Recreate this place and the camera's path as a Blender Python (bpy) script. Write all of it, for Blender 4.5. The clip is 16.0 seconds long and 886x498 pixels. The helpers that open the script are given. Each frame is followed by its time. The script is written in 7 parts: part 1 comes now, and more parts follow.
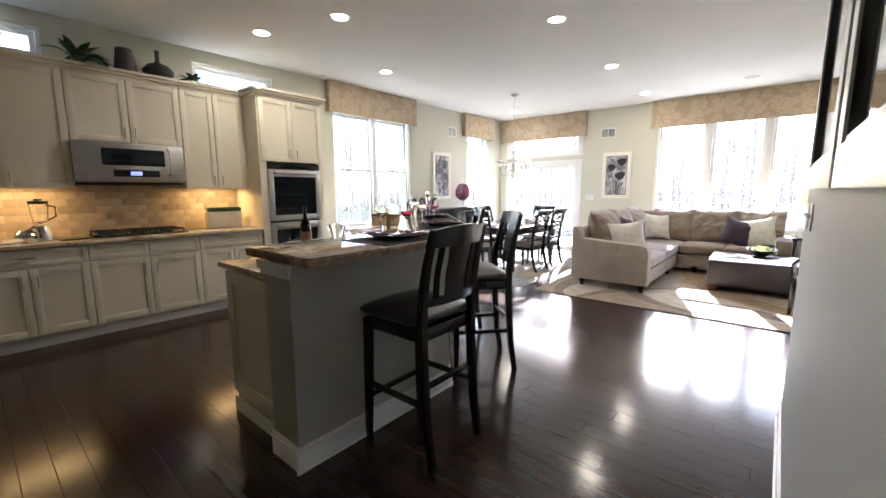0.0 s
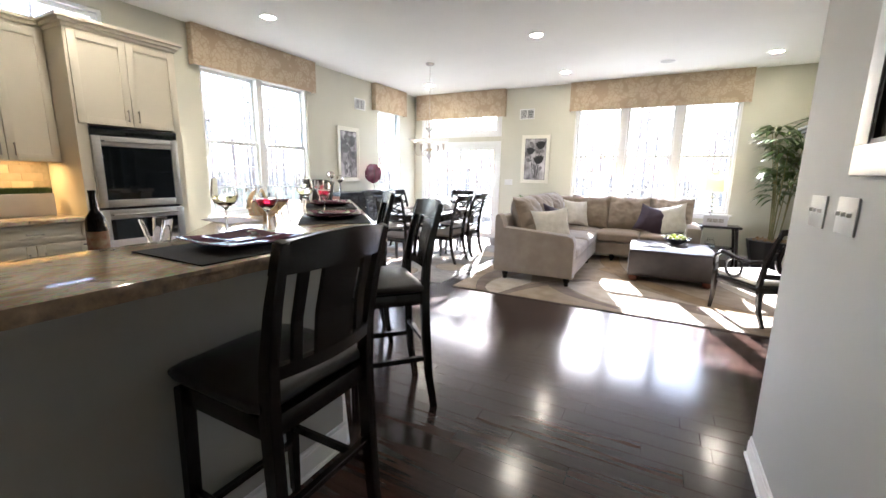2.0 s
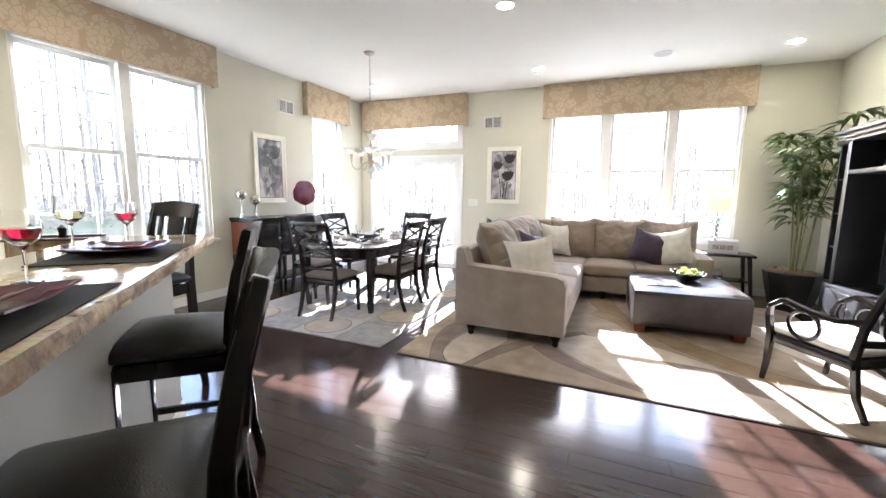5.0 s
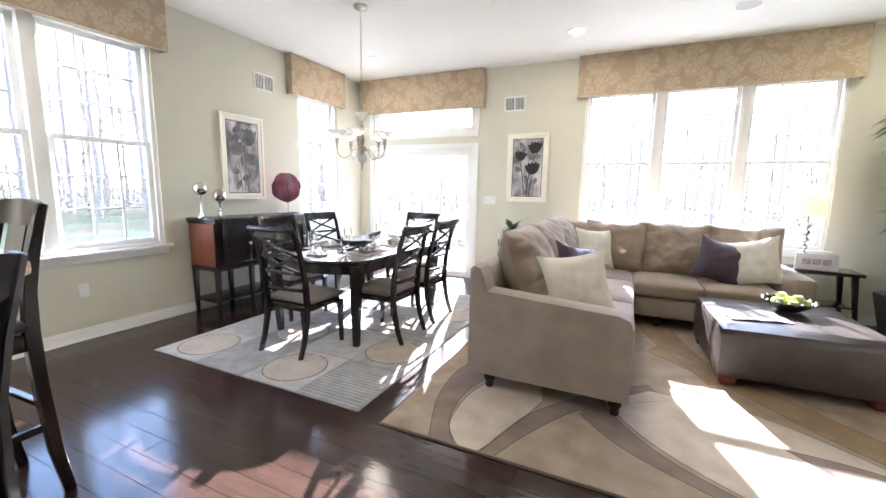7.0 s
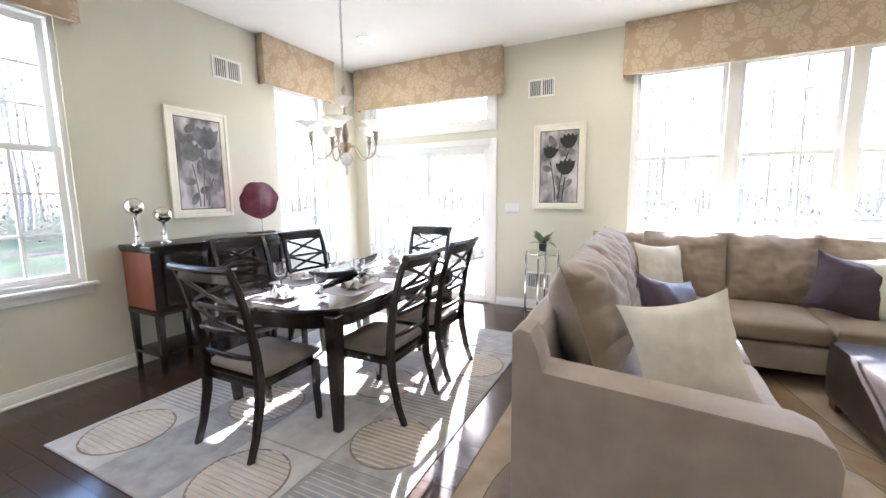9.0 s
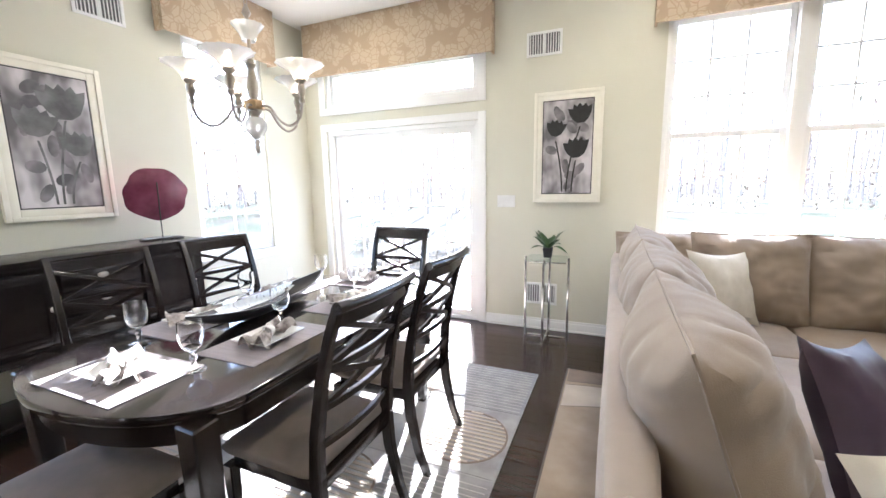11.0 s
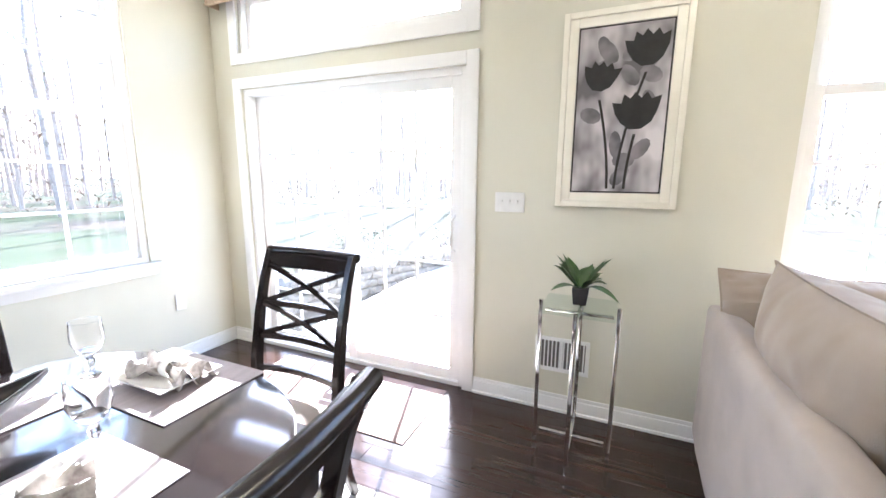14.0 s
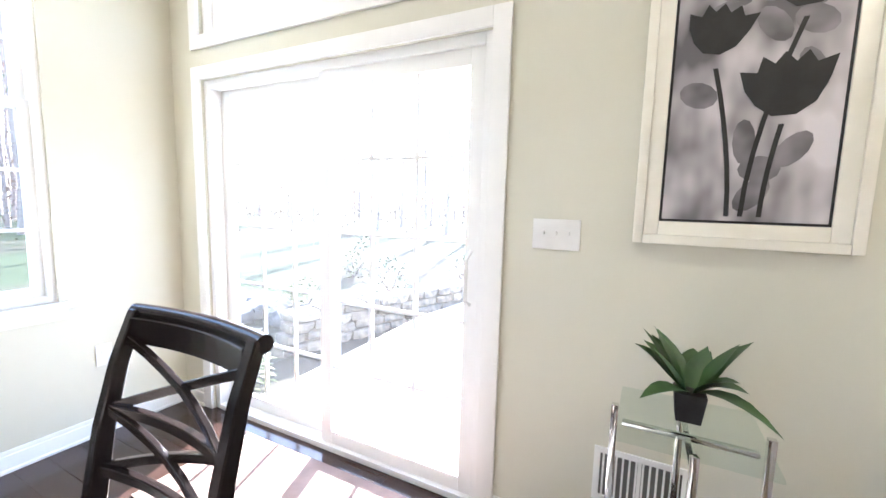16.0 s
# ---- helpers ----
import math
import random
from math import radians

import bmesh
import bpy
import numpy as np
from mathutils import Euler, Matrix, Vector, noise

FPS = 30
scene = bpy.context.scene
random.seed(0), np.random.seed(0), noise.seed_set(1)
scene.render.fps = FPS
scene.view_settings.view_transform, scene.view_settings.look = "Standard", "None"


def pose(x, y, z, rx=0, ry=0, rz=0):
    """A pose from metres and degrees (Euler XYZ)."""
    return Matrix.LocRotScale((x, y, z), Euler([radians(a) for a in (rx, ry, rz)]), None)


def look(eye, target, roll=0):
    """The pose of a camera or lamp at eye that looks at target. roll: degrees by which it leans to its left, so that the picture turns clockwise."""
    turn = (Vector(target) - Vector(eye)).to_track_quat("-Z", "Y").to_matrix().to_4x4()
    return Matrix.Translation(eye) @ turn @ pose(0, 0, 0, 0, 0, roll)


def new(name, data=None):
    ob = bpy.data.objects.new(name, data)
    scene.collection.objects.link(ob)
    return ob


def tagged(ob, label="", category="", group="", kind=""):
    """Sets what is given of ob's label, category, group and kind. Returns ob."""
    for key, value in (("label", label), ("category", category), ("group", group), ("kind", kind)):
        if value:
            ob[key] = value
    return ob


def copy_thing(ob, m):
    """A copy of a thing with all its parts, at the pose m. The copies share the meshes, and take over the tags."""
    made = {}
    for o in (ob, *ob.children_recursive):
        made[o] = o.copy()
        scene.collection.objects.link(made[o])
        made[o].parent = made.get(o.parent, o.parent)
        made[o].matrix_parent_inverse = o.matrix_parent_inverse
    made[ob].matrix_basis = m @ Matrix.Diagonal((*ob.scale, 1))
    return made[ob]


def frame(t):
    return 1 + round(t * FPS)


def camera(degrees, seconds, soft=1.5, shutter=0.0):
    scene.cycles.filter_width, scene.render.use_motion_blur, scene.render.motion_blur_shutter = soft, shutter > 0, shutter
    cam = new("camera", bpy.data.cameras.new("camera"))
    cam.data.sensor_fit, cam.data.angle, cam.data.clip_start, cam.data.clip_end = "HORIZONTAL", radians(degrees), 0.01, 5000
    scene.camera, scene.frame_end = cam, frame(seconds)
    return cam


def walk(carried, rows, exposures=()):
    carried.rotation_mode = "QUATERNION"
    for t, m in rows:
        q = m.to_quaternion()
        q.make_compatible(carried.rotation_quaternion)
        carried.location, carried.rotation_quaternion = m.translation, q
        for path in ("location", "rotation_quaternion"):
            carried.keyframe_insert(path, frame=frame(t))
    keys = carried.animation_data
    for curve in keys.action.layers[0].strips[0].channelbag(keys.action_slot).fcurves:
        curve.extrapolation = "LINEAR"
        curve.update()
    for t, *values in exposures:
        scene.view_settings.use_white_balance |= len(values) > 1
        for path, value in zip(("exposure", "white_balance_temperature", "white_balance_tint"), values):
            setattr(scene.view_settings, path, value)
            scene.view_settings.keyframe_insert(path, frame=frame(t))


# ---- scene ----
cam = camera(95.6, 16.0)
METRES, EYE, TILT, LEAN, TURN = 8.0, 1.5, 0.0, 0.0, 39.6
PATH = [
    (0, (0.263, -0.223, 1.419), (-1.007, 1.294, 1.13), -0.2),
    (0.5, (0.164, -0.089, 1.407), (-1.012, 1.497, 1.089), 0.1),
    (1, (0.024, 0.087, 1.424), (-1.031, 1.749, 1.069), 1.1),
    (1.5, (-0.072, 0.296, 1.418), (-1.04, 2.005, 1.045), 1.4),
    (2, (-0.168, 0.514, 1.406), (-1.09, 2.249, 1.036), 1.0),
    (2.5, (-0.262, 0.73, 1.411), (-1.128, 2.496, 1.048), 1.0),
    (3, (-0.336, 0.955, 1.427), (-1.143, 2.752, 1.084), 0.9),
    (3.5, (-0.415, 1.213, 1.415), (-1.195, 3.027, 1.103), 0.5),
    (4, (-0.493, 1.464, 1.401), (-1.274, 3.283, 1.112), 0.5),
    (6.5, (-0.986, 2.783, 1.381), (-1.775, 4.601, 1.113), 1.2),
    (7, (-1.11, 3.049, 1.388), (-1.941, 4.844, 1.097), 1.1),
    (7.5, (-1.253, 3.313, 1.395), (-2.101, 5.099, 1.09), 1.0),
    (8, (-1.374, 3.563, 1.402), (-2.233, 5.344, 1.1), 0.3),
    (8.5, (-1.5, 3.812, 1.415), (-2.379, 5.586, 1.134), -0.6),
    (9, (-1.628, 4.052, 1.419), (-2.504, 5.83, 1.15), -0.6),
    (11.5, (-2.188, 5.34, 1.41), (-2.933, 7.167, 1.087), -0.9),
    (12, (-2.278, 5.606, 1.413), (-2.992, 7.446, 1.087), -0.7),
    (12.5, (-2.342, 5.867, 1.421), (-3.041, 7.706, 1.064), -0.7),
    (13, (-2.382, 6.136, 1.407), (-3.11, 7.959, 1.026), -0.3),
    (13.5, (-2.43, 6.379, 1.394), (-3.193, 8.188, 1.011), 0.1),
    (14, (-2.477, 6.597, 1.385), (-3.263, 8.403, 1.034), 0.4),
    (14.5, (-2.539, 6.805, 1.384), (-3.361, 8.601, 1.064), 0.3),
    (15, (-2.593, 7.01, 1.345), (-3.455, 8.796, 1.081), 1.1),
    (15.5, (-2.682, 7.195, 1.353), (-3.555, 8.978, 1.111), 1.5),
    (16, (-2.763, 7.379, 1.351), (-3.657, 9.153, 1.124), 1.5),
]
walk(cam, [(t, look(eye, target, roll)) for t, eye, target, roll in PATH])

# ---- world, sun, exposure ----
scene.view_settings.exposure = 3.86
scene.view_settings.use_white_balance = True
scene.view_settings.white_balance_temperature, scene.view_settings.white_balance_tint = 5650, 14
SUN = Vector((0.32, -1.0, -0.523)).normalized()
world = bpy.data.worlds.new("world")
scene.world = world
world.use_nodes = True
wn, wl = world.node_tree.nodes, world.node_tree.links
sky = wn.new("ShaderNodeTexSky")
sky.sky_type, sky.sun_disc = "NISHITA", False
sky.sun_elevation = math.asin(-SUN.z)
sky.sun_rotation = math.atan2(-SUN.x, -SUN.y)
wl.new(sky.outputs[0], wn["Background"].inputs[0])
wn["Background"].inputs[1].default_value = 0.15
sun = new("sun", bpy.data.lights.new("sun", "SUN"))
sun.data.energy, sun.data.angle, sun.data.color = 5.0, radians(0.6), (1.0, 0.95, 0.88)
sun.rotation_mode = "QUATERNION"
sun.rotation_quaternion = SUN.to_track_quat("-Z", "Y")


def warm_strip(name, x, y, z, w, h, power):
    """A warm strip lamp fixed under a wall cabinet."""
    lamp = new(name, bpy.data.lights.new(name, "AREA"))
    lamp.data.shape, lamp.data.size, lamp.data.size_y, lamp.data.energy = "RECTANGLE", w, h, power
    lamp.data.color = (1.0, 0.62, 0.22)
    lamp.matrix_world = look((x, y, z), (x - 0.12, y, z - 1))
    return lamp


warm_strip("under_cabinet_lamp", -5.22, 0.06, 1.445, 0.7, 0.05, 0.45)
warm_strip("under_cabinet_lamp", -5.22, -1.1, 1.445, 0.9, 0.05, 0.25)
warm_strip("under_cabinet_lamp", -5.22, 1.86, 1.445, 0.5, 0.05, 0.45)


# ---- materials ----
def nodes_of(name):
    m = bpy.data.materials.new(name)
    m.use_nodes = True
    t = m.node_tree
    return m, t.nodes, t.links, t.nodes["Principled BSDF"]


def mk(name, c1, c2=None, scale=8.0, rough=0.5, metal=0.0, bump=0.0, fine=120.0, rough2=None, stretch=(1, 1, 1), coat=0.0, rnd=0.0, detail=6.0):
    """A material that wanders between two colours over coarse noise, with fine relief."""
    m, n, l, b = nodes_of(name)
    co = n.new("ShaderNodeTexCoord")
    mp = n.new("ShaderNodeMapping")
    mp.inputs["Scale"].default_value = stretch
    l.new(co.outputs["Object"], mp.inputs[0])
    nz = n.new("ShaderNodeTexNoise")
    nz.inputs["Scale"].default_value, nz.inputs["Detail"].default_value = scale, detail
    l.new(mp.outputs[0], nz.inputs["Vector"])
    ramp = n.new("ShaderNodeValToRGB")
    c2 = c2 or tuple(min(1, v * 0.88) for v in c1)
    ramp.color_ramp.elements[0].position, ramp.color_ramp.elements[1].position = 0.35, 0.65
    ramp.color_ramp.elements[0].color, ramp.color_ramp.elements[1].color = (*c1, 1), (*c2, 1)
    l.new(nz.outputs[0], ramp.inputs[0])
    out = ramp.outputs[0]
    if rnd:
        info = n.new("ShaderNodeObjectInfo")
        hsv = n.new("ShaderNodeHueSaturation")
        mr = n.new("ShaderNodeMapRange")
        mr.inputs["To Min"].default_value, mr.inputs["To Max"].default_value = 1 - rnd, 1 + rnd
        l.new(info.outputs["Random"], mr.inputs[0])
        l.new(mr.outputs[0], hsv.inputs["Value"])
        l.new(out, hsv.inputs["Color"])
        out = hsv.outputs[0]
    l.new(out, b.inputs["Base Color"])
    b.inputs["Metallic"].default_value = metal
    fn = n.new("ShaderNodeTexNoise")
    fn.inputs["Scale"].default_value, fn.inputs["Detail"].default_value = fine, 4
    l.new(mp.outputs[0], fn.inputs["Vector"])
    rr = n.new("ShaderNodeMapRange")
    rr.inputs["To Min"].default_value, rr.inputs["To Max"].default_value = rough, rough2 if rough2 is not None else min(1, rough * 1.25)
    l.new(nz.outputs[0], rr.inputs[0])
    l.new(rr.outputs[0], b.inputs["Roughness"])
    if bump:
        bp = n.new("ShaderNodeBump")
        bp.inputs["Strength"].default_value, bp.inputs["Distance"].default_value = min(1, bump), 0.004
        l.new(fn.outputs[0], bp.inputs["Height"])
        l.new(bp.outputs[0], b.inputs["Normal"])
    if coat:
        b.inputs["Coat Weight"].default_value, b.inputs["Coat Roughness"].default_value = coat, 0.08
    return m


def glass_mat(name, tint=(1, 1, 1), rough=0.0, ior=1.45):
    m, n, l, b = nodes_of(name)
    b.inputs["Base Color"].default_value = (*tint, 1)
    b.inputs["Transmission Weight"].default_value = 1.0
    b.inputs["Roughness"].default_value, b.inputs["IOR"].default_value = rough, ior
    return m


def pane_mat(name):
    """Thin clear glazing: mostly see-through, with a Fresnel gloss."""
    m, n, l, b = nodes_of(name)
    n.remove(b)
    tr, gl, fr, mx = n.new("ShaderNodeBsdfTransparent"), n.new("ShaderNodeBsdfGlossy"), n.new("ShaderNodeLayerWeight"), n.new("ShaderNodeMixShader")
    gl.inputs["Roughness"].default_value = 0.0
    fr.inputs["Blend"].default_value = 0.2
    pw, mr = n.new("ShaderNodeMath"), n.new("ShaderNodeMapRange")
    pw.operation, pw.inputs[1].default_value = "POWER", 3.0
    mr.inputs["To Min"].default_value, mr.inputs["To Max"].default_value = 0.02, 0.5
    l.new(fr.outputs["Facing"], pw.inputs[0])
    l.new(pw.outputs[0], mr.inputs[0])
    l.new(mr.outputs[0], mx.inputs[0])
    l.new(tr.outputs[0], mx.inputs[1])
    l.new(gl.outputs[0], mx.inputs[2])
    # A small translucent share puts a glare haze into the glass itself.
    haze, mx2 = n.new("ShaderNodeBsdfTranslucent"), n.new("ShaderNodeMixShader")
    mx2.inputs[0].default_value = 0.009
    l.new(mx.outputs[0], mx2.inputs[1])
    l.new(haze.outputs[0], mx2.inputs[2])
    l.new(mx2.outputs[0], n["Material Output"].inputs[0])
    return m


def glow(name, colour, strength):
    m, n, l, b = nodes_of(name)
    b.inputs["Base Color"].default_value = (0.8, 0.8, 0.8, 1)
    b.inputs["Emission Color"].default_value = (*colour, 1)
    b.inputs["Emission Strength"].default_value = strength
    return m


def wood_mat(name, c1, c2, rough, axis=0, rnd=0.25, coat=0.0, scale=1.0, gapc=None):
    """Grain drawn out along one axis, with a tone of its own for each piece."""
    m, n, l, b = nodes_of(name)
    co, info = n.new("ShaderNodeTexCoord"), n.new("ShaderNodeObjectInfo")
    off = n.new("ShaderNodeVectorMath")
    off.operation = "SCALE"
    comb = n.new("ShaderNodeCombineXYZ")
    for i in range(3):
        l.new(info.outputs["Random"], comb.inputs[i])
    off.inputs["Scale"].default_value = 37.0
    l.new(comb.outputs[0], off.inputs[0])
    add = n.new("ShaderNodeVectorMath")
    l.new(co.outputs["Object"], add.inputs[0])
    l.new(off.outputs[0], add.inputs[1])
    mp = n.new("ShaderNodeMapping")
    s = [30 * scale] * 3
    s[axis] = 1.6 * scale
    mp.inputs["Scale"].default_value = s
    l.new(add.outputs[0], mp.inputs[0])
    nz = n.new("ShaderNodeTexNoise")
    nz.inputs["Scale"].default_value, nz.inputs["Detail"].default_value, nz.inputs["Distortion"].default_value = 1.0, 8, 0.6
    l.new(mp.outputs[0], nz.inputs["Vector"])
    ramp = n.new("ShaderNodeValToRGB")
    ramp.color_ramp.elements[0].position, ramp.color_ramp.elements[1].position = 0.3, 0.7
    ramp.color_ramp.elements[0].color, ramp.color_ramp.elements[1].color = (*c1, 1), (*c2, 1)
    l.new(nz.outputs[0], ramp.inputs[0])
    hsv, mr = n.new("ShaderNodeHueSaturation"), n.new("ShaderNodeMapRange")
    mr.inputs["To Min"].default_value, mr.inputs["To Max"].default_value = 1 - rnd, 1 + rnd
    l.new(info.outputs["Random"], mr.inputs[0])
    l.new(mr.outputs[0], hsv.inputs["Value"])
    l.new(ramp.outputs[0], hsv.inputs["Color"])
    l.new(hsv.outputs[0], b.inputs["Base Color"])
    rr = n.new("ShaderNodeMapRange")
    rr.inputs["To Min"].default_value, rr.inputs["To Max"].default_value = rough * 0.85, rough * 1.2
    l.new(nz.outputs[0], rr.inputs[0])
    l.new(rr.outputs[0], b.inputs["Roughness"])
    bp = n.new("ShaderNodeBump")
    bp.inputs["Strength"].default_value, bp.inputs["Distance"].default_value = 0.12, 0.002
    l.new(nz.outputs[0], bp.inputs["Height"])
    l.new(bp.outputs[0], b.inputs["Normal"])
    if coat:
        b.inputs["Coat Weight"].default_value, b.inputs["Coat Roughness"].default_value = coat, 0.1
    return m


def granite_mat():
    m, n, l, b = nodes_of("granite")
    co = n.new("ShaderNodeTexCoord")
    mp = n.new("ShaderNodeMapping")
    mp.inputs["Scale"].default_value = (1, 0.55, 1)
    mp.inputs["Rotation"].default_value = (0, 0, 0.6)
    l.new(co.outputs["Object"], mp.inputs[0])
    big, small, vein = n.new("ShaderNodeTexNoise"), n.new("ShaderNodeTexVoronoi"), n.new("ShaderNodeTexNoise")
    big.inputs["Scale"].default_value, big.inputs["Detail"].default_value, big.inputs["Distortion"].default_value = 5, 9, 1.4
    small.inputs["Scale"].default_value = 160
    vein.inputs["Scale"].default_value, vein.inputs["Detail"].default_value, vein.inputs["Distortion"].default_value = 14, 8, 2.0
    for x in (big, small, vein):
        l.new(mp.outputs[0], x.inputs["Vector"])
    r1 = n.new("ShaderNodeValToRGB")
    e = r1.color_ramp.elements
    e[0].position, e[0].color = 0.30, (0.32, 0.20, 0.11, 1)
    e[1].position, e[1].color = 0.72, (0.82, 0.72, 0.56, 1)
    for p, c in ((0.42, (0.62, 0.46, 0.30)), (0.52, (0.78, 0.66, 0.48))):
        x = e.new(p)
        x.color = (*c, 1)
    l.new(big.outputs[0], r1.inputs[0])
    r2 = n.new("ShaderNodeValToRGB")
    r2.color_ramp.elements[0].position, r2.color_ramp.elements[1].position = 0.60, 0.70
    l.new(vein.outputs[0], r2.inputs[0])
    mx = n.new("ShaderNodeMix")
    mx.data_type = "RGBA"
    mx.inputs[7].default_value = (0.10, 0.07, 0.05, 1)
    l.new(r2.outputs[0], mx.inputs[0])
    l.new(r1.outputs[0], mx.inputs[6])
    mx2 = n.new("ShaderNodeMix")
    mx2.data_type, mx2.blend_type = "RGBA", "MULTIPLY"
    mx2.inputs[0].default_value = 0.35
    l.new(mx.outputs[2], mx2.inputs[6])
    l.new(small.outputs["Color"], mx2.inputs[7])
    l.new(mx2.outputs[2], b.inputs["Base Color"])
    b.inputs["Roughness"].default_value = 0.07
    return m


def damask_mat(name, base, motif, scale=5.2):
    """Woven fabric with rounded leaf and flower motifs."""
    m, n, l, b = nodes_of(name)
    co = n.new("ShaderNodeTexCoord")
    warp = n.new("ShaderNodeTexNoise")
    warp.inputs["Scale"].default_value = 5.0
    l.new(co.outputs["Object"], warp.inputs["Vector"])
    ad = n.new("ShaderNodeMixRGB")
    ad.blend_type, ad.inputs[0].default_value = "ADD", 0.12
    l.new(co.outputs["Object"], ad.inputs[1])
    l.new(warp.outputs["Color"], ad.inputs[2])
    v1, v2, w = n.new("ShaderNodeTexVoronoi"), n.new("ShaderNodeTexVoronoi"), n.new("ShaderNodeTexWave")
    v1.feature, v1.inputs["Scale"].default_value = "SMOOTH_F1", scale
    v1.inputs["Smoothness"].default_value = 0.2
    v2.feature, v2.inputs["Scale"].default_value = "DISTANCE_TO_EDGE", scale * 1.9
    w.wave_type, w.inputs["Scale"].default_value, w.inputs["Distortion"].default_value = "RINGS", scale * 0.5, 9
    for x in (v1, v2, w):
        l.new(ad.outputs[0], x.inputs["Vector"])
    r1, r2 = n.new("ShaderNodeValToRGB"), n.new("ShaderNodeValToRGB")
    r1.color_ramp.elements[0].position, r1.color_ramp.elements[1].position = 0.60, 0.66
    r1.color_ramp.elements[0].color, r1.color_ramp.elements[1].color = (1, 1, 1, 1), (0, 0, 0, 1)
    r2.color_ramp.elements[0].position, r2.color_ramp.elements[1].position = 0.03, 0.07
    l.new(v1.outputs["Distance"], r1.inputs[0])
    l.new(v2.outputs["Distance"], r2.inputs[0])
    mul = n.new("ShaderNodeMath")
    mul.operation = "MULTIPLY"
    l.new(r1.outputs[0], mul.inputs[0])
    l.new(r2.outputs[0], mul.inputs[1])
    mx = n.new("ShaderNodeMix")
    mx.data_type = "RGBA"
    mx.inputs[6].default_value, mx.inputs[7].default_value = (*base, 1), (*motif, 1)
    l.new(mul.outputs[0], mx.inputs[0])
    l.new(mx.outputs[2], b.inputs["Base Color"])
    fn, bp = n.new("ShaderNodeTexNoise"), n.new("ShaderNodeBump")
    fn.inputs["Scale"].default_value = 400
    l.new(co.outputs["Object"], fn.inputs["Vector"])
    bp.inputs["Strength"].default_value, bp.inputs["Distance"].default_value = 0.3, 0.002
    l.new(fn.outputs[0], bp.inputs["Height"])
    l.new(bp.outputs[0], b.inputs["Normal"])
    b.inputs["Roughness"].default_value = 0.75
    return m


WALL = mk("wall_paint", (0.62, 0.605, 0.50), (0.64, 0.625, 0.52), 2, 0.6, bump=0.08, fine=220)
GREYWALL = mk("hall_wall_paint", (0.60, 0.60, 0.58), (0.62, 0.62, 0.60), 2, 0.55, bump=0.08, fine=220)
CEIL = mk("ceiling_paint", (0.80, 0.80, 0.76), (0.82, 0.82, 0.78), 2, 0.7, bump=0.05, fine=200)
TRIM = mk("white_trim_paint", (0.82, 0.82, 0.80), (0.80, 0.80, 0.78), 4, 0.32)
CAB = mk("cream_cabinet_paint", (0.70, 0.64, 0.52), (0.72, 0.66, 0.54), 3, 0.38, bump=0.03, fine=90)
GAP = mk("dark_gap", (0.04, 0.035, 0.03), rough=0.8)
FLOORW = wood_mat("dark_floor_wood", (0.029, 0.016, 0.012), (0.042, 0.023, 0.018), 0.16, axis=0, rnd=0.12)
GRANITE = granite_mat()
BLACKW = wood_mat("black_stained_wood", (0.008, 0.007, 0.007), (0.018, 0.015, 0.014), 0.25, axis=2, rnd=0.05)
ESPRESSO = wood_mat("espresso_wood", (0.009, 0.007, 0.007), (0.018, 0.012, 0.011), 0.22, axis=2, rnd=0.03)
CHERRY = wood_mat("cherry_side_wood", (0.10, 0.025, 0.012), (0.17, 0.05, 0.025), 0.3, axis=2, rnd=0.05)
BLACKPAINT = mk("black_cabinet_paint", (0.012, 0.012, 0.014), (0.018, 0.018, 0.020), 5, 0.3)
LEATHER = mk("black_leather", (0.012, 0.011, 0.011), (0.020, 0.018, 0.017), 12, 0.28, bump=0.25, fine=260)
BRLEATHER = mk("dark_brown_leather", (0.030, 0.024, 0.022), (0.050, 0.038, 0.034), 7, 0.30, bump=0.3, fine=180)
SOFA = mk("taupe_velvet", (0.32, 0.265, 0.22), (0.39, 0.33, 0.275), 5, 0.85, bump=0.25, fine=350)
SOFAT = mk("tan_velvet", (0.27, 0.21, 0.155), (0.33, 0.262, 0.20), 5, 0.85, bump=0.25, fine=350)
for m_ in (SOFA, SOFAT):
    m_.node_tree.nodes["Principled BSDF"].inputs["Sheen Weight"].default_value = 0.3
CREAMF = mk("cream_fabric", (0.72, 0.68, 0.61), (0.64, 0.60, 0.53), 14, 0.8, bump=0.3, fine=300)
PLUM = mk("plum_satin", (0.040, 0.022, 0.042), (0.060, 0.035, 0.060), 6, 0.45, bump=0.15, fine=300)
GREYSEAT = mk("grey_brown_seat_fabric", (0.19, 0.16, 0.135), (0.23, 0.19, 0.16), 10, 0.8, bump=0.25, fine=320)
VAL = damask_mat("valance_damask", (0.43, 0.33, 0.22), (0.52, 0.425, 0.30), 8.0)
STEEL = mk("brushed_steel", (0.58, 0.57, 0.55), (0.50, 0.49, 0.47), 3, 0.28, metal=1.0, bump=0.05, fine=30, stretch=(1, 1, 40))
CHROME = mk("chrome", (0.80, 0.80, 0.80), (0.75, 0.75, 0.75), 3, 0.06, metal=1.0)
NICKEL = mk("satin_nickel", (0.50, 0.45, 0.40), (0.42, 0.38, 0.33), 3, 0.28, metal=1.0)
BRASS = mk("antique_brass", (0.50, 0.36, 0.20), (0.42, 0.30, 0.18), 12, 0.3, metal=1.0)
BLACKG = mk("black_glass", (0.006, 0.008, 0.010), (0.008, 0.010, 0.012), 3, 0.04)
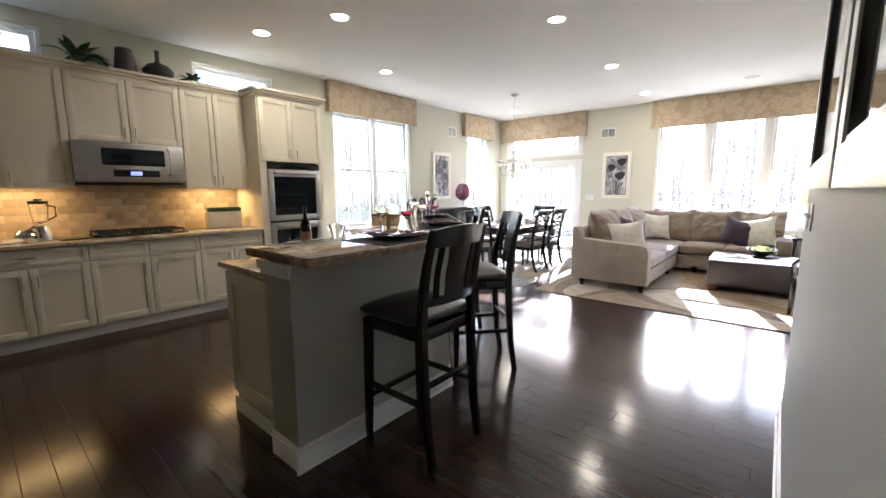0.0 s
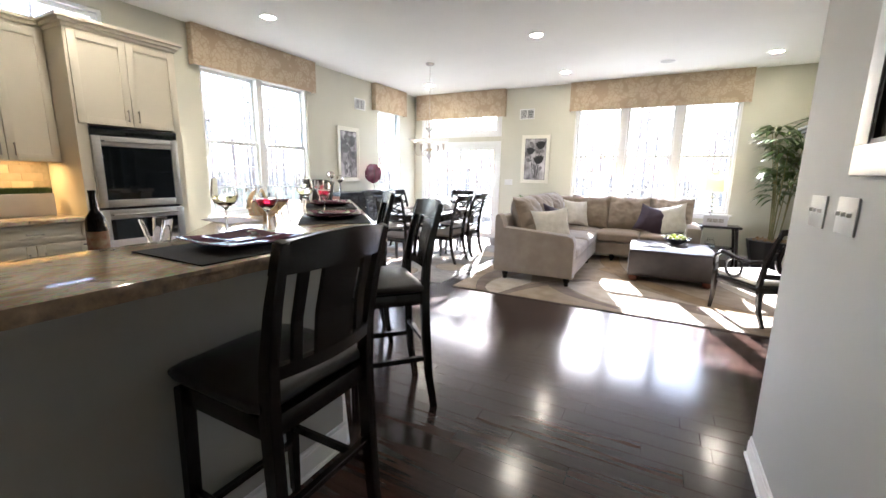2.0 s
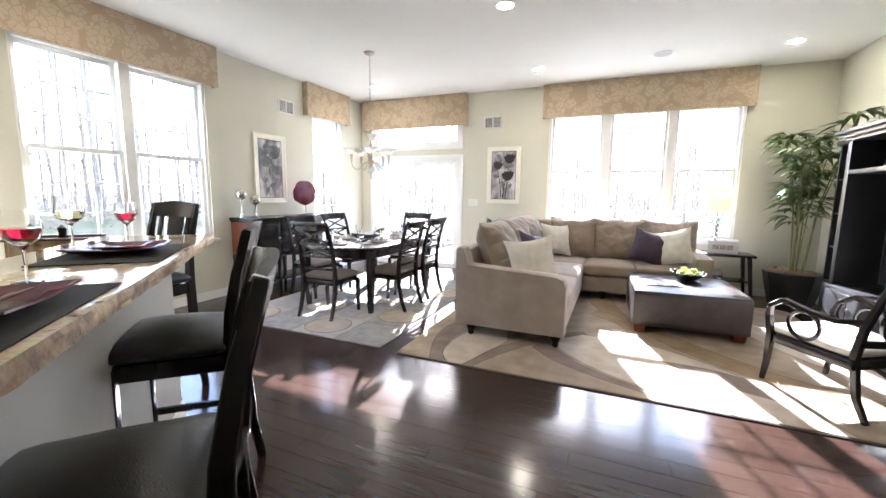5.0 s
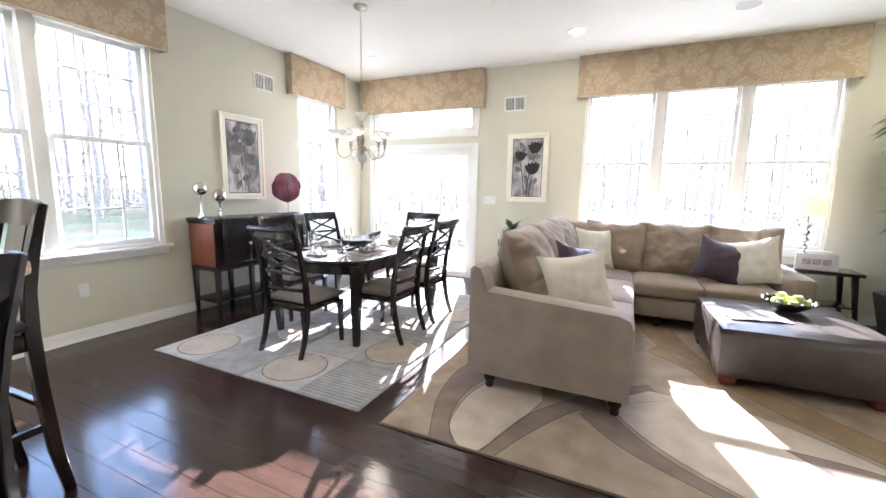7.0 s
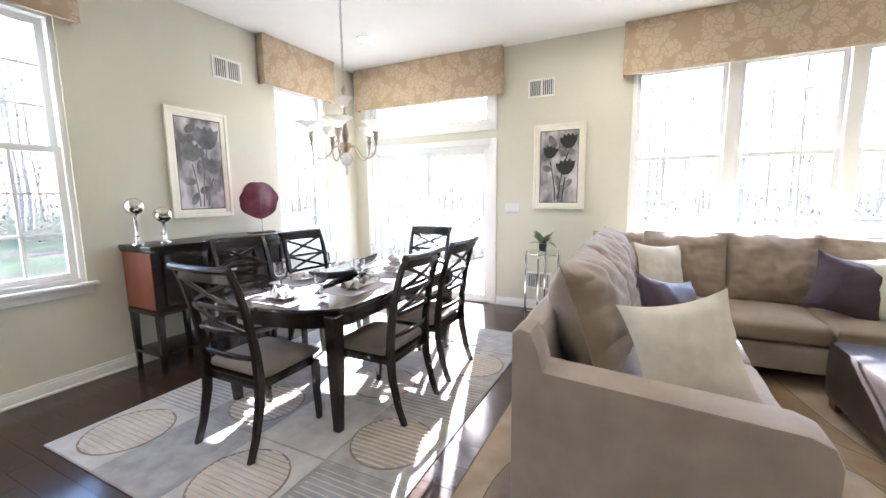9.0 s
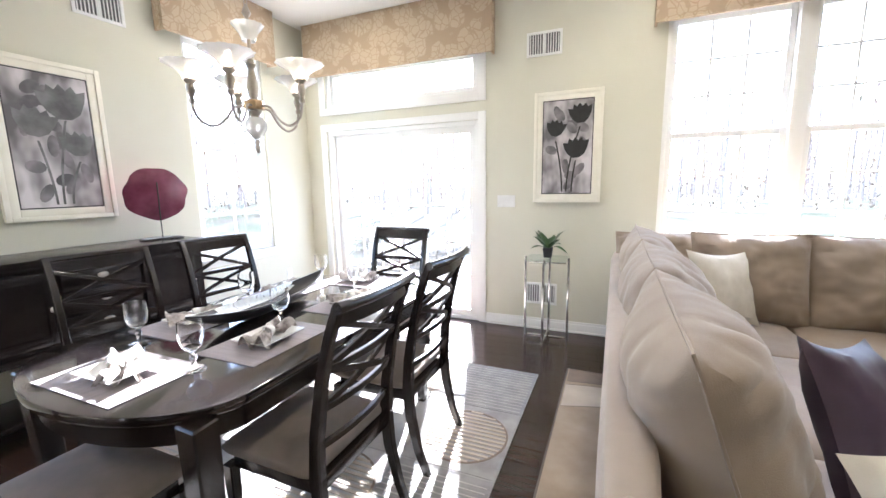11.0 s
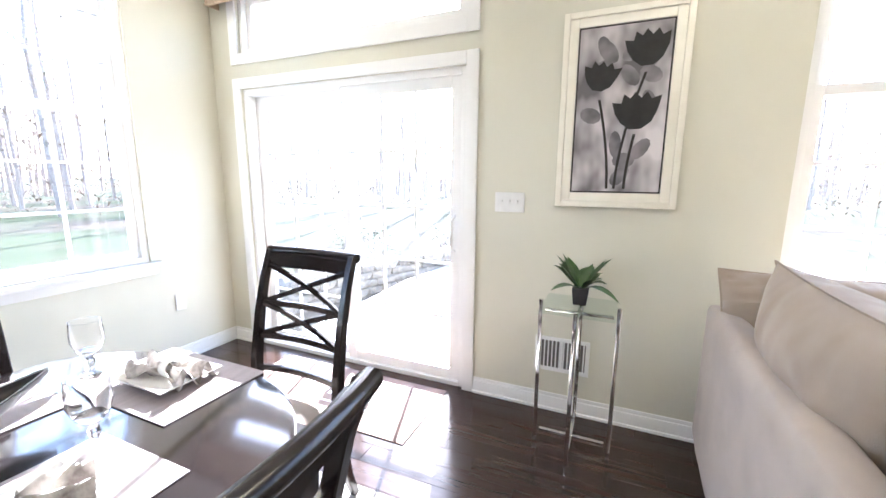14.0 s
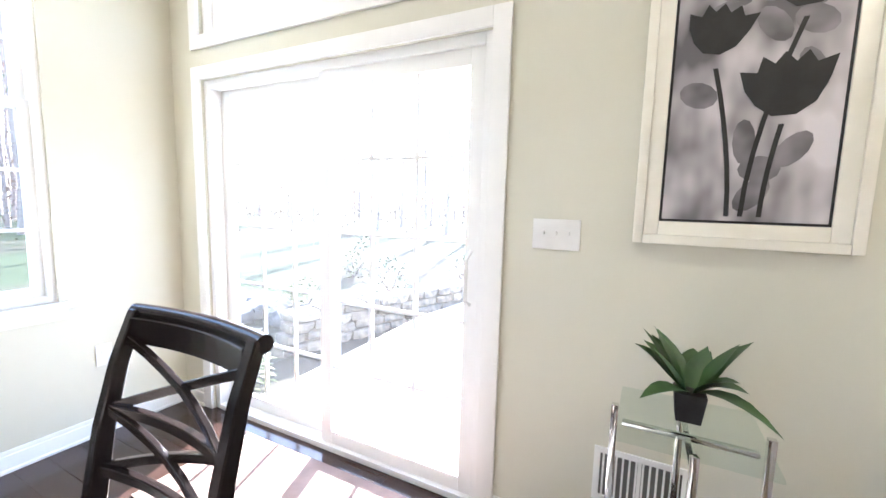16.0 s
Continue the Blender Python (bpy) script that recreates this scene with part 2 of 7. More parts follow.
IRON = mk("cast_iron", (0.015, 0.015, 0.016), (0.022, 0.022, 0.024), 12, 0.55, bump=0.2)
CLEAR = glass_mat("clear_glass")
REDW = glass_mat("red_gel", (0.35, 0.01, 0.03), 0.05, 1.35)
WHITEW = glass_mat("pale_gel", (0.85, 0.85, 0.55), 0.1, 1.35)
PANE = pane_mat("window_pane")
SHADEG = mk("frosted_shade_glass", (0.92, 0.91, 0.88), (0.88, 0.87, 0.84), 20, 0.15)
SHADEG.node_tree.nodes["Principled BSDF"].inputs["Transmission Weight"].default_value = 0.4
AGED = mk("antique_pewter", (0.46, 0.41, 0.34), (0.36, 0.32, 0.26), 12, 0.32, metal=1.0)
LED = glow("downlight_lens", (1.0, 0.86, 0.62), 20.0)
CANDLE = glow("candle_bulb", (1.0, 0.80, 0.55), 1.5)
LAMPSHADE = glow("cream_lamp_shade", (1.0, 0.80, 0.42), 0.045)
LAMPSHADE.node_tree.nodes["Principled BSDF"].inputs["Base Color"].default_value = (0.66, 0.60, 0.46, 1)
SILVERF = mk("champagne_frame", (0.80, 0.77, 0.66), (0.86, 0.83, 0.73), 9, 0.30, metal=0.2, bump=0.05)
BLUEDISP = glow("display_blue", (0.15, 0.2, 1.0), 0.12)
PLASTIC = mk("white_plastic", (0.80, 0.80, 0.78), rough=0.35)


# ---- mesh helpers ----
def grow(bm, extra):
    me = bpy.data.meshes.new("tmp")
    extra.to_mesh(me)
    bm.from_mesh(me)
    bpy.data.meshes.remove(me)
    extra.free()


def box(bm, a, b, bev=0.0, m=None):
    """A block between two corners, with rounded edges where bev is given."""
    t = bmesh.new()
    bmesh.ops.create_cube(t, size=1)
    lo = [min(p, q) for p, q in zip(a, b)]
    hi = [max(p, q) for p, q in zip(a, b)]
    for v in t.verts:
        v.co = Vector([lo[i] + (v.co[i] + 0.5) * (hi[i] - lo[i]) for i in range(3)])
    if bev:
        bmesh.ops.bevel(t, geom=t.edges[:], offset=min(bev, 0.45 * min(hi[i] - lo[i] for i in range(3))), segments=2, affect="EDGES", profile=0.6)
    if m:
        bmesh.ops.transform(t, matrix=m, verts=t.verts)
    grow(bm, t)


def prism(bm, poly, z0, z1, bev=0.0, m=None):
    """A flat outline drawn up from z0 to z1."""
    t = bmesh.new()
    lo = [t.verts.new((x, y, z0)) for x, y in poly]
    hi = [t.verts.new((x, y, z1)) for x, y in poly]
    t.faces.new(lo[::-1])
    t.faces.new(hi)
    n = len(poly)
    for i in range(n):
        t.faces.new((lo[i], lo[(i + 1) % n], hi[(i + 1) % n], hi[i]))
    bmesh.ops.recalc_face_normals(t, faces=t.faces)
    if bev:
        bmesh.ops.bevel(t, geom=[e for e in t.edges if abs(e.verts[0].co.z - e.verts[1].co.z) < 1e-6], offset=bev, segments=2, affect="EDGES", profile=0.6)
    if m:
        bmesh.ops.transform(t, matrix=m, verts=t.verts)
    grow(bm, t)


def lathe(bm, prof, n=24, at=(0, 0, 0), m=None, sides=None):
    """A turned shape from (radius, height) pairs; closed where the radius is nought."""
    t = bmesh.new()
    rings = []
    for r, z in prof:
        if r < 1e-5:
            rings.append([t.verts.new((0, 0, z))])
        else:
            rings.append([t.verts.new((r * math.cos(2 * math.pi * i / n), r * math.sin(2 * math.pi * i / n), z)) for i in range(n)])
    for p, q in zip(rings, rings[1:]):
        for i in range(n):
            j = (i + 1) % n
            if len(p) == 1 and len(q) > 1:
                t.faces.new((p[0], q[i], q[j]))
            elif len(q) == 1 and len(p) > 1:
                t.faces.new((p[i], p[j], q[0]))
            elif len(p) > 1:
                t.faces.new((p[i], p[j], q[j], q[i]))
    bmesh.ops.recalc_face_normals(t, faces=t.faces)
    bmesh.ops.translate(t, vec=at, verts=t.verts)
    if m:
        bmesh.ops.transform(t, matrix=m, verts=t.verts)
    grow(bm, t)


def sweep(bm, pts, w, h=None, n=8, square=False, side=None, m=None):
    """A bar or tube along points; w and h may be lists, one value a point. side: a fixed sideways axis."""
    t = bmesh.new()
    pts = [Vector(p) for p in pts]
    k = len(pts)
    ws = w if isinstance(w, (list, tuple)) else [w] * k
    hs = (h if isinstance(h, (list, tuple)) else [h] * k) if h is not None else ws
    shape = [(-1, -1), (1, -1), (1, 1), (-1, 1)] if square else [(math.cos(2 * math.pi * i / n), math.sin(2 * math.pi * i / n)) for i in range(n)]
    rings = []
    for i, p in enumerate(pts):
        d = (pts[min(i + 1, k - 1)] - pts[max(i - 1, 0)]).normalized()
        s = Vector(side) if side else (Vector((0, 0, 1)).cross(d) if abs(d.z) < 0.95 else Vector((1, 0, 0)))
        u = d.cross(s)
        u.normalize()
        s = u.cross(d).normalized()
        rings.append([t.verts.new(p + s * a * ws[i] / 2 + u * c * hs[i] / 2) for a, c in shape])
    q = len(shape)
    for r1, r2 in zip(rings, rings[1:]):
        for i in range(q):
            t.faces.new((r1[i], r1[(i + 1) % q], r2[(i + 1) % q], r2[i]))
    t.faces.new(rings[0][::-1])
    t.faces.new(rings[-1])
    bmesh.ops.recalc_face_normals(t, faces=t.faces)
    if square:
        bmesh.ops.bevel(t, geom=t.edges[:], offset=min(min(ws), min(hs)) * 0.12, segments=1, affect="EDGES")
    if m:
        bmesh.ops.transform(t, matrix=m, verts=t.verts)
    grow(bm, t)


def ring(bm, centre, rx, ry, w, d, axis_u, axis_v, n=36):
    """An oval hoop of rectangular section in the plane of two axes."""
    t = bmesh.new()
    u, v = Vector(axis_u).normalized(), Vector(axis_v).normalized()
    nn = u.cross(v)
    rs = []
    for i in range(n):
        a = 2 * math.pi * i / n
        o = u * math.cos(a) * rx + v * math.sin(a) * ry
        oi = u * math.cos(a) * (rx - w) + v * math.sin(a) * (ry - w)
        om = u * math.cos(a) * (rx - w * 0.5) + v * math.sin(a) * (ry - w * 0.5)
        c = Vector(centre)
        rs.append([t.verts.new(c + p) for p in (o - nn * d * 0.3, om - nn * d * 0.5, oi - nn * d * 0.3, oi + nn * d * 0.3, om + nn * d * 0.5, o + nn * d * 0.3)])
    for i in range(n):
        p, q = rs[i], rs[(i + 1) % n]
        for j in range(6):
            t.faces.new((p[j], p[(j + 1) % 6], q[(j + 1) % 6], q[j]))
    bmesh.ops.recalc_face_normals(t, faces=t.faces)
    grow(bm, t)


def cushion(bm, w, d, h, m=None, n=14, pinch=0.07, crease=0.01, seed=1):
    """A stuffed cushion lying flat: thick in the middle, thin at seams, corners drawn out."""
    t = bmesh.new()
    rows = []
    top, bot = {}, {}
    for i in range(n + 1):
        for j in range(n + 1):
            u, v = 2 * i / n - 1, 2 * j / n - 1
            x = u * (1 - pinch * (1 - v * v)) * w / 2
            y = v * (1 - pinch * (1 - u * u)) * d / 2
            z = h / 2 * (max(0, 1 - abs(u) ** 2.6) * max(0, 1 - abs(v) ** 2.6)) ** 0.6
            k = noise.noise(Vector((u * 2.2 + seed * 3.1, v * 2.2, seed))) + 0.5 * noise.noise(Vector((u * 5, v * 5 + seed, 2)))
            rim = max(abs(u), abs(v)) ** 3
            along = v if abs(u) > abs(v) else u
            k -= 0.9 * rim * (1 - rim) * 4 * max(0, noise.noise(Vector((along * 7 + seed, 3 * seed, 1)))) 
            z1 = z + k * crease * (1 if z > 0 else 0)
            top[i, j] = t.verts.new((x, y, z1))
            edge = i in (0, n) or j in (0, n)
            bot[i, j] = top[i, j] if edge else t.verts.new((x, y, -z - k * crease * 0.5))
    for i in range(n):
        for j in range(n):
            t.faces.new((top[i, j], top[i + 1, j], top[i + 1, j + 1], top[i, j + 1]))
            t.faces.new((bot[i, j + 1], bot[i + 1, j + 1], bot[i + 1, j], bot[i, j]))
    if m:
        bmesh.ops.transform(t, matrix=m, verts=t.verts)
    grow(bm, t)


def slab(bm, a, b, r, m=None, bulge=0.0, n=10, seed=0, wr=0.0):
    """An upholstered block: rounded edges, a slight crown and soft unevenness."""
    t = bmesh.new()
    bmesh.ops.create_cube(t, size=1)
    bmesh.ops.subdivide_edges(t, edges=t.edges[:], cuts=n, use_grid_fill=True)
    lo = Vector([min(p, q) for p, q in zip(a, b)])
    hi = Vector([max(p, q) for p, q in zip(a, b)])
    c, hf = (lo + hi) / 2, (hi - lo) / 2
    for v in t.verts:
        q = Vector((v.co.x * 2, v.co.y * 2, v.co.z * 2))
        p = Vector((q.x * hf.x, q.y * hf.y, q.z * hf.z))
        inner = Vector([max(-(hf[i] - r), min(hf[i] - r, p[i])) for i in range(3)])
        dd = p - inner
        if dd.length > 1e-9:
            p = inner + dd.normalized() * min(r, max(abs(dd.x), abs(dd.y), abs(dd.z)))
        if bulge:
            k = (1 - q.x ** 2) * (1 - q.y ** 2)
            p.z += bulge * max(0, k) * (1 if q.z > 0.5 else 0)
            k2 = (1 - q.z ** 2)
            p.x += 0.3 * bulge * k2 * q.x
            p.y += 0.3 * bulge * k2 * q.y
        if wr:
            w_ = p + c
            p += p.normalized() * wr * noise.noise(w_ * 6 + Vector((seed, seed, 0)))
        v.co = c + p
    if m:
        bmesh.ops.transform(t, matrix=m, verts=t.verts)
    grow(bm, t)


def obj(name, bm, mat, parent=None, smooth=35):
    me = bpy.data.meshes.new(name)
    bm.to_mesh(me)
    bm.free()
    me.materials.append(mat)
    if smooth:
        for p in me.polygons:
            p.use_smooth = True
        me.set_sharp_from_angle(angle=radians(smooth))
    ob = new(name, me)
    if parent:
        ob.parent = parent
    return ob


def part(name, bm, mat, parent, label=""):
    return tagged(obj(name, bm, mat, parent), label)


def struct(name, bm, mat, parent=None, smooth=35):
    return tagged(obj(name, bm, mat, parent, smooth), kind="structure")


def thing(name, x, y, z, rz, label, category, group=""):
    e = new(name)
    e.empty_display_size = 0.1
    e.matrix_basis = pose(x, y, z, 0, 0, rz)
    return tagged(e, label, category, group)


def one(name, bm, mat, x, y, z, rz, label, category, group=""):
    ob = obj(name, bm, mat)
    ob.matrix_basis = pose(x, y, z, 0, 0, rz)
    return tagged(ob, label, category, group)


B = bmesh.new

# ---- the room's shell ----
WX, NY, EX, SY, H, T = -5.44, 8.92, 1.87, -4.0, 3.15, 0.16


def wall_with_holes(name, axis, at, u0, u1, holes, out, mat):
    """A wall along one axis at a place, u from u0 to u1, with rectangular holes (ua, ub, za, zb)."""
    bm = B()
    us = sorted({u0, u1, *[h[0] for h in holes], *[h[1] for h in holes]})
    zs = sorted({0.0, H, *[h[2] for h in holes], *[h[3] for h in holes]})
    for ua, ub in zip(us, us[1:]):
        run = None
        for za, zb in zip(zs, zs[1:]):
            um, zm = (ua + ub) / 2, (za + zb) / 2
            solid = not any(h[0] < um < h[1] and h[2] < zm < h[3] for h in holes)
            if solid:
                run = (run[0], zb) if run else (za, zb)
            if (not solid or zb == zs[-1]) and run:
                if axis == "y":
                    box(bm, (at, ua, run[0]), (at + out, ub, run[1]))
                else:
                    box(bm, (ua, at, run[0]), (ub, at + out, run[1]))
                run = None
    bmesh.ops.remove_doubles(bm, verts=bm.verts, dist=1e-5)
    return struct(name, bm, mat, smooth=0)


W1 = (3.80, 5.57, 0.78, 2.72)
W2 = (7.48, 8.30, 0.79, 2.72)
C1 = (-0.54, 0.465, 2.70, 3.00)
C2 = (1.79, 2.83, 2.70, 3.00)
DOOR = (-5.16, -3.342, 0.0, 2.03)
TRANS = (-5.16, -3.342, 2.278, 2.70)
BW = (-1.765, 0.90, 0.79, 2.72)
wall_with_holes("wall_west", "y", WX, SY, NY + T, [W1, W2, C1, C2], -T, WALL)
wall_with_holes("wall_north", "x", NY, WX, EX + T, [DOOR, TRANS, BW], T, WALL)
wall_with_holes("wall_east", "y", EX, 2.9, NY, [], T, WALL)
wall_with_holes("wall_south", "x", SY, WX, 0.378, [], -T, WALL)
bm = B()
box(bm, (0.378, SY, 0), (EX + T, 2.9, H))
struct("wall_hall", bm, GREYWALL, smooth=0)
bm = B()
box(bm, (WX - T, SY - T, H), (EX + T, NY + T, H + 0.15))
struct("ceiling", bm, CEIL, smooth=0)
bm = B()
box(bm, (WX - T, SY - T, -0.15), (EX + T, NY + T, -0.012))
floor = struct("floor", bm, GAP, smooth=0)


def skirting(x0, y0, x1, y1, side):
    """A two-step skirting board with a shoe along a wall; side: the way into the room."""
    bm = B()
    d, s = Vector((x1 - x0, y1 - y0, 0)), Vector((*side, 0))
    for th, z0, z1 in ((0.014, 0, 0.085), (0.009, 0.085, 0.108), (0.024, 0, 0.018)):
        a = Vector((x0, y0, z0)) + s * 0.001
        b = Vector((x1, y1, z1)) + s * th
        box(bm, a, b, 0.003)
    struct("baseboard", bm, TRIM)


skirting(WX, 3.10, WX, NY, (1, 0))
skirting(WX + 0.02, NY, -5.236, NY, (0, -1))
skirting(-3.266, NY, EX, NY, (0, -1))
skirting(EX, 2.9, EX, NY, (-1, 0))
skirting(0.378, SY, 0.378, 2.9, (-1, 0))
skirting(0.378, 2.9, EX, 2.9, (0, 1))


# ---- windows ----
def to_world(axis, at, inward):
    """Local x along the wall, y into the room, z up."""
    if axis == "y":
        return Matrix(((0, inward, 0, at), (1, 0, 0, 0), (0, 0, 1, 0), (0, 0, 0, 1)))
    return Matrix(((1, 0, 0, 0), (0, inward, 0, at), (0, 0, 1, 0), (0, 0, 0, 1)))


def sash(parent, name, u0, u1, z0, z1, y, cols, rows, M, stile=0.045):
    bm = B()
    box(bm, (u0, y - 0.018, z0), (u0 + stile, y + 0.018, z1), 0.003)
    box(bm, (u1 - stile, y - 0.018, z0), (u1, y + 0.018, z1), 0.003)
    box(bm, (u0 + stile, y - 0.018, z0), (u1 - stile, y + 0.018, z0 + stile), 0.003)
    box(bm, (u0 + stile, y - 0.018, z1 - stile), (u1 - stile, y + 0.018, z1), 0.003)
    a0, a1, b0, b1 = u0 + stile, u1 - stile, z0 + stile, z1 - stile
    for i in range(1, cols):
        u = a0 + (a1 - a0) * i / cols
        box(bm, (u - 0.009, y - 0.008, b0), (u + 0.009, y + 0.008, b1))
    for i in range(1, rows):
        z = b0 + (b1 - b0) * i / rows
        box(bm, (a0, y - 0.007, z - 0.009), (a1, y + 0.007, z + 0.009))
    bmesh.ops.transform(bm, matrix=M, verts=bm.verts)
    s = struct(name, bm, TRIM, parent)
    bm = B()
    box(bm, (a0 - 0.004, y + 0.0105, b0 - 0.004), (a1 + 0.004, y + 0.0135, b1 + 0.004))
    bmesh.ops.transform(bm, matrix=M, verts=bm.verts)
    p = struct("pane", bm, PANE, parent, smooth=0)
    p.visible_shadow = False
    return s


def window(name, axis, at, inward, hole, units, cols, rows, casing=0.0, sill=True, single=False):
    u0, u1, z0, z1 = hole
    M = to_world(axis, at, inward)
    flip = M.determinant() < 0
    root = new(name)
    tagged(root, kind="structure")
    bm = B()
    fr = 0.035
    box(bm, (u0, -0.14, z0), (u0 + fr, -0.02, z1), 0.003)
    box(bm, (u1 - fr, -0.14, z0), (u1, -0.02, z1), 0.003)
    box(bm, (u0 + fr, -0.14, z1 - fr), (u1 - fr, -0.02, z1), 0.003)
    box(bm, (u0 + fr, -0.14, z0), (u1 - fr, -0.02, z0 + fr), 0.003)
    wun = (u1 - u0) / units
    for i in range(1, units):
        u = u0 + wun * i
        box(bm, (u - 0.05, -0.14, z0 + fr), (u + 0.05, -0.015, z1 - fr), 0.004)
    bmesh.ops.transform(bm, matrix=M, verts=bm.verts)
    struct("window_frame", bm, TRIM, root)
    for i in range(units):
        a = u0 + wun * i + (fr if i == 0 else 0.05)
        b = u0 + wun * (i + 1) - (fr if i == units - 1 else 0.05)
        if single:
            sash(root, "sash", a, b, z0 + fr, z1 - fr, -0.08, cols, rows, M)
        else:
            zm = 1.775
            sash(root, "lower_sash", a, b, z0 + fr, zm + 0.022, -0.065, cols, rows, M)
            sash(root, "upper_sash", a, b, zm - 0.022, z1 - fr, -0.105, cols, rows, M)
    if sill:
        bm = B()
        box(bm, (u0 - 0.06, -0.02, z0 - 0.028), (u1 + 0.06, 0.05, z0), 0.008)
        box(bm, (u0 - 0.03, 0.001, z0 - 0.09), (u1 + 0.03, 0.016, z0 - 0.029), 0.004)
        bmesh.ops.transform(bm, matrix=M, verts=bm.verts)
        struct("window_sill", bm, TRIM, root)
    if casing:
        bm = B()
        c = casing
        box(bm, (u0 - c, 0.001, z0 - c), (u0, 0.018, z1 + c), 0.004)
        box(bm, (u1, 0.001, z0 - c), (u1 + c, 0.018, z1 + c), 0.004)
        box(bm, (u0, 0.001, z1), (u1, 0.018, z1 + c), 0.004)
        box(bm, (u0, 0.001, z0 - c), (u1, 0.018, z0), 0.004)
        bmesh.ops.transform(bm, matrix=M, verts=bm.verts)
        struct("trim", bm, TRIM, root)
    return root


window("window_1", "y", WX, 1, W1, 2, 3, 3)
window("window_2", "y", WX, 1, W2, 1, 2, 3)
window("window_3", "y", WX, 1, C1, 1, 1, 1, sill=False, single=True)
window("window_4", "y", WX, 1, C2, 1, 1, 1, sill=False, single=True)
window("window_5", "x", NY, -1, BW, 3, 3, 3)
window("window_6", "x", NY, -1, TRANS, 1, 1, 1, casing=0.075, sill=False, single=True)

# the sliding patio door
door = tagged(new("door_1"), kind="structure")
MD = to_world("x", NY, -1)
bm = B()
u0, u1, z0, z1 = DOOR
box(bm, (u0, -0.15, 0), (u0 + 0.04, -0.015, z1), 0.003)
box(bm, (u1 - 0.04, -0.15, 0), (u1, -0.015, z1), 0.003)
box(bm, (u0 + 0.04, -0.15, z1 - 0.045), (u1 - 0.04, -0.015, z1), 0.003)
box(bm, (u0 + 0.04, -0.15, -0.01), (u1 - 0.04, -0.012, 0.03), 0.003)
box(bm, (u0 - 0.075, 0.001, 0.0), (u0, 0.018, z1 + 0.075), 0.004)
box(bm, (u1, 0.001, 0.0), (u1 + 0.075, 0.018, z1 + 0.075), 0.004)
box(bm, (u0, 0.001, z1), (u1, 0.018, z1 + 0.075), 0.004)
bmesh.ops.transform(bm, matrix=MD, verts=bm.verts)
struct("door_frame", bm, TRIM, door)
um = (u0 + u1) / 2
sash(door, "fixed_leaf", u0 + 0.04, um + 0.03, 0.03, z1 - 0.045, -0.11, 3, 5, MD, 0.07)
sash(door, "sliding_leaf", um - 0.03, u1 - 0.04, 0.03, z1 - 0.045, -0.055, 3, 5, MD, 0.07)
bm = B()
sweep(bm, [(u1 - 0.075, -0.02, 0.92), (u1 - 0.075, 0.03, 0.95), (u1 - 0.075, 0.03, 1.12), (u1 - 0.075, -0.02, 1.15)], 0.018)
bmesh.ops.transform(bm, matrix=MD, verts=bm.verts)
struct("door_handle", bm, TRIM, door)


# ---- valances: padded fabric boxes over the windows ----
def valance(axis, u0, u1, z0, z1, depth=0.11):
    bm = B()
    at, inward = (WX, 1) if axis == "y" else (NY, -1)
    M = to_world(axis, at, inward)
    box(bm, (u0, depth - 0.025, z0), (u1, depth, z1), 0.008)
    box(bm, (u0, 0.002, z0), (u0 + 0.02, depth - 0.026, z1), 0.005)
    box(bm, (u1 - 0.02, 0.002, z0), (u1, depth - 0.026, z1), 0.005)
    box(bm, (u0 + 0.021, 0.002, z1 - 0.03), (u1 - 0.021, depth - 0.026, z1 - 0.01), 0.003)
    bmesh.ops.transform(bm, matrix=M, verts=bm.verts)
    v = thing("window_valance", 0, 0, 0, 0, "tan damask padded valance box fixed above a bright window", "valance", "valances over the windows")
    part("fabric_box", bm, VAL, v)
    bm = B()
    sweep(bm, [(u0, depth, z0 + 0.004), (u1, depth, z0 + 0.004)], 0.01)
    sweep(bm, [(u0, depth, z1 - 0.004), (u1, depth, z1 - 0.004)], 0.01)
    bmesh.ops.transform(bm, matrix=M, verts=bm.verts)
    part("piping", bm, VAL, v)


valance("y", 3.68, 5.683, 2.67, 3.145)
valance("y", 7.275, 8.40, 2.63, 3.145)
valance("x", -5.34, -3.183, 2.60, 3.145)
valance("x", -1.868, 0.985, 2.625, 3.145)

# ---- kitchen ----
def shaker(bm, y0, y1, z0, z1, x, rail=0.06):
    """A shaker front that faces +x: frame proud, panel set back."""
    box(bm, (x, y0, z0), (x + 0.02, y0 + rail, z1), 0.002)
    box(bm, (x, y1 - rail, z0), (x + 0.02, y1, z1), 0.002)
    box(bm, (x, y0 + rail, z0), (x + 0.02, y1 - rail, z0 + rail), 0.002)
    box(bm, (x, y0 + rail, z1 - rail), (x + 0.02, y1 - rail, z1), 0.002)
    box(bm, (x, y0 + rail, z0 + rail), (x + 0.009, y1 - rail, z1 - rail))


def bar_pull(parent, x, y, z, vertical=True, ln=0.11):
    bm = B()
    h = ln / 2
    d = Vector((0, 0, h)) if vertical else Vector((0, h, 0))
    c = Vector((x + 0.028, y, z))
    sweep(bm, [c - d, c + d], 0.011)
    for s in (-0.8, 0.8):
        sweep(bm, [Vector((x, y, z)) + d * s, c + d * s], 0.009, n=6)
    part("handle", bm, NICKEL, parent, "satin nickel bar pull")


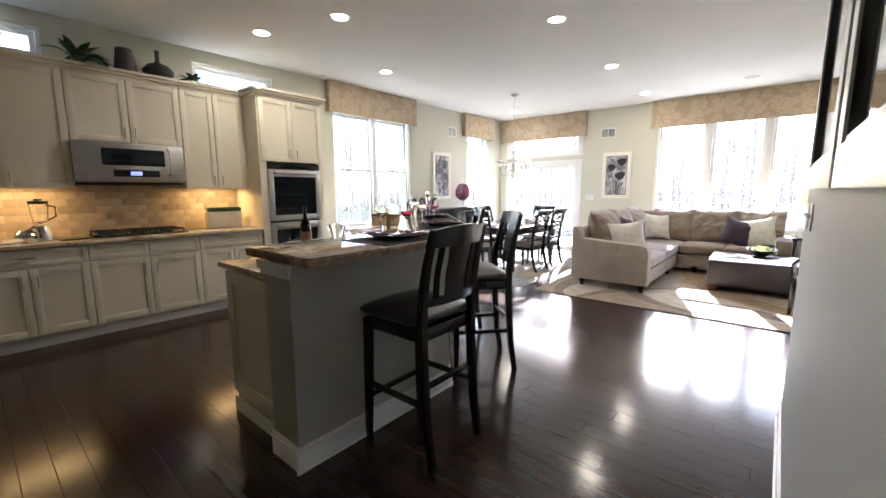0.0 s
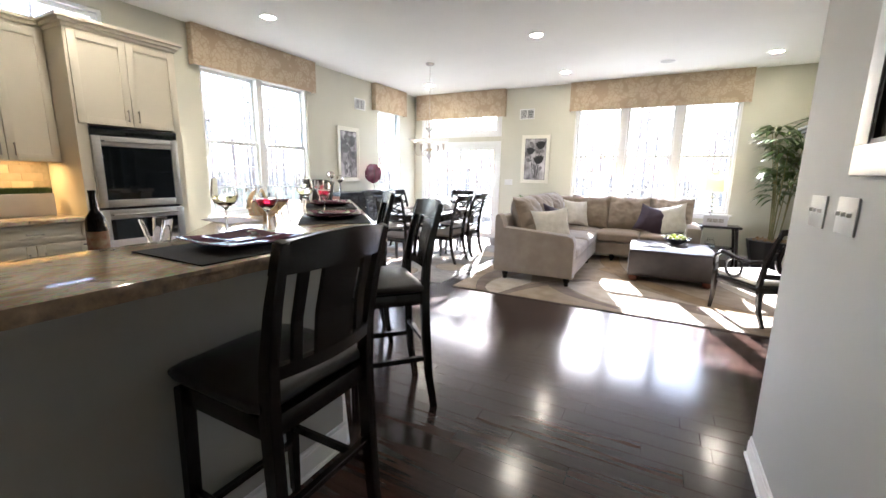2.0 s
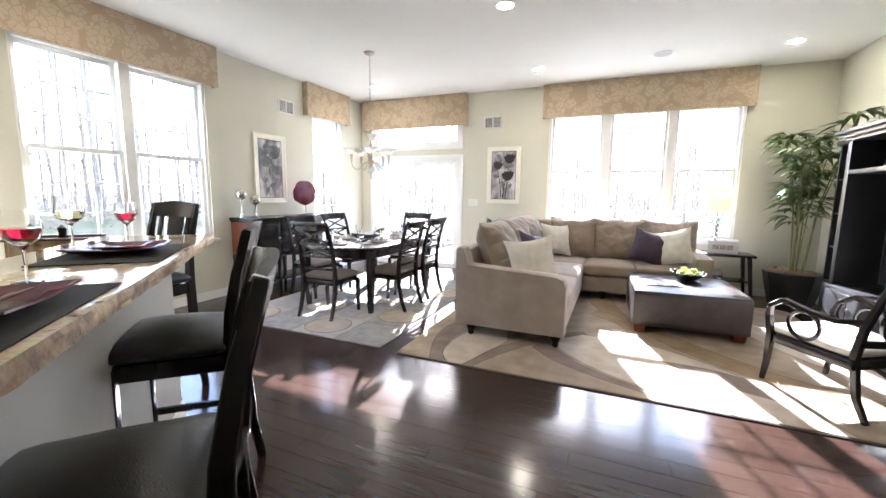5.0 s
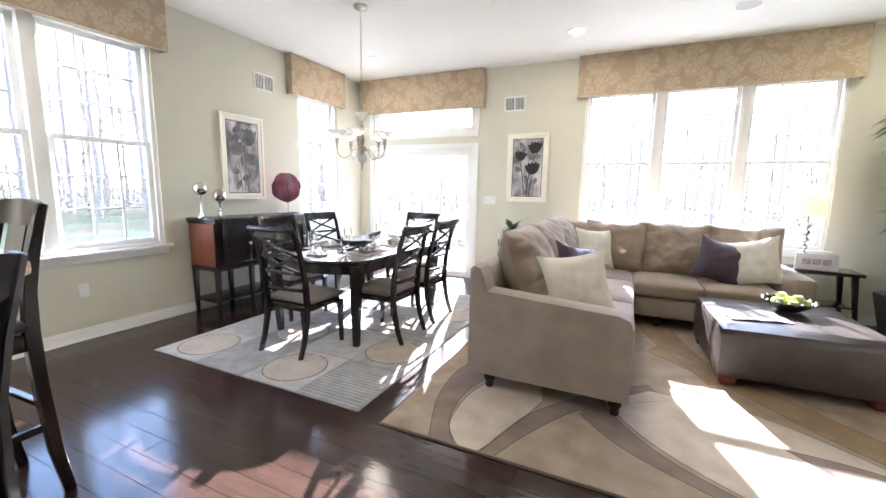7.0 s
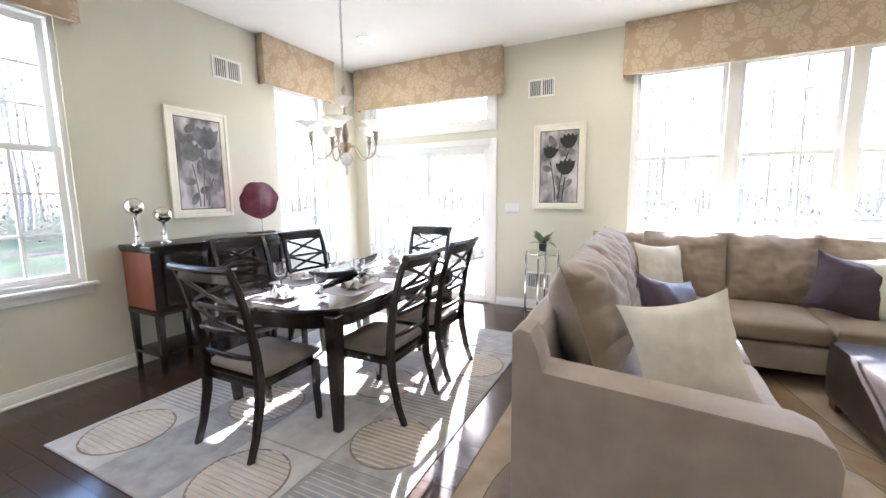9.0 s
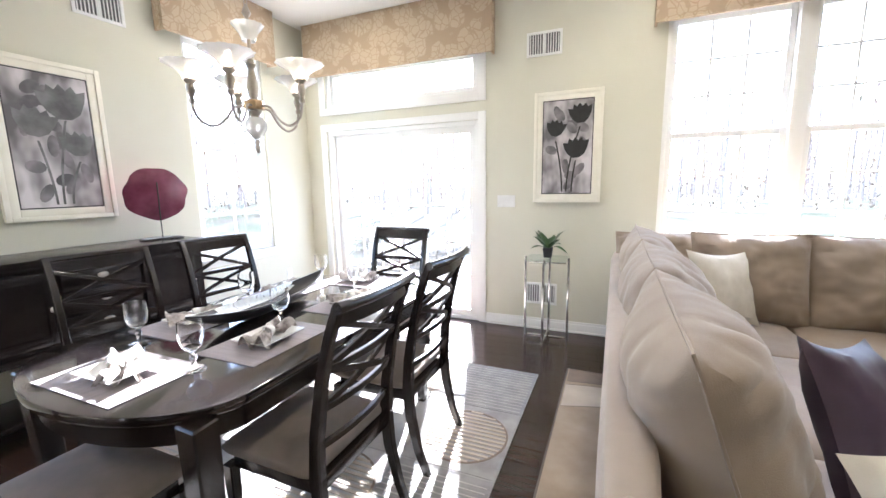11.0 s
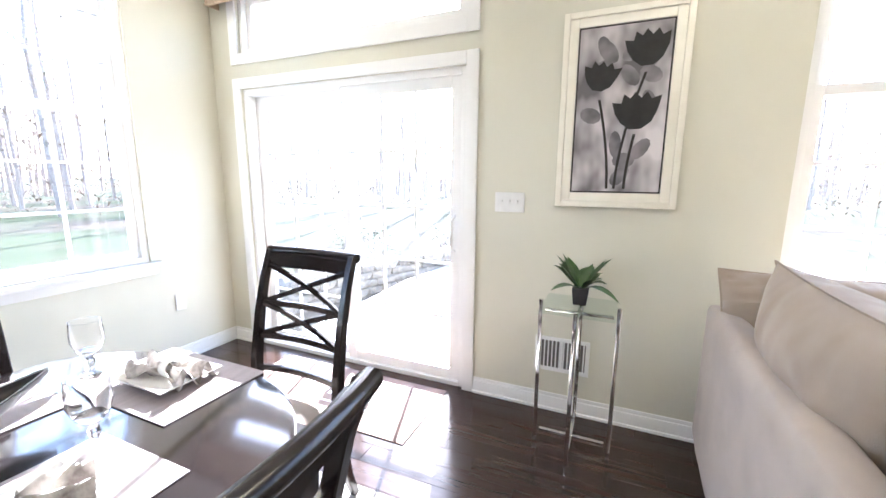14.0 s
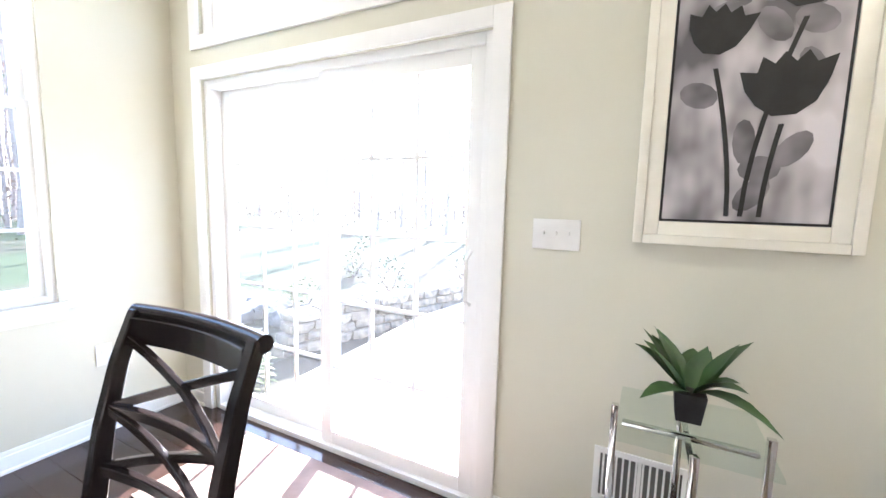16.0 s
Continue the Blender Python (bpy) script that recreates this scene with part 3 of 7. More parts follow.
def base_unit(y0, y1, fronts, xb=-5.43, xf=-4.79, top=0.925):
    """A base cabinet: fronts is a list of (y0, y1, z0, z1, kind, handle side)."""
    c = thing("base_cabinet", xb, y0, 0, 0, "cream painted shaker base cabinet with closed doors below a granite worktop", "cabinet", "base cabinets along the kitchen wall")
    bm = B()
    box(bm, (0, 0.001, 0.11), (xf - xb, y1 - y0 - 0.001, top))
    part("body", bm, CAB, c)
    bm = B()
    box(bm, (0, 0.001, 0), (xf - xb - 0.05, y1 - y0 - 0.001, 0.108))
    part("toe_kick", bm, TRIM, c, "pale painted toe board")
    for a, b, za, zb, kind, hs in fronts:
        bm = B()
        shaker(bm, a - y0 + 0.003, b - y0 - 0.003, za, zb, xf - xb + 0.001, 0.06 if kind == "door" else 0.04)
        f = part(kind, bm, CAB, c)
        if kind == "door":
            yy = (b - 0.05 if hs > 0 else a + 0.05) - y0
            bar_pull(f, xf - xb + 0.02, yy, zb - 0.12)
        elif hs:
            bar_pull(f, xf - xb + 0.02, (a + b) / 2 - y0, (za + zb) / 2, vertical=False)


for a, b, f in ((-1.16, -0.32, 1), (-0.32, 0.512, 1), (0.512, 1.478, 2), (1.478, 2.205, 1)):
    m_ = (a + b) / 2
    fr = [(a, m_, 0.13, 0.745, "door", 1), (m_, b, 0.13, 0.745, "door", -1)]
    if f == 2:
        fr += [(a, m_, 0.765, 0.915, "drawer", 0), (m_, b, 0.765, 0.915, "drawer", 0)]
    else:
        fr += [(a, b, 0.765, 0.915, "drawer", 1)]
    base_unit(a, b, fr)

bm = B()
box(bm, (-5.43, -1.18, 0.926), (-4.73, 2.213, 0.962), 0.008)
one("kitchen_worktop", bm, GRANITE, 0, 0, 0, 0, "polished beige and brown granite worktop on the base cabinets", "worktop")


def wall_unit(y0, y1, z0, z1, doors, xb=-5.43, xf=-5.11, glass=False):
    c = thing("wall_cabinet", xb, y0, z0, 0, "cream painted shaker wall cabinet with closed doors and crown top", "cabinet", "wall cabinets in the kitchen")
    bm = B()
    box(bm, (0, 0.001, 0), (xf - xb, y1 - y0 - 0.001, z1 - z0))
    part("body", bm, CAB, c)
    w = (y1 - y0) / doors
    for i in range(doors):
        bm = B()
        shaker(bm, i * w + 0.003, (i + 1) * w - 0.003, 0.004, z1 - z0 - 0.03, xf - xb + 0.001)
        f = part("door", bm, CAB, c)
        side = 1 if i % 2 == 0 else -1
        bar_pull(f, xf - xb + 0.02, i * w + (w - 0.045 if side > 0 else 0.045), 0.10)
    bm = B()
    for k, (px, z) in enumerate(((0.0, -0.03), (0.025, 0.0), (0.05, 0.03))):
        box(bm, (0, 0, z1 - z0 + z), (xf - xb + 0.02 + px, y1 - y0, z1 - z0 + z + 0.03), 0.006)
    part("crown", bm, CAB, c, "stepped cream crown moulding")
    return c


wall_unit(-1.16, -0.44, 1.45, 2.60, 1)
wall_unit(-0.44, 0.53, 1.45, 2.60, 2)
wall_unit(0.53, 1.505, 1.925, 2.60, 2)
wall_unit(1.505, 2.21, 1.45, 2.60, 2)

# oven tower
tower = thing("oven_tower", -5.43, 2.215, 0, 0, "tall cream cabinet that holds a double wall oven", "cabinet")
bm = B()
D_, Wd = 0.69, 0.895
box(bm, (0, 0, 0.1), (D_, 0.09, 2.60))
box(bm, (0, Wd - 0.09, 0.1), (D_, Wd, 2.60))
box(bm, (0, 0.09, 1.80), (D_, Wd - 0.09, 2.60))
box(bm, (0, 0.09, 0.1), (D_, Wd - 0.09, 0.45))
box(bm, (0, 0.09, 0.451), (0.1, Wd - 0.09, 1.799))
part("body", bm, CAB, tower)
bm = B()
box(bm, (0, 0.0, 0), (D_ - 0.05, Wd, 0.098))
part("toe_kick", bm, TRIM, tower)
for i in range(2):
    bm = B()
    shaker(bm, 0.02 + i * 0.43, 0.02 + (i + 1) * 0.43 - 0.004, 1.79, 2.555, D_ + 0.001)
    f = part("door", bm, CAB, tower)
    bar_pull(f, D_ + 0.02, 0.45 - 0.045 + i * 0.09, 1.89)
bm = B()
shaker(bm, 0.04, 0.88, 0.14, 0.42, D_ + 0.001, 0.045)
part("drawer", bm, CAB, tower)
bm = B()
for px, z in ((0.0, 2.575), (0.025, 2.605), (0.05, 2.635)):
    box(bm, (0, -px - 0.01, z), (D_ + 0.02 + px, Wd + px + 0.01, z + 0.03), 0.006)
part("crown", bm, CAB, tower, "stepped cream crown moulding")

oven = thing("double_oven", -4.74, 2.30, 0, 0, "stainless steel double wall oven with black glass doors", "oven")
bm = B()
box(bm, (-0.45, 0.002, 0.455), (0.0, 0.738, 1.77))
part("body", bm, IRON, oven)
bm = B()
box(bm, (0.001, 0.002, 1.70), (0.03, 0.738, 1.77), 0.004)
part("control_panel", bm, BLACKG, oven, "black glass control strip")
for za, zb in ((1.035, 1.69), (0.47, 1.01)):
    bm = B()
    box(bm, (0.001, 0.002, za), (0.035, 0.07, zb), 0.004)
    box(bm, (0.001, 0.67, za), (0.035, 0.738, zb), 0.004)
    box(bm, (0.001, 0.07, zb - 0.09), (0.035, 0.67, zb), 0.004)
    box(bm, (0.001, 0.07, za), (0.035, 0.67, za + 0.07), 0.004)
    d_ = part("oven_door", bm, STEEL, oven, "brushed steel oven door")
    bm = B()
    box(bm, (0.001, 0.071, za + 0.071), (0.030, 0.669, zb - 0.091))
    part("window", bm, BLACKG, d_, "black glass")
    bm = B()
    sweep(bm, [(0.035, 0.08, zb - 0.045), (0.075, 0.08, zb - 0.045), (0.075, 0.66, zb - 0.045), (0.035, 0.66, zb - 0.045)], 0.02)
    part("handle", bm, STEEL, d_)

micro = thing("microwave_hood", -5.42, 0.52, 1.485, 0, "stainless steel over-range microwave with dark window", "microwave")
bm = B()
box(bm, (0, 0, 0.03), (0.38, 0.955, 0.43), 0.006)
part("body", bm, STEEL, micro)
bm = B()
n_ = 10
prism(bm, [(0.381, 0.0), *[(0.40 + 0.035 * math.sin(math.pi * i / n_), 0.955 * i / n_) for i in range(n_ + 1)], (0.381, 0.955)], 0.05, 0.43, 0.003)
dd = part("door", bm, STEEL, micro, "bowed brushed steel front")
bm = B()
prism(bm, [(0.405, 0.22), *[(0.405 + 0.035 * math.sin(math.pi * y / 0.98), y) for y in np.linspace(0.22, 0.76, 7)], (0.405, 0.76)], 0.20, 0.37, 0.001)
part("window", bm, BLACKG, dd, "black glass window")
bm = B()
prism(bm, [(0.405, 0.30), *[(0.404 + 0.035 * math.sin(math.pi * y / 0.98), y) for y in np.linspace(0.30, 0.70, 6)], (0.405, 0.70)], 0.085, 0.155, 0.001)
part("keypad", bm, BLACKG, dd, "black keypad strip")
bm = B()
box(bm, (0.436, 0.44, 0.10), (0.442, 0.54, 0.14))
part("display", bm, BLUEDISP, dd, "small blue lit display")
bm = B()
sweep(bm, [(0.42, 0.80, 0.11), (0.47, 0.80, 0.13), (0.48, 0.80, 0.24), (0.47, 0.80, 0.36), (0.42, 0.80, 0.39)], 0.022)
part("handle", bm, STEEL, dd)
bm = B()
box(bm, (0.0, 0.02, 0.0), (0.36, 0.94, 0.03), 0.004)
part("vent", bm, IRON, micro, "black vent underside")

# ---- island: low counter behind a raised bar that turns 45 degrees ----
XF, YA, YB = -1.50, 0.742, 1.945
S2 = math.sqrt(0.5)
END = (-3.02, 3.465)


def strip(off0, off1, ya=YA, ext=0.0):
    """Outline between two offsets inward from the seating face, along both legs of the island."""
    def line(o):
        k = o * math.tan(math.radians(22.5))
        return [(XF - o, ya), (XF - o, YB - k), (END[0] - o * S2 - ext * S2, END[1] - o * S2 + ext * S2)]
    a, b = line(off0), line(off1)
    return a + b[::-1]


island = thing("kitchen_island", 0, 0, 0, 0, "cream island with shaker end panel, knee wall and white base trim", "kitchen island")
bm = B()
prism(bm, strip(0.0, 0.25), 0.0, 1.075)
part("knee_wall", bm, mk("island_wall_paint", (0.43, 0.42, 0.385), (0.45, 0.44, 0.405), 3, 0.5, bump=0.06, fine=200), island, "grey-beige painted knee wall")
bm = B()
prism(bm, strip(0.251, 0.86, YA + 0.07), 0.0, 0.94)
body = part("body", bm, CAB, island)
bm = B()
M_ = Matrix.Translation((0, YA + 0.03, 0)) @ Matrix.Rotation(math.radians(-90), 4, "Z")
t_ = B()
shaker(t_, XF - 0.86 + 0.001, XF - 0.252, 0.14, 0.93, 0.001, 0.08)
for v in t_.verts:
    x, y, z = v.co
    v.co = (y, YA + 0.07 - x, z)
grow(bm, t_)
bmesh.ops.recalc_face_normals(bm, faces=bm.faces)
part("end_panel", bm, CAB, island, "cream shaker end panel")
bm = B()
prism(bm, strip(-0.018, -0.001, YA - 0.018), 0.0, 0.11, 0.004)
prism(bm, strip(-0.012, -0.001, YA - 0.018), 0.111, 0.13, 0.003)
prism(bm, strip(-0.030, -0.019, YA - 0.03), 0.0, 0.02, 0.002)
box(bm, (XF - 0.25, YA - 0.018, 0), (XF, YA - 0.001, 0.11), 0.004)
box(bm, (XF - 0.25, YA - 0.012, 0.111), (XF, YA - 0.001, 0.13), 0.003)
box(bm, (XF - 0.86, YA + 0.054, 0), (XF - 0.252, YA + 0.0485, 0.10), 0.003)
part("base_trim", bm, TRIM, island, "white base moulding")
bm = B()
for o, za, zb in ((0.012, 1.0, 1.03), (0.024, 1.031, 1.074)):
    prism(bm, [(XF - 0.25 - o, YA - o), (XF + o, YA - o), (XF + o, YA - 0.001), (XF - 0.25 - o, YA - 0.001)], za, zb, 0.003)
part("cap_trim", bm, TRIM, island, "white stepped moulding below the bar top")
bm = B()
prism(bm, strip(-0.22, 0.36, YA - 0.03, 0.06), 1.085, 1.13, 0.012)
bar = part("bar_top", bm, GRANITE, island, "polished beige granite bar top")
edge_line = strip(-0.219, 0.359, YA - 0.029, 0.059)
dense = []
for p, q in ((edge_line[5], edge_line[0]), (edge_line[0], edge_line[1]), (edge_line[1], edge_line[2]), (edge_line[2], edge_line[3])):
    k = max(2, int(math.dist(p, q) / 0.022))
    dense += [(p[0] + (q[0] - p[0]) * i / k, p[1] + (q[1] - p[1]) * i / k, (q[1] - p[1]) / math.dist(p, q), -(q[0] - p[0]) / math.dist(p, q)) for i in range(k)]
bm = B()
grid = []
for i, (x, y, nx, ny) in enumerate(dense):
    col = []
    for j, z in enumerate((1.0865, 1.096, 1.107, 1.118, 1.128)):
        d = 0.001 if j == 4 else 0.002 + 0.010 * max(0, noise.noise(Vector((x * 17, y * 17, z * 60))) + 0.35)
        col.append(bm.verts.new((x + nx * d, y + ny * d, z)))
    grid.append(col)
for p, q in zip(grid, grid[1:]):
    for j in range(4):
        bm.faces.new((p[j], q[j], q[j + 1], p[j + 1]))
part("chiselled_edge", bm, mk("chiselled_granite", (0.42, 0.29, 0.17), (0.16, 0.11, 0.08), 22, 0.45, bump=0.9, fine=90), bar, "rough chiselled brown granite edge")
bm = B()
prism(bm, strip(0.262, 0.93, YA + 0.035, 0.06), 0.945, 0.983, 0.01)
part("worktop", bm, GRANITE, island, "polished beige granite lower worktop")


# ---- seating ----
def bar_stool():
    """Counter stool that faces +y; the back is at -y."""
    s = thing("bar_stool", 0, 0, 0, 0, "black-stained wooden counter stool with black leather seat at the island bar", "bar stool", "bar stools along the island")
    w, d, sh = 0.215, 0.21, 0.74
    for sx in (-1, 1):
        bm = B()
        sweep(bm, [(sx * w, d, 0.0), (sx * (w - 0.005), d - 0.005, 0.3), (sx * (w - 0.01), d - 0.01, sh - 0.06)], [0.034, 0.042, 0.046], square=True, side=(1, 0, 0))
        part("front_leg", bm, BLACKW, s)
        bm = B()
        zs = [0.0, 0.2, 0.45, sh - 0.05, 0.85, 1.0, 1.17]
        ys = [-0.27, -0.235, -0.215, -0.205, -0.215, -0.245, -0.295]
        sweep(bm, [(sx * (w - 0.012), y, z) for y, z in zip(ys, zs)], [0.034, 0.036, 0.038, 0.04, 0.036, 0.034, 0.030], [0.038, 0.044, 0.05, 0.052, 0.045, 0.04, 0.03], square=True, side=(1, 0, 0))
        part("back_leg", bm, BLACKW, s)
    bm = B()
    box(bm, (-w, -0.21, sh - 0.115), (w, d, sh - 0.05), 0.006)
    part("seat_frame", bm, BLACKW, s)
    bm = B()
    slab(bm, (-w - 0.012, -0.19, sh - 0.05), (w + 0.012, d + 0.03, sh + 0.015), 0.03, bulge=0.035, n=8)
    part("seat", bm, LEATHER, s, "padded black leather seat")
    for z, y in ((0.24, d - 0.01), (0.40, -0.215)):
        bm = B()
        sweep(bm, [(-w + 0.02, y, z), (w - 0.02, y, z)], 0.028, 0.022, square=True)
        part("stretcher", bm, BLACKW, s)
    for sx in (-1, 1):
        bm = B()
        sweep(bm, [(sx * (w - 0.008), -0.215, 0.31), (sx * (w - 0.008), d - 0.01, 0.31)], 0.022, 0.030, square=True)
        part("stretcher", bm, BLACKW, s)
    def curved(z0, z1, y0, y1, th, dip=0.035, hw=w + 0.002, rise=0.0):
        t = B()
        k = 12
        r = []
        for i in range(k + 1):
            u = -1 + 2 * i / k
            dy = -dip * (1 - u * u)
            r.append([t.verts.new((u * hw, y + dy + q, z + (rise * (1 - u * u) if z == z1 else 0))) for y, z, q in ((y0, z0, 0), (y0, z0, th), (y1, z1, th), (y1, z1, 0))])
        for p, q in zip(r, r[1:]):
            for j in range(4):
                t.faces.new((p[j], p[(j + 1) % 4], q[(j + 1) % 4], q[j]))
        t.faces.new(r[0][::-1])
        t.faces.new(r[-1])
        bmesh.ops.recalc_face_normals(t, faces=t.faces)
        return t
    part("top_rail", curved(1.085, 1.165, -0.275, -0.30, 0.026, rise=0.02), BLACKW, s)
    part("lower_rail", curved(0.80, 0.84, -0.222, -0.228, 0.024), BLACKW, s)
    for x, hw in ((0.0, 0.072), (-0.13, 0.017), (0.13, 0.017)):
        dip = 0.035 * (1 - (x / w) ** 2)
        bm = B()
        sweep(bm, [(x, -0.214 - dip, 0.835), (x, -0.225 - dip, 0.95), (x, -0.262 - dip, 1.09)], hw * 2, 0.016, square=True, side=(1, 0, 0))
        part("splat", bm, BLACKW, s)
    return s


stool = bar_stool()
stool.matrix_basis = pose(-1.255, 1.38, 0, 0, 0, 90) @ Matrix.Diagonal((1, 1, 1.058, 1))
copy_thing(stool, pose(-1.59, 2.415, 0, 0, 0, 138))
copy_thing(stool, pose(-2.37, 3.085, 0, 0, 0, 134))
copy_thing(stool, pose(-3.52, 3.565, 0, 0, 0, 183) @ Matrix.Diagonal((1, 1, 1.05, 1)))


def dining_chair():
    s = thing("dining_chair", 0, 0, 0, 0, "espresso wooden dining chair with crossed back slats and grey-brown padded seat", "dining chair", "dining chairs round the table")
    w, d, sh = 0.225, 0.20, 0.46
    for sx in (-1, 1):
        bm = B()
        sweep(bm, [(sx * w, d + 0.01, 0.0), (sx * w, d, 0.2), (sx * w, d, sh - 0.06)], [0.030, 0.038, 0.044], square=True, side=(1, 0, 0))
        part("front_leg", bm, ESPRESSO, s)
        bm = B()
        zs = [0.0, 0.12, 0.3, 0.45, 0.6, 0.8, 0.95, 1.065]
        ys = [-0.30, -0.255, -0.215, -0.205, -0.215, -0.25, -0.29, -0.335]
        sweep(bm, [(sx * (w - 0.005), y, z) for y, z in zip(ys, zs)], [0.028, 0.030, 0.034, 0.036, 0.034, 0.032, 0.03, 0.03], [0.034, 0.038, 0.046, 0.05, 0.044, 0.038, 0.034, 0.03], square=True, side=(1, 0, 0))
        part("back_leg", bm, ESPRESSO, s)
    bm = B()
    box(bm, (-w + 0.01, -0.205, sh - 0.085), (w - 0.01, d, sh - 0.03), 0.006)
    part("seat_frame", bm, ESPRESSO, s)
    bm = B()
    slab(bm, (-w - 0.01, -0.185, sh - 0.03), (w + 0.01, d + 0.03, sh + 0.03), 0.028, bulge=0.03, n=8)
    part("seat", bm, GREYSEAT, s, "padded grey-brown fabric seat")
    def bk(z):
        return float(np.interp(z, [0.45, 0.6, 0.8, 0.95, 1.065], [-0.205, -0.215, -0.25, -0.29, -0.335]))
    def rail(z, h, dip=0.025):
        bm = B()
        k = 8
        sweep(bm, [((-1 + 2 * i / k) * (w - 0.015), bk(z) - dip * (1 - (-1 + 2 * i / k) ** 2), z) for i in range(k + 1)], 0.018, h, square=True)
        return bm
    bm = rail(1.02, 0.065)
    k = 8
    sweep(bm, [((-1 + 2 * i / k) * (w + 0.012), -0.340 - 0.025 * (1 - (-1 + 2 * i / k) ** 2), 1.058) for i in range(k + 1)], 0.040, n=12)
    part("top_rail", bm, ESPRESSO, s, "curved top rail with a rolled edge")
    for z in (0.56, 0.70, 0.84):
        part("cross_rail", rail(z, 0.026), ESPRESSO, s)
    for za, zb in ((0.845, 1.0), (0.705, 0.84)):
        for sx in (-1, 1):
            bm = B()
            k = 6
            sweep(bm, [(sx * (w - 0.02) * (-1 + 2 * i / k), bk(za + (zb - za) * i / k) - 0.028 * (1 - (-1 + 2 * i / k) ** 2) + sx * 0.004, za + (zb - za) * i / k) for i in range(k + 1)], 0.014, 0.022, square=True)
            part("slat", bm, ESPRESSO, s)
    return s


dc = dining_chair()
dc.matrix_basis = pose(-3.64, 5.65, 0, 0, 0, 0)
for x, y, a in ((-3.165, 6.23, 90), (-3.17, 6.88, 90), (-4.38, 6.29, -99), (-4.35, 6.98, -98), (-3.67, 7.58, 180)):
    copy_thing(dc, pose(x, y, 0, 0, 0, a))

# dining table
TC, TZ = (-3.655, 6.54), 0.775
table = thing("dining_table", TC[0], TC[1], 0, 0, "espresso oval dining table with square tapered legs, set for six", "dining table")
hw, hl = 0.53, 0.92
outline = []
for i in range(41):
    a = math.pi * i / 40
    outline.append((hw * math.cos(a), hl - 0.30 + 0.30 * math.sin(a)))
for i in range(41):
    a = math.pi + math.pi * i / 40
    outline.append((hw * math.cos(a), -hl + 0.30 + 0.30 * math.sin(a)))
bm = B()
prism(bm, outline, TZ - 0.035, TZ, 0.008)
part("tabletop", bm, wood_mat("table_top_wood", (0.008, 0.007, 0.008), (0.015, 0.011, 0.011), 0.10, axis=1, rnd=0.0, coat=0.9), table)
bm = B()
prism(bm, [(x * 0.93, y * 0.955) for x, y in outline], TZ - 0.125, TZ - 0.036)
part("apron", bm, ESPRESSO, table)
for sx in (-1, 1):
    for sy in (-1, 1):
        bm = B()
        sweep(bm, [(sx * 0.45, sy * 0.74, 0.0), (sx * 0.46, sy * 0.75, 0.4), (sx * 0.47, sy * 0.76, TZ - 0.036)], [0.05, 0.075, 0.085], square=True, side=(1, 0, 0))
        part("leg", bm, ESPRESSO, table)

# sideboard
sb = thing("sideboard", -5.41, 5.76, 0, 0, "espresso sideboard with doors and drawers on tapered legs against the wall", "sideboard")
SW, SD = 1.39, 0.43
bm = B()
box(bm, (0, 0, 1.0), (SD + 0.02, SW, 1.035), 0.006)
box(bm, (0, 0.01, 0.98), (SD + 0.01, SW - 0.01, 0.999), 0.003)
part("top", bm, ESPRESSO, sb)
bm = B()
box(bm, (0, 0.03, 0.50), (SD - 0.02, SW - 0.03, 0.98))
box(bm, (0, 0.02, 0.48), (SD, SW - 0.02, 0.52), 0.006)
part("body", bm, ESPRESSO, sb)
bm = B()
box(bm, (0.01, 0.021, 0.53), (SD - 0.03, 0.029, 0.975))
part("side_panel", bm, CHERRY, sb, "reddish cherry side panel")
for y0, y1 in ((0.10, 0.46), (0.93, 1.29)):
    bm = B()
    t_ = B()
    shaker(t_, y0, y1, 0.55, 0.96, SD - 0.018, 0.05)
    grow(bm, t_)
    f = part("door", bm, ESPRESSO, sb)
    bm = B()
    lathe(bm, [(0, 0), (0.008, 0), (0.008, 0.012), (0.016, 0.02), (0.012, 0.028), (0, 0.03)], 12, m=Matrix.Translation((SD + 0.002, y1 - 0.03, 0.75)) @ Matrix.Rotation(math.radians(90), 4, "Y"))
    part("knob", bm, NICKEL, f, "satin nickel knob")
for i in range(3):
    bm = B()
    z = 0.55 + i * 0.14
    box(bm, (SD - 0.018, 0.49, z), (SD + 0.002, 0.90, z + 0.128), 0.004)
    f = part("drawer", bm, ESPRESSO, sb)
    bm = B()
    lathe(bm, [(0, 0.0), (0.028, 0.0), (0.03, 0.006), (0.022, 0.014), (0, 0.016)], 16, m=Matrix.Translation((SD + 0.0025, 0.695, z + 0.064)) @ Matrix.Rotation(math.radians(90), 4, "Y") @ Matrix.Diagonal((0.6, 1, 1, 1)))
    part("cup_pull", bm, NICKEL, f, "oval satin nickel pull")
for x in (0.03, SD - 0.04):
    for y in (0.05, 0.47, SW - 0.47, SW - 0.05):
        bm = B()
        sweep(bm, [(x, y, 0.0), (x, y, 0.2), (x, y, 0.479)], [0.032, 0.042, 0.052], square=True, side=(1, 0, 0))
        part("leg", bm, ESPRESSO, sb)
bm = B()
box(bm, (0.01, 0.03, 0.14), (SD - 0.02, SW - 0.03, 0.165), 0.004)
part("shelf", bm, ESPRESSO, sb)
sb.matrix_basis = Matrix.Translation((-5.41, 5.78, 0)) @ Matrix.Diagonal((1, 1, 1.01, 1))

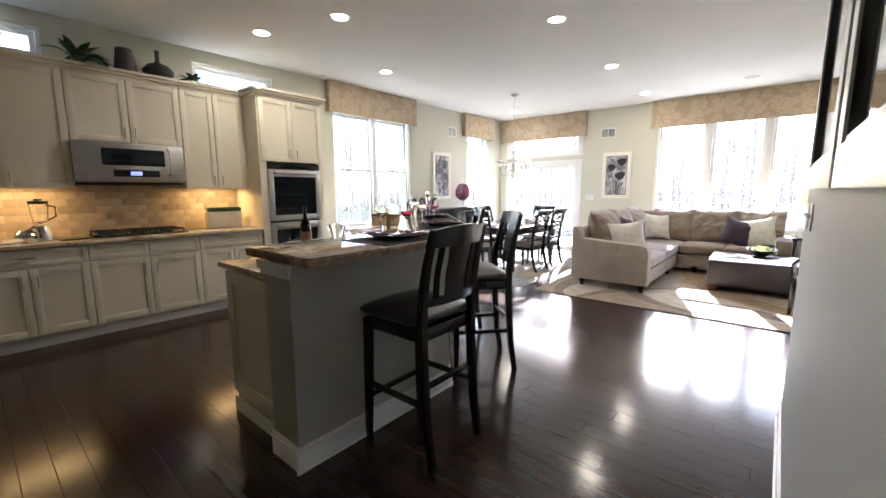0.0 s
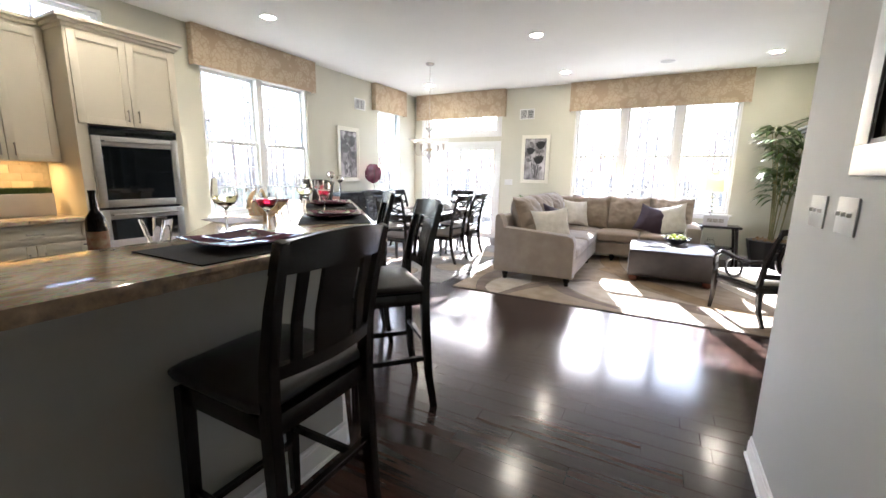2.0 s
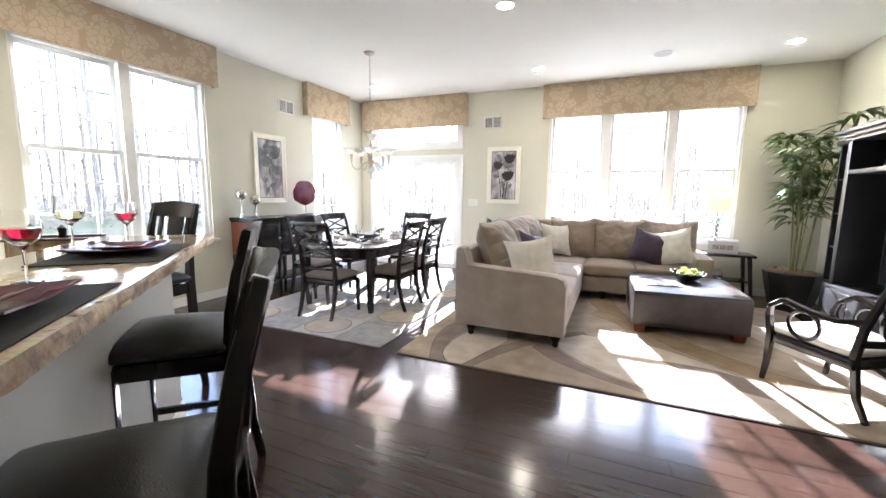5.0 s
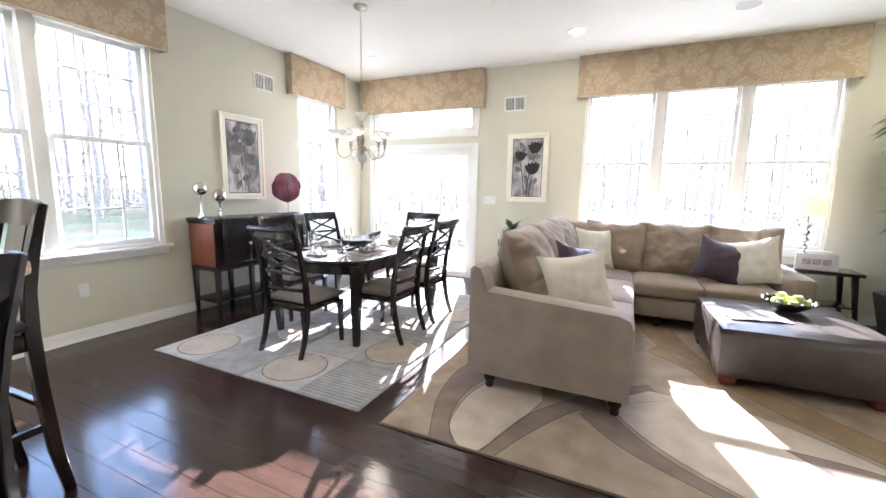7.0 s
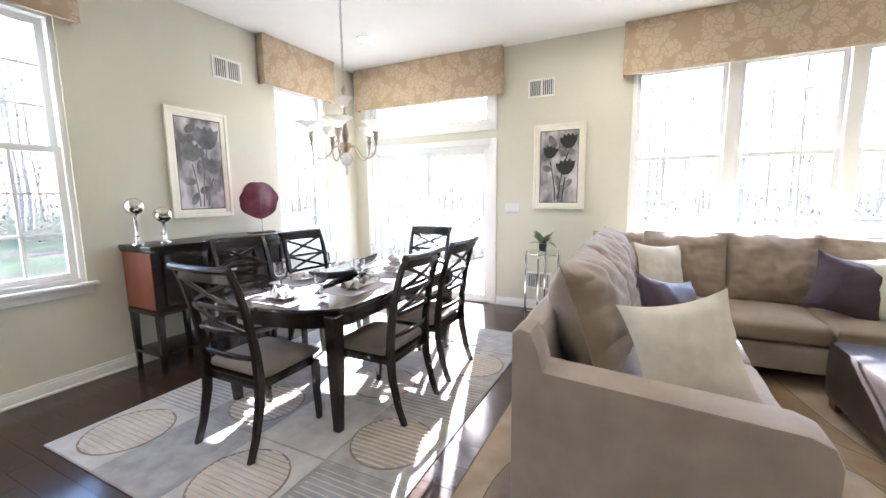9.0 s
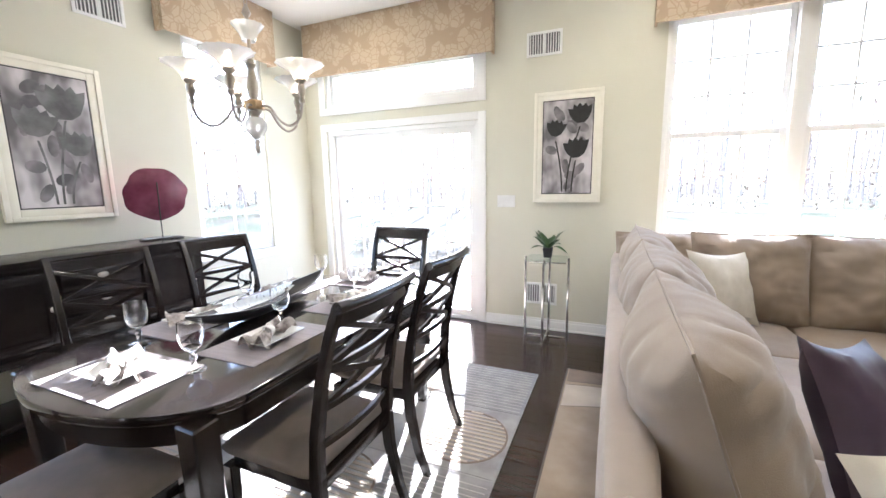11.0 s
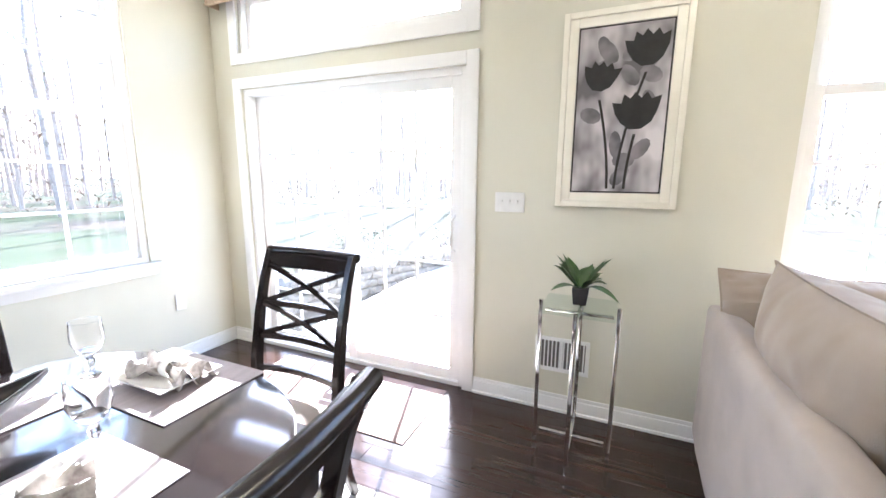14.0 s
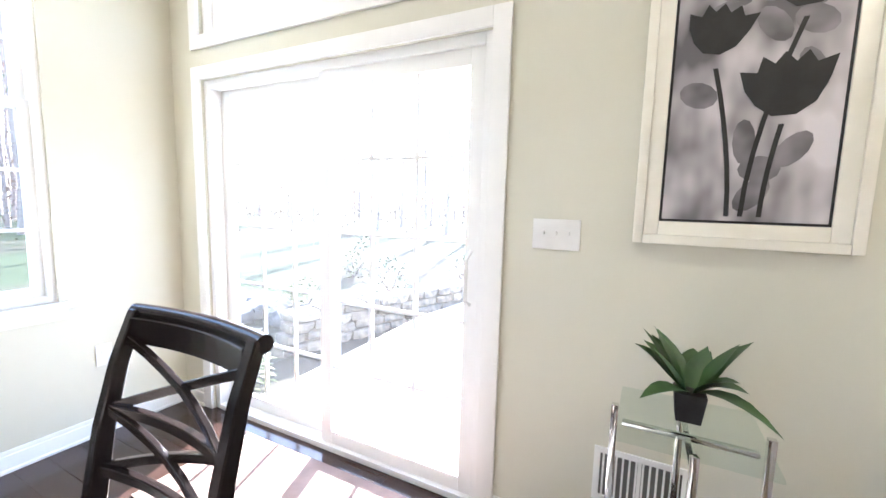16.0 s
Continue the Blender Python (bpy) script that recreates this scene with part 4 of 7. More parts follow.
# sectional sofa
sofa = thing("sectional_sofa", 0.025, -0.04, 0, 0, "taupe velvet L-shaped sectional sofa with loose back cushions on the rug", "sofa")
bm = B()
slab(bm, (-2.10, 5.78, 0.12), (-1.06, 8.65, 0.33), 0.03)
slab(bm, (-1.059, 7.66, 0.12), (0.22, 8.62, 0.33), 0.03)
part("base", bm, SOFA, sofa)
bm = B()
prism(bm, [(0, 0.12), (0, 0.86), (0.03, 0.885), (0.07, 0.87), (0.10, 0.80), (0.12, 0.715), (0.90, 0.665), (0.96, 0.64), (0.985, 0.58), (0.985, 0.12)], 0, 0.18, 0.012, m=Matrix.Translation((-2.10, 5.80, 0)) @ Matrix.Diagonal((1.06, 1, 1, 1)) @ Matrix.Rotation(math.radians(90), 4, "X"))
part("arm", bm, SOFA, sofa, "taupe velvet sloping arm")
bm = B()
slab(bm, (0.221, 7.62, 0.12), (0.43, 8.60, 0.66), 0.05)
part("arm", bm, SOFAT, sofa)
bm = B()
slab(bm, (-2.125, 5.80, 0.20), (-2.00, 8.66, 0.862), 0.045, n=14, wr=0.006, seed=2)
part("back", bm, SOFA, sofa)
bm = B()
slab(bm, (-1.899, 8.45, 0.20), (0.22, 8.66, 0.84), 0.05)
part("back", bm, SOFA, sofa)
for k, (a, b) in enumerate((((-1.87, 5.81), (-1.05, 6.74)), ((-1.87, 6.75), (-1.05, 7.68)))):
    bm = B()
    slab(bm, (a[0], a[1], 0.33), (b[0], b[1], 0.49), 0.045, bulge=0.02, wr=0.006, seed=k)
    part("seat_cushion", bm, SOFA, sofa)
for k, (a, b) in enumerate((((-1.87, 7.69), (-1.06, 8.44)), ((-1.05, 7.64), (-0.42, 8.44)), ((-0.41, 7.64), (0.22, 8.44)))):
    bm = B()
    slab(bm, (a[0], a[1], 0.33), (b[0], b[1], 0.49), 0.045, bulge=0.02, wr=0.006, seed=k + 5)
    part("seat_cushion", bm, SOFAT if k else SOFA, sofa)
for x, y in ((-1.95, 5.68), (-1.13, 5.68), (-1.95, 8.55), (0.36, 7.72), (0.36, 8.53), (-0.8, 7.74), (-1.13, 7.3)):
    bm = B()
    lathe(bm, [(0, 0.012), (0.022, 0.012), (0.03, 0.03), (0.026, 0.05), (0.038, 0.075), (0.042, 0.10), (0.034, 0.125), (0, 0.125)], 16, at=(x, y, 0))
    part("foot", bm, ESPRESSO, sofa, "turned dark wooden bun foot")


def back_cushion(x, y, z, w, h, th, rz, tilt, mat, seed):
    """A loose back cushion: w along, h up, leaning back by tilt degrees; faces local -y before rz."""
    bm = B()
    cushion(bm, w, h, th, n=40, pinch=0.05, crease=0.03, seed=seed, m=pose(0, 0, 0, 90 - tilt, 0, 0))
    o = part("back_cushion", bm, mat, sofa)
    o.matrix_basis = pose(x, y, z, 0, 0, rz)
    bm = B()
    edge = []
    for u, v in [(i / 6 - 1, -1) for i in range(12)] + [(1, i / 6 - 1) for i in range(12)] + [(1 - i / 6, 1) for i in range(12)] + [(-1, 1 - i / 6) for i in range(13)]:
        edge.append(pose(0, 0, 0, 90 - tilt, 0, 0) @ Vector((u * (1 - 0.05 * (1 - v * v)) * w / 2, v * (1 - 0.05 * (1 - u * u)) * h / 2, 0)))
    sweep(bm, edge, 0.009, n=5)
    part("piping", bm, mat, o, "stitched piping")


for i in range(3):
    back_cushion(-1.865, 6.36 + i * 0.81, 0.795, 0.87, 0.64, 0.38, 90, 19, SOFAT, i + 1)
back_cushion(-1.79, 8.51, 0.82, 0.62, 0.44, 0.32, 0, 26, SOFAT, 12)
for i in range(3):
    back_cushion(-1.10 + i * 0.64 - 0.18, 8.30, 0.765, 0.67, 0.60, 0.28, 0, 14, SOFAT, i + 7)


def throw_pillow(x, y, z, s, rz, tilt, mat, label, seed, th=0.16, roll=0):
    bm = B()
    cushion(bm, s, s, th, n=14, pinch=0.15, crease=0.018, seed=seed, m=pose(0, 0, 0, 90 - tilt, roll, 0))
    o = one("throw_pillow", bm, mat, x, y, z, rz, label, "pillow")
    return o


throw_pillow(-1.41, 6, 0.72, 0.52, 30, 22, CREAMF, "cream embroidered throw pillow leaning on the sofa's back cushions", 3, roll=-7)
throw_pillow(-1.45, 6.42, 0.76, 0.46, 50, 25, PLUM, "dark plum satin throw pillow leaning on the sofa's back cushions", 4, roll=12)
throw_pillow(-1.45, 7.98, 0.75, 0.48, 35, 18, CREAMF, "cream throw pillow in the corner of the sectional sofa", 5, roll=4)
throw_pillow(-0.24, 7.94, 0.71, 0.46, -5, 20, PLUM, "dark plum satin throw pillow with drawn corners on the sofa", 6, roll=14)
throw_pillow(0.03, 7.94, 0.73, 0.50, -12, 20, CREAMF, "plain cream throw pillow beside the sofa's far arm", 8, roll=-13)

# ottoman
ott = thing("ottoman", 0.04, 6.93, 0, 2, "large dark brown leather ottoman with flat top on wooden feet", "ottoman")
bm = B()
slab(bm, (-0.51, -0.51, 0.08), (0.51, 0.51, 0.455), 0.03, bulge=0.008, n=12, wr=0.004)
part("body", bm, BRLEATHER, ott)
for sx in (-1, 1):
    for sy in (-1, 1):
        bm = B()
        sweep(bm, [(sx * 0.43, sy * 0.43, 0.013), (sx * 0.43, sy * 0.43, 0.09)], [0.10, 0.12], square=True, side=(1, 0, 0))
        part("foot", bm, CHERRY, ott, "reddish wooden block foot")

# ---- kitchen things ----
def spin(name, prof, mat, x, y, z, label, category, group="", n=24, rz=0):
    bm = B()
    lathe(bm, prof, n)
    return one(name, bm, mat, x, y, z, rz, label, category, group)


CT = 0.962
hob = thing("gas_cooktop", -5.10, 1.0, CT, 0, "black gas cooktop with cast iron grates on granite worktop", "cooktop")
bm = B()
box(bm, (-0.25, -0.40, 0.001), (0.25, 0.40, 0.012), 0.004)
part("plate", bm, BLACKG, hob)
for i in range(3):
    bm = B()
    y = -0.26 + i * 0.26
    for u in (-0.2, 0.0, 0.2):
        box(bm, (u - 0.006, y - 0.12, 0.035), (u + 0.006, y + 0.12, 0.05), 0.002)
    for v in (-0.11, 0.0, 0.11):
        box(bm, (-0.2, y + v - 0.006, 0.035), (0.2, y + v + 0.006, 0.05), 0.002)
    for u in (-0.2, 0.2):
        for v in (-0.11, 0.11):
            box(bm, (u - 0.008, y + v - 0.008, 0.012), (u + 0.008, y + v + 0.008, 0.036))
    part("grate", bm, IRON, hob)
    bm = B()
    for u in (-0.11, 0.1):
        lathe(bm, [(0, 0.0125), (0.04, 0.0125), (0.04, 0.022), (0.028, 0.026), (0, 0.028)], 18, at=(u, y, 0))
    part("burner", bm, IRON, hob)

blender_ = thing("jug_blender", -5.13, 0.25, CT, 15, "black and steel jug blender with clear jar on worktop", "blender")
bm = B()
lathe(bm, [(0, 0), (0.085, 0), (0.085, 0.02), (0.07, 0.10), (0.055, 0.14), (0, 0.14)], 20)
part("base", bm, STEEL, blender_)
bm = B()
lathe(bm, [(0.05, 0.141), (0.055, 0.18), (0.07, 0.34), (0.066, 0.34), (0.05, 0.18), (0, 0.15)], 20)
part("jar", bm, CLEAR, blender_, "clear glass jar")
bm = B()
lathe(bm, [(0, 0.342), (0.073, 0.342), (0.073, 0.37), (0.03, 0.375), (0.03, 0.39), (0, 0.39)], 20)
part("lid", bm, LEATHER, blender_, "black lid")
bm = B()
sweep(bm, [(0, 0.06, 0.33), (0, 0.12, 0.31), (0, 0.12, 0.22), (0, 0.065, 0.19)], 0.018)
part("handle", bm, LEATHER, blender_)

spin("cocktail_shaker", [(0, 0), (0.045, 0), (0.052, 0.02), (0.052, 0.13), (0.040, 0.16), (0.030, 0.175), (0.030, 0.20), (0.022, 0.21), (0.022, 0.235), (0, 0.24)], STEEL, -5.2, -0.13, CT, "polished steel cocktail shaker on worktop beside a blender", "shaker")
kettle = thing("kettle", -5.0, 0.13, CT, 0, "small polished steel kettle with black handle on worktop", "kettle")
bm = B()
lathe(bm, [(0, 0), (0.07, 0), (0.082, 0.03), (0.075, 0.08), (0.045, 0.11), (0, 0.115)], 20)
part("body", bm, CHROME, kettle)
bm = B()
sweep(bm, [(0.05, 0.0, 0.10), (0.02, 0.06, 0.14), (-0.03, 0.09, 0.11), (-0.03, 0.10, 0.03)], 0.02)
part("handle", bm, LEATHER, kettle)

GREEN = mk("leaf_green", (0.030, 0.075, 0.020), (0.060, 0.13, 0.035), 9, 0.38, bump=0.05, rnd=0.1)
GREEN2 = mk("palm_green", (0.06, 0.11, 0.025), (0.12, 0.19, 0.045), 7, 0.35)
GRASSG = mk("boxwood_green", (0.02, 0.05, 0.012), (0.05, 0.09, 0.02), 60, 0.7, bump=0.8, fine=90)
BOXG = mk("grey_cream_ceramic", (0.50, 0.47, 0.42), (0.54, 0.51, 0.46), 6, 0.5)
PURPLEC = mk("dark_plum_ceramic", (0.055, 0.035, 0.05), (0.08, 0.05, 0.07), 8, 0.4)
BLACKC = mk("matt_black_ceramic", (0.012, 0.01, 0.012), (0.02, 0.018, 0.02), 30, 0.45, bump=0.3, fine=80)
WHITEC = mk("white_porcelain", (0.80, 0.79, 0.76), rough=0.12)
MAT1 = mk("black_woven_mat", (0.012, 0.011, 0.011), (0.020, 0.019, 0.019), 60, 0.75, bump=0.5, fine=300)
MAT2 = mk("grey_mauve_mat", (0.26, 0.23, 0.23), (0.32, 0.28, 0.28), 4, 0.6, bump=0.3, fine=200, stretch=(12, 1, 1))
PLATE = mk("plum_glass_plate", (0.10, 0.035, 0.06), (0.19, 0.08, 0.11), 18, 0.10)
APPLE = mk("green_apple", (0.42, 0.50, 0.10), (0.55, 0.58, 0.20), 5, 0.3)
BARK = mk("tree_bark", (0.22, 0.17, 0.14), (0.32, 0.26, 0.22), 9, 0.9, bump=0.8, fine=30)
CANE = mk("bamboo_cane", (0.16, 0.17, 0.06), (0.25, 0.22, 0.09), 12, 0.4)

tray = one("chopping_board", (lambda b: (box(b, (-0.14, -0.22, 0.001), (0.14, 0.22, 0.018), 0.004), b)[1])(B()), WHITEC, -5.02, -0.13, CT, 0, "pale chopping board with salad greens on worktop", "board")


def leaf(bm, base, d, ln, w, droop, up=Vector((0, 0, 1)), k=5, fold=0.25):
    """A folded blade that arches from its base along d and droops."""
    d = d.normalized()
    side = d.cross(up)
    if side.length < 0.05:
        side = Vector((1, 0, 0))
    side.normalize()
    rows = []
    for i in range(k + 1):
        u = i / k
        c = base + d * ln * u - Vector((0, 0, 1)) * droop * ln * u * u
        ww = w * math.sin(math.pi * (0.08 + 0.92 * u) ** 0.75) * 0.5
        nrm = side.cross(d)
        rows.append((bm.verts.new(c - side * ww + nrm * ww * fold), bm.verts.new(c), bm.verts.new(c + side * ww + nrm * ww * fold)))
    for p, q in zip(rows, rows[1:]):
        bm.faces.new((p[0], p[1], q[1], q[0]))
        bm.faces.new((p[1], p[2], q[2], q[1]))


bm = B()
for i in range(60):
    a = random.uniform(0, 6.28)
    leaf(bm, Vector((random.uniform(-0.09, 0.09), random.uniform(-0.15, 0.1), 0.018)), Vector((math.cos(a), math.sin(a), 0.8)), random.uniform(0.03, 0.06), 0.035, 0.5, k=3)
one("salad_greens", bm, GREEN, -5.02, -0.13, CT, 0, "loose green salad leaves on a pale board", "greens")
bm = B()
box(bm, (-0.1, -0.16, 0.001), (0.1, 0.16, 0.012), 0.003)
one("tablet", bm, BLACKG, -4.97, 0.50, CT, 8, "thin black slab lying on worktop beside the cooktop", "tablet")

pb = thing("grass_planter", -5.20, 1.93, CT, 0, "cream rectangular planter with clipped green grass on worktop", "planter")
bm = B()
box(bm, (-0.07, -0.20, 0.0), (0.07, 0.20, 0.20), 0.006)
part("box", bm, BOXG, pb)
bm = B()
for i in range(500):
    x, y = random.uniform(-0.062, 0.062), random.uniform(-0.19, 0.19)
    leaf(bm, Vector((x, y, 0.199)), Vector((random.uniform(-0.3, 0.3), random.uniform(-0.3, 0.3), 1)), random.uniform(0.05, 0.065), 0.008, 0.0, up=Vector((1, 0, 0)), k=2)
part("grass", bm, GRASSG, pb, "clipped green grass")


def leafy(name, x, y, z, n, r, ln, w, label, pot=None, seed=1, mat=None, lo=0.1, hi=1.0, wide=(0, 360)):
    random.seed(seed)
    p = thing(name, x, y, z, 0, label, "plant")
    if pot:
        bm = B()
        pot(bm)
        part("pot", bm, BLACKC, p, "small glossy black pot")
    bm = B()
    for i in range(n):
        a = radians(random.uniform(*wide))
        e = random.uniform(lo, hi)
        leaf(bm, Vector((math.cos(a) * 0.02, math.sin(a) * 0.02, r)), Vector((math.cos(a), math.sin(a), e)), ln * random.uniform(0.7, 1.1), w * random.uniform(0.8, 1.1), random.uniform(0.25, 0.7) * (1.2 - e * 0.5))
    part("foliage", bm, mat or GREEN, p)
    return p


leafy("trailing_plant", -5.20, 0.68, 2.662, 30, 0.06, 0.34, 0.07, "green artificial plant with long arching leaves on top of wall cabinets", seed=4)
leafy("trailing_plant", -5.20, 1.70, 2.662, 22, 0.05, 0.24, 0.055, "smaller green artificial plant on top of wall cabinets", seed=9)
spin("plum_vase", [(0, 0), (0.10, 0), (0.105, 0.02), (0.075, 0.24), (0.07, 0.25), (0.06, 0.25), (0.06, 0.2), (0, 0.19)], PURPLEC, -5.22, 1.07, 2.662, "tapered dark plum vase on top of wall cabinets", "vase")
spin("bottle_vase", [(0, 0), (0.09, 0), (0.145, 0.05), (0.15, 0.09), (0.10, 0.145), (0.035, 0.17), (0.022, 0.20), (0.02, 0.28), (0.028, 0.30), (0.018, 0.30), (0, 0.27)], BLACKC, -5.22, 1.37, 2.662, "round black bottle vase with narrow neck on top of wall cabinets", "vase")

# ---- things on the island ----
BT, LT = 1.131, 0.984


def place_setting(x, y, rz, red):
    """Black mat, square plum plates and glasses at one seat of the bar; local +y points from the sitter to the kitchen."""
    M = pose(x, y, BT, 0, 0, rz)
    bm = B()
    box(bm, (-0.265, -0.19, 0.0), (0.265, 0.19, 0.004))
    o = one("placemat", bm, MAT1, 0, 0, 0, 0, "black woven placemat on the granite bar top", "placemat", "placemats on the bar")
    o.matrix_basis = M
    bm = B()
    t = B()
    bmesh.ops.create_grid(t, x_segments=10, y_segments=10, size=0.148)
    for v in t.verts:
        k = max(abs(v.co.x), abs(v.co.y)) / 0.148
        v.co.z = 0.006 + 0.022 * max(0, k - 0.6) / 0.4 + 0.006 * k * abs(v.co.x * v.co.y) / 0.018
    bmesh.ops.solidify(t, geom=t.faces[:], thickness=-0.005)
    grow(bm, t)
    o = one("square_plate", bm, PLATE, 0, 0, 0, 0, "square plum coloured glass plate on a black mat", "plate", "plates on the bar")
    o.matrix_basis = M
    bm = B()
    t = B()
    bmesh.ops.create_grid(t, x_segments=8, y_segments=8, size=0.092)
    for v in t.verts:
        k = max(abs(v.co.x), abs(v.co.y)) / 0.092
        v.co.z = 0.022 + 0.014 * max(0, k - 0.5) / 0.5
    bmesh.ops.solidify(t, geom=t.faces[:], thickness=-0.004)
    grow(bm, t)
    o = one("salad_plate", bm, PLATE, 0, 0, 0, 0, "small square plum glass plate stacked on a larger one", "plate", "plates on the bar")
    o.matrix_basis = M


def wine_glass(x, y, z, fill, h=0.20, r=0.042, label="clear wine glass", group="wine glasses on the bar"):
    g = thing("wine_glass", x, y, z, 0, label, "wine glass", group)
    bm = B()
    hs = h * 0.5
    outer = [(0.034, 0.0), (0.034, 0.002), (0.006, 0.006), (0.004, 0.02), (0.004, hs - 0.01), (0.012, hs), (r * 0.8, hs + 0.02), (r, hs + 0.045), (r * 0.95, hs + 0.07), (r * 0.85, h)]
    inner = [(r * 0.85 - 0.0018, h), (r * 0.95 - 0.002, hs + 0.07), (r - 0.002, hs + 0.045), (r * 0.8 - 0.002, hs + 0.022), (0, hs + 0.006)]
    lathe(bm, [(0, 0)] + outer + inner, 24)
    part("bowl", bm, CLEAR, g)
    if fill:
        bm = B()
        lathe(bm, [(0, hs + 0.008), (r * 0.8 - 0.004, hs + 0.024), (r - 0.004, hs + 0.044), (r - 0.004, hs + 0.05), (0, hs + 0.05)], 20)
        part("filling", bm, REDW if fill == "red" else WHITEW, g, "red wine gel" if fill == "red" else "pale wine gel")
    return g


place_setting(-1.495, 1.445, 90, True)
place_setting(-1.855, 2.305, 135, True)
place_setting(-2.495, 2.945, 135, True)
wine_glass(-1.755, 1.565, BT, "pale", 0.24, 0.052, "tall clear wine glass with pale filling on the bar")
wine_glass(-1.665, 1.695, BT, "red", 0.21, 0.045, "clear wine glass with red filling on the bar")
wine_glass(-2.085, 2.305, BT, "pale", 0.23, 0.05, "tall clear wine glass with pale filling on the bar")
wine_glass(-2.145, 2.525, BT, "red", 0.20, 0.045, "clear wine glass with red filling on the bar")
wine_glass(-2.755, 2.905, BT, "pale", 0.23, 0.05, "tall clear wine glass with pale filling on the bar")
wine_glass(-2.795, 3.135, BT, "red", 0.20, 0.045, "clear wine glass with red filling on the bar")

wb = thing("wine_bottle", -2.315, 1.335, LT, 0, "dark glass wine bottle with a paper label on the island worktop", "bottle")
bm = B()
lathe(bm, [(0, 0), (0.037, 0), (0.038, 0.01), (0.038, 0.19), (0.030, 0.215), (0.014, 0.24), (0.013, 0.31), (0.015, 0.312), (0.015, 0.325), (0, 0.326)], 24)
part("body", bm, mk("bottle_glass", (0.006, 0.005, 0.004), (0.012, 0.008, 0.006), 3, 0.06), wb)
bm = B()
lathe(bm, [(0.0384, 0.06), (0.0390, 0.06), (0.0390, 0.15), (0.0384, 0.15)], 24)
part("label", bm, mk("label_paper", (0.35, 0.12, 0.08), (0.55, 0.48, 0.38), 25, 0.6), wb, "paper label with a dark red band")
cv = thing("crystal_vase", -2.215, 1.525, LT, 20, "clear crystal vase of crossed leaning blades on the worktop", "vase")
bm = B()
for a in (0, 120, 240):
    box(bm, (-0.004, -0.03, 0), (0.004, 0.03, 0.20), 0.003, m=pose(0.012 * math.cos(radians(a)), 0.012 * math.sin(radians(a)), 0, 0, 14, a))
part("body", bm, CLEAR, cv)
bm = B()
lathe(bm, [(0, 0), (0.035, 0), (0.04, 0.006), (0.03, 0.012), (0, 0.012)], 16)
part("base", bm, CLEAR, cv)

sink = thing("island_sink", -2.655, 2.385, LT, 45, "undermounted rounded steel sink set in the granite island worktop", "sink")
bm = B()
pts = []
for i in range(28):
    a = 2 * math.pi * i / 28
    c_, s_ = math.cos(a), math.sin(a)
    pts.append((0.20 * math.copysign(abs(c_) ** 0.5, c_), 0.34 * math.copysign(abs(s_) ** 0.5, s_)))
t_ = B()
r0 = [t_.verts.new((x * 1.07, y * 1.05, 0.001)) for x, y in pts]
r1 = [t_.verts.new((x * 1.03, y * 1.02, 0.006)) for x, y in pts]
r2 = [t_.verts.new((x * 0.96, y * 0.97, 0.005)) for x, y in pts]
for p, q in ((r0, r1), (r1, r2)):
    for i in range(28):
        t_.faces.new((p[i], p[(i + 1) % 28], q[(i + 1) % 28], q[i]))
grow(bm, t_)
part("rim", bm, GRANITE, sink, "polished granite rim")
bm = B()
prism(bm, [(x * 0.96, y * 0.97) for x, y in pts], 0.0008, 0.0035)
part("basin", bm, STEEL, sink, "dark steel basin")

tap = thing("kitchen_tap", -2.90, 2.66, LT, -54, "antique brass arched kitchen tap behind the sink", "tap")
bm = B()
lathe(bm, [(0, 0), (0.03, 0), (0.03, 0.012), (0.02, 0.02), (0.018, 0.10), (0, 0.10)], 18)
part("base", bm, BRASS, tap)
bm = B()
k = 14
sweep(bm, [(0, 0, 0.09), *[(0.15 - 0.15 * math.cos(math.pi * i / k * 0.9), 0.0, 0.13 + 0.13 * math.sin(math.pi * i / k * 0.9)) for i in range(k + 1)], (0.298, 0.0, 0.15)], [0.03, *[0.028 - 0.004 * i / k for i in range(k + 1)], 0.030], n=12)
part("spout", bm, BRASS, tap)
bm = B()
sweep(bm, [(0, 0.0, 0.06), (-0.02, 0.06, 0.08), (-0.03, 0.12, 0.11)], [0.018, 0.014, 0.012])
part("lever", bm, BRASS, tap)
tap.scale = (1.35, 1.2, 1.05)

for x, y, a in ((-2.80, 1.715, 88), (-3.34, 2.665, -4)):
    bm = B()
    box(bm, (-0.21, -0.15, 0), (0.21, 0.15, 0.004))
    one("placemat", bm, MAT2, x, y, LT, a, "grey mauve placemat lying flat on the island worktop", "placemat")
crate = thing("stone_box", -3.495, 3.165, LT, 45, "open beige granite-patterned box with jars on the island worktop", "box")
bm = B()
for a, b in (((-0.17, -0.11, 0), (0.17, 0.11, 0.01)), ((-0.17, -0.11, 0.01), (-0.155, 0.11, 0.13)), ((0.155, -0.11, 0.01), (0.17, 0.11, 0.13)), ((-0.155, -0.11, 0.01), (0.155, -0.098, 0.13)), ((-0.155, 0.098, 0.01), (0.155, 0.11, 0.13))):
    box(bm, a, b, 0.003)
part("tray", bm, GRANITE, crate)
bm = B()
box(bm, (-0.18, -0.12, 0.131), (0.18, -0.09, 0.145), 0.003)
box(bm, (-0.18, 0.09, 0.131), (0.18, 0.12, 0.145), 0.003)
part("rim", bm, CHERRY, crate, "wooden rim")
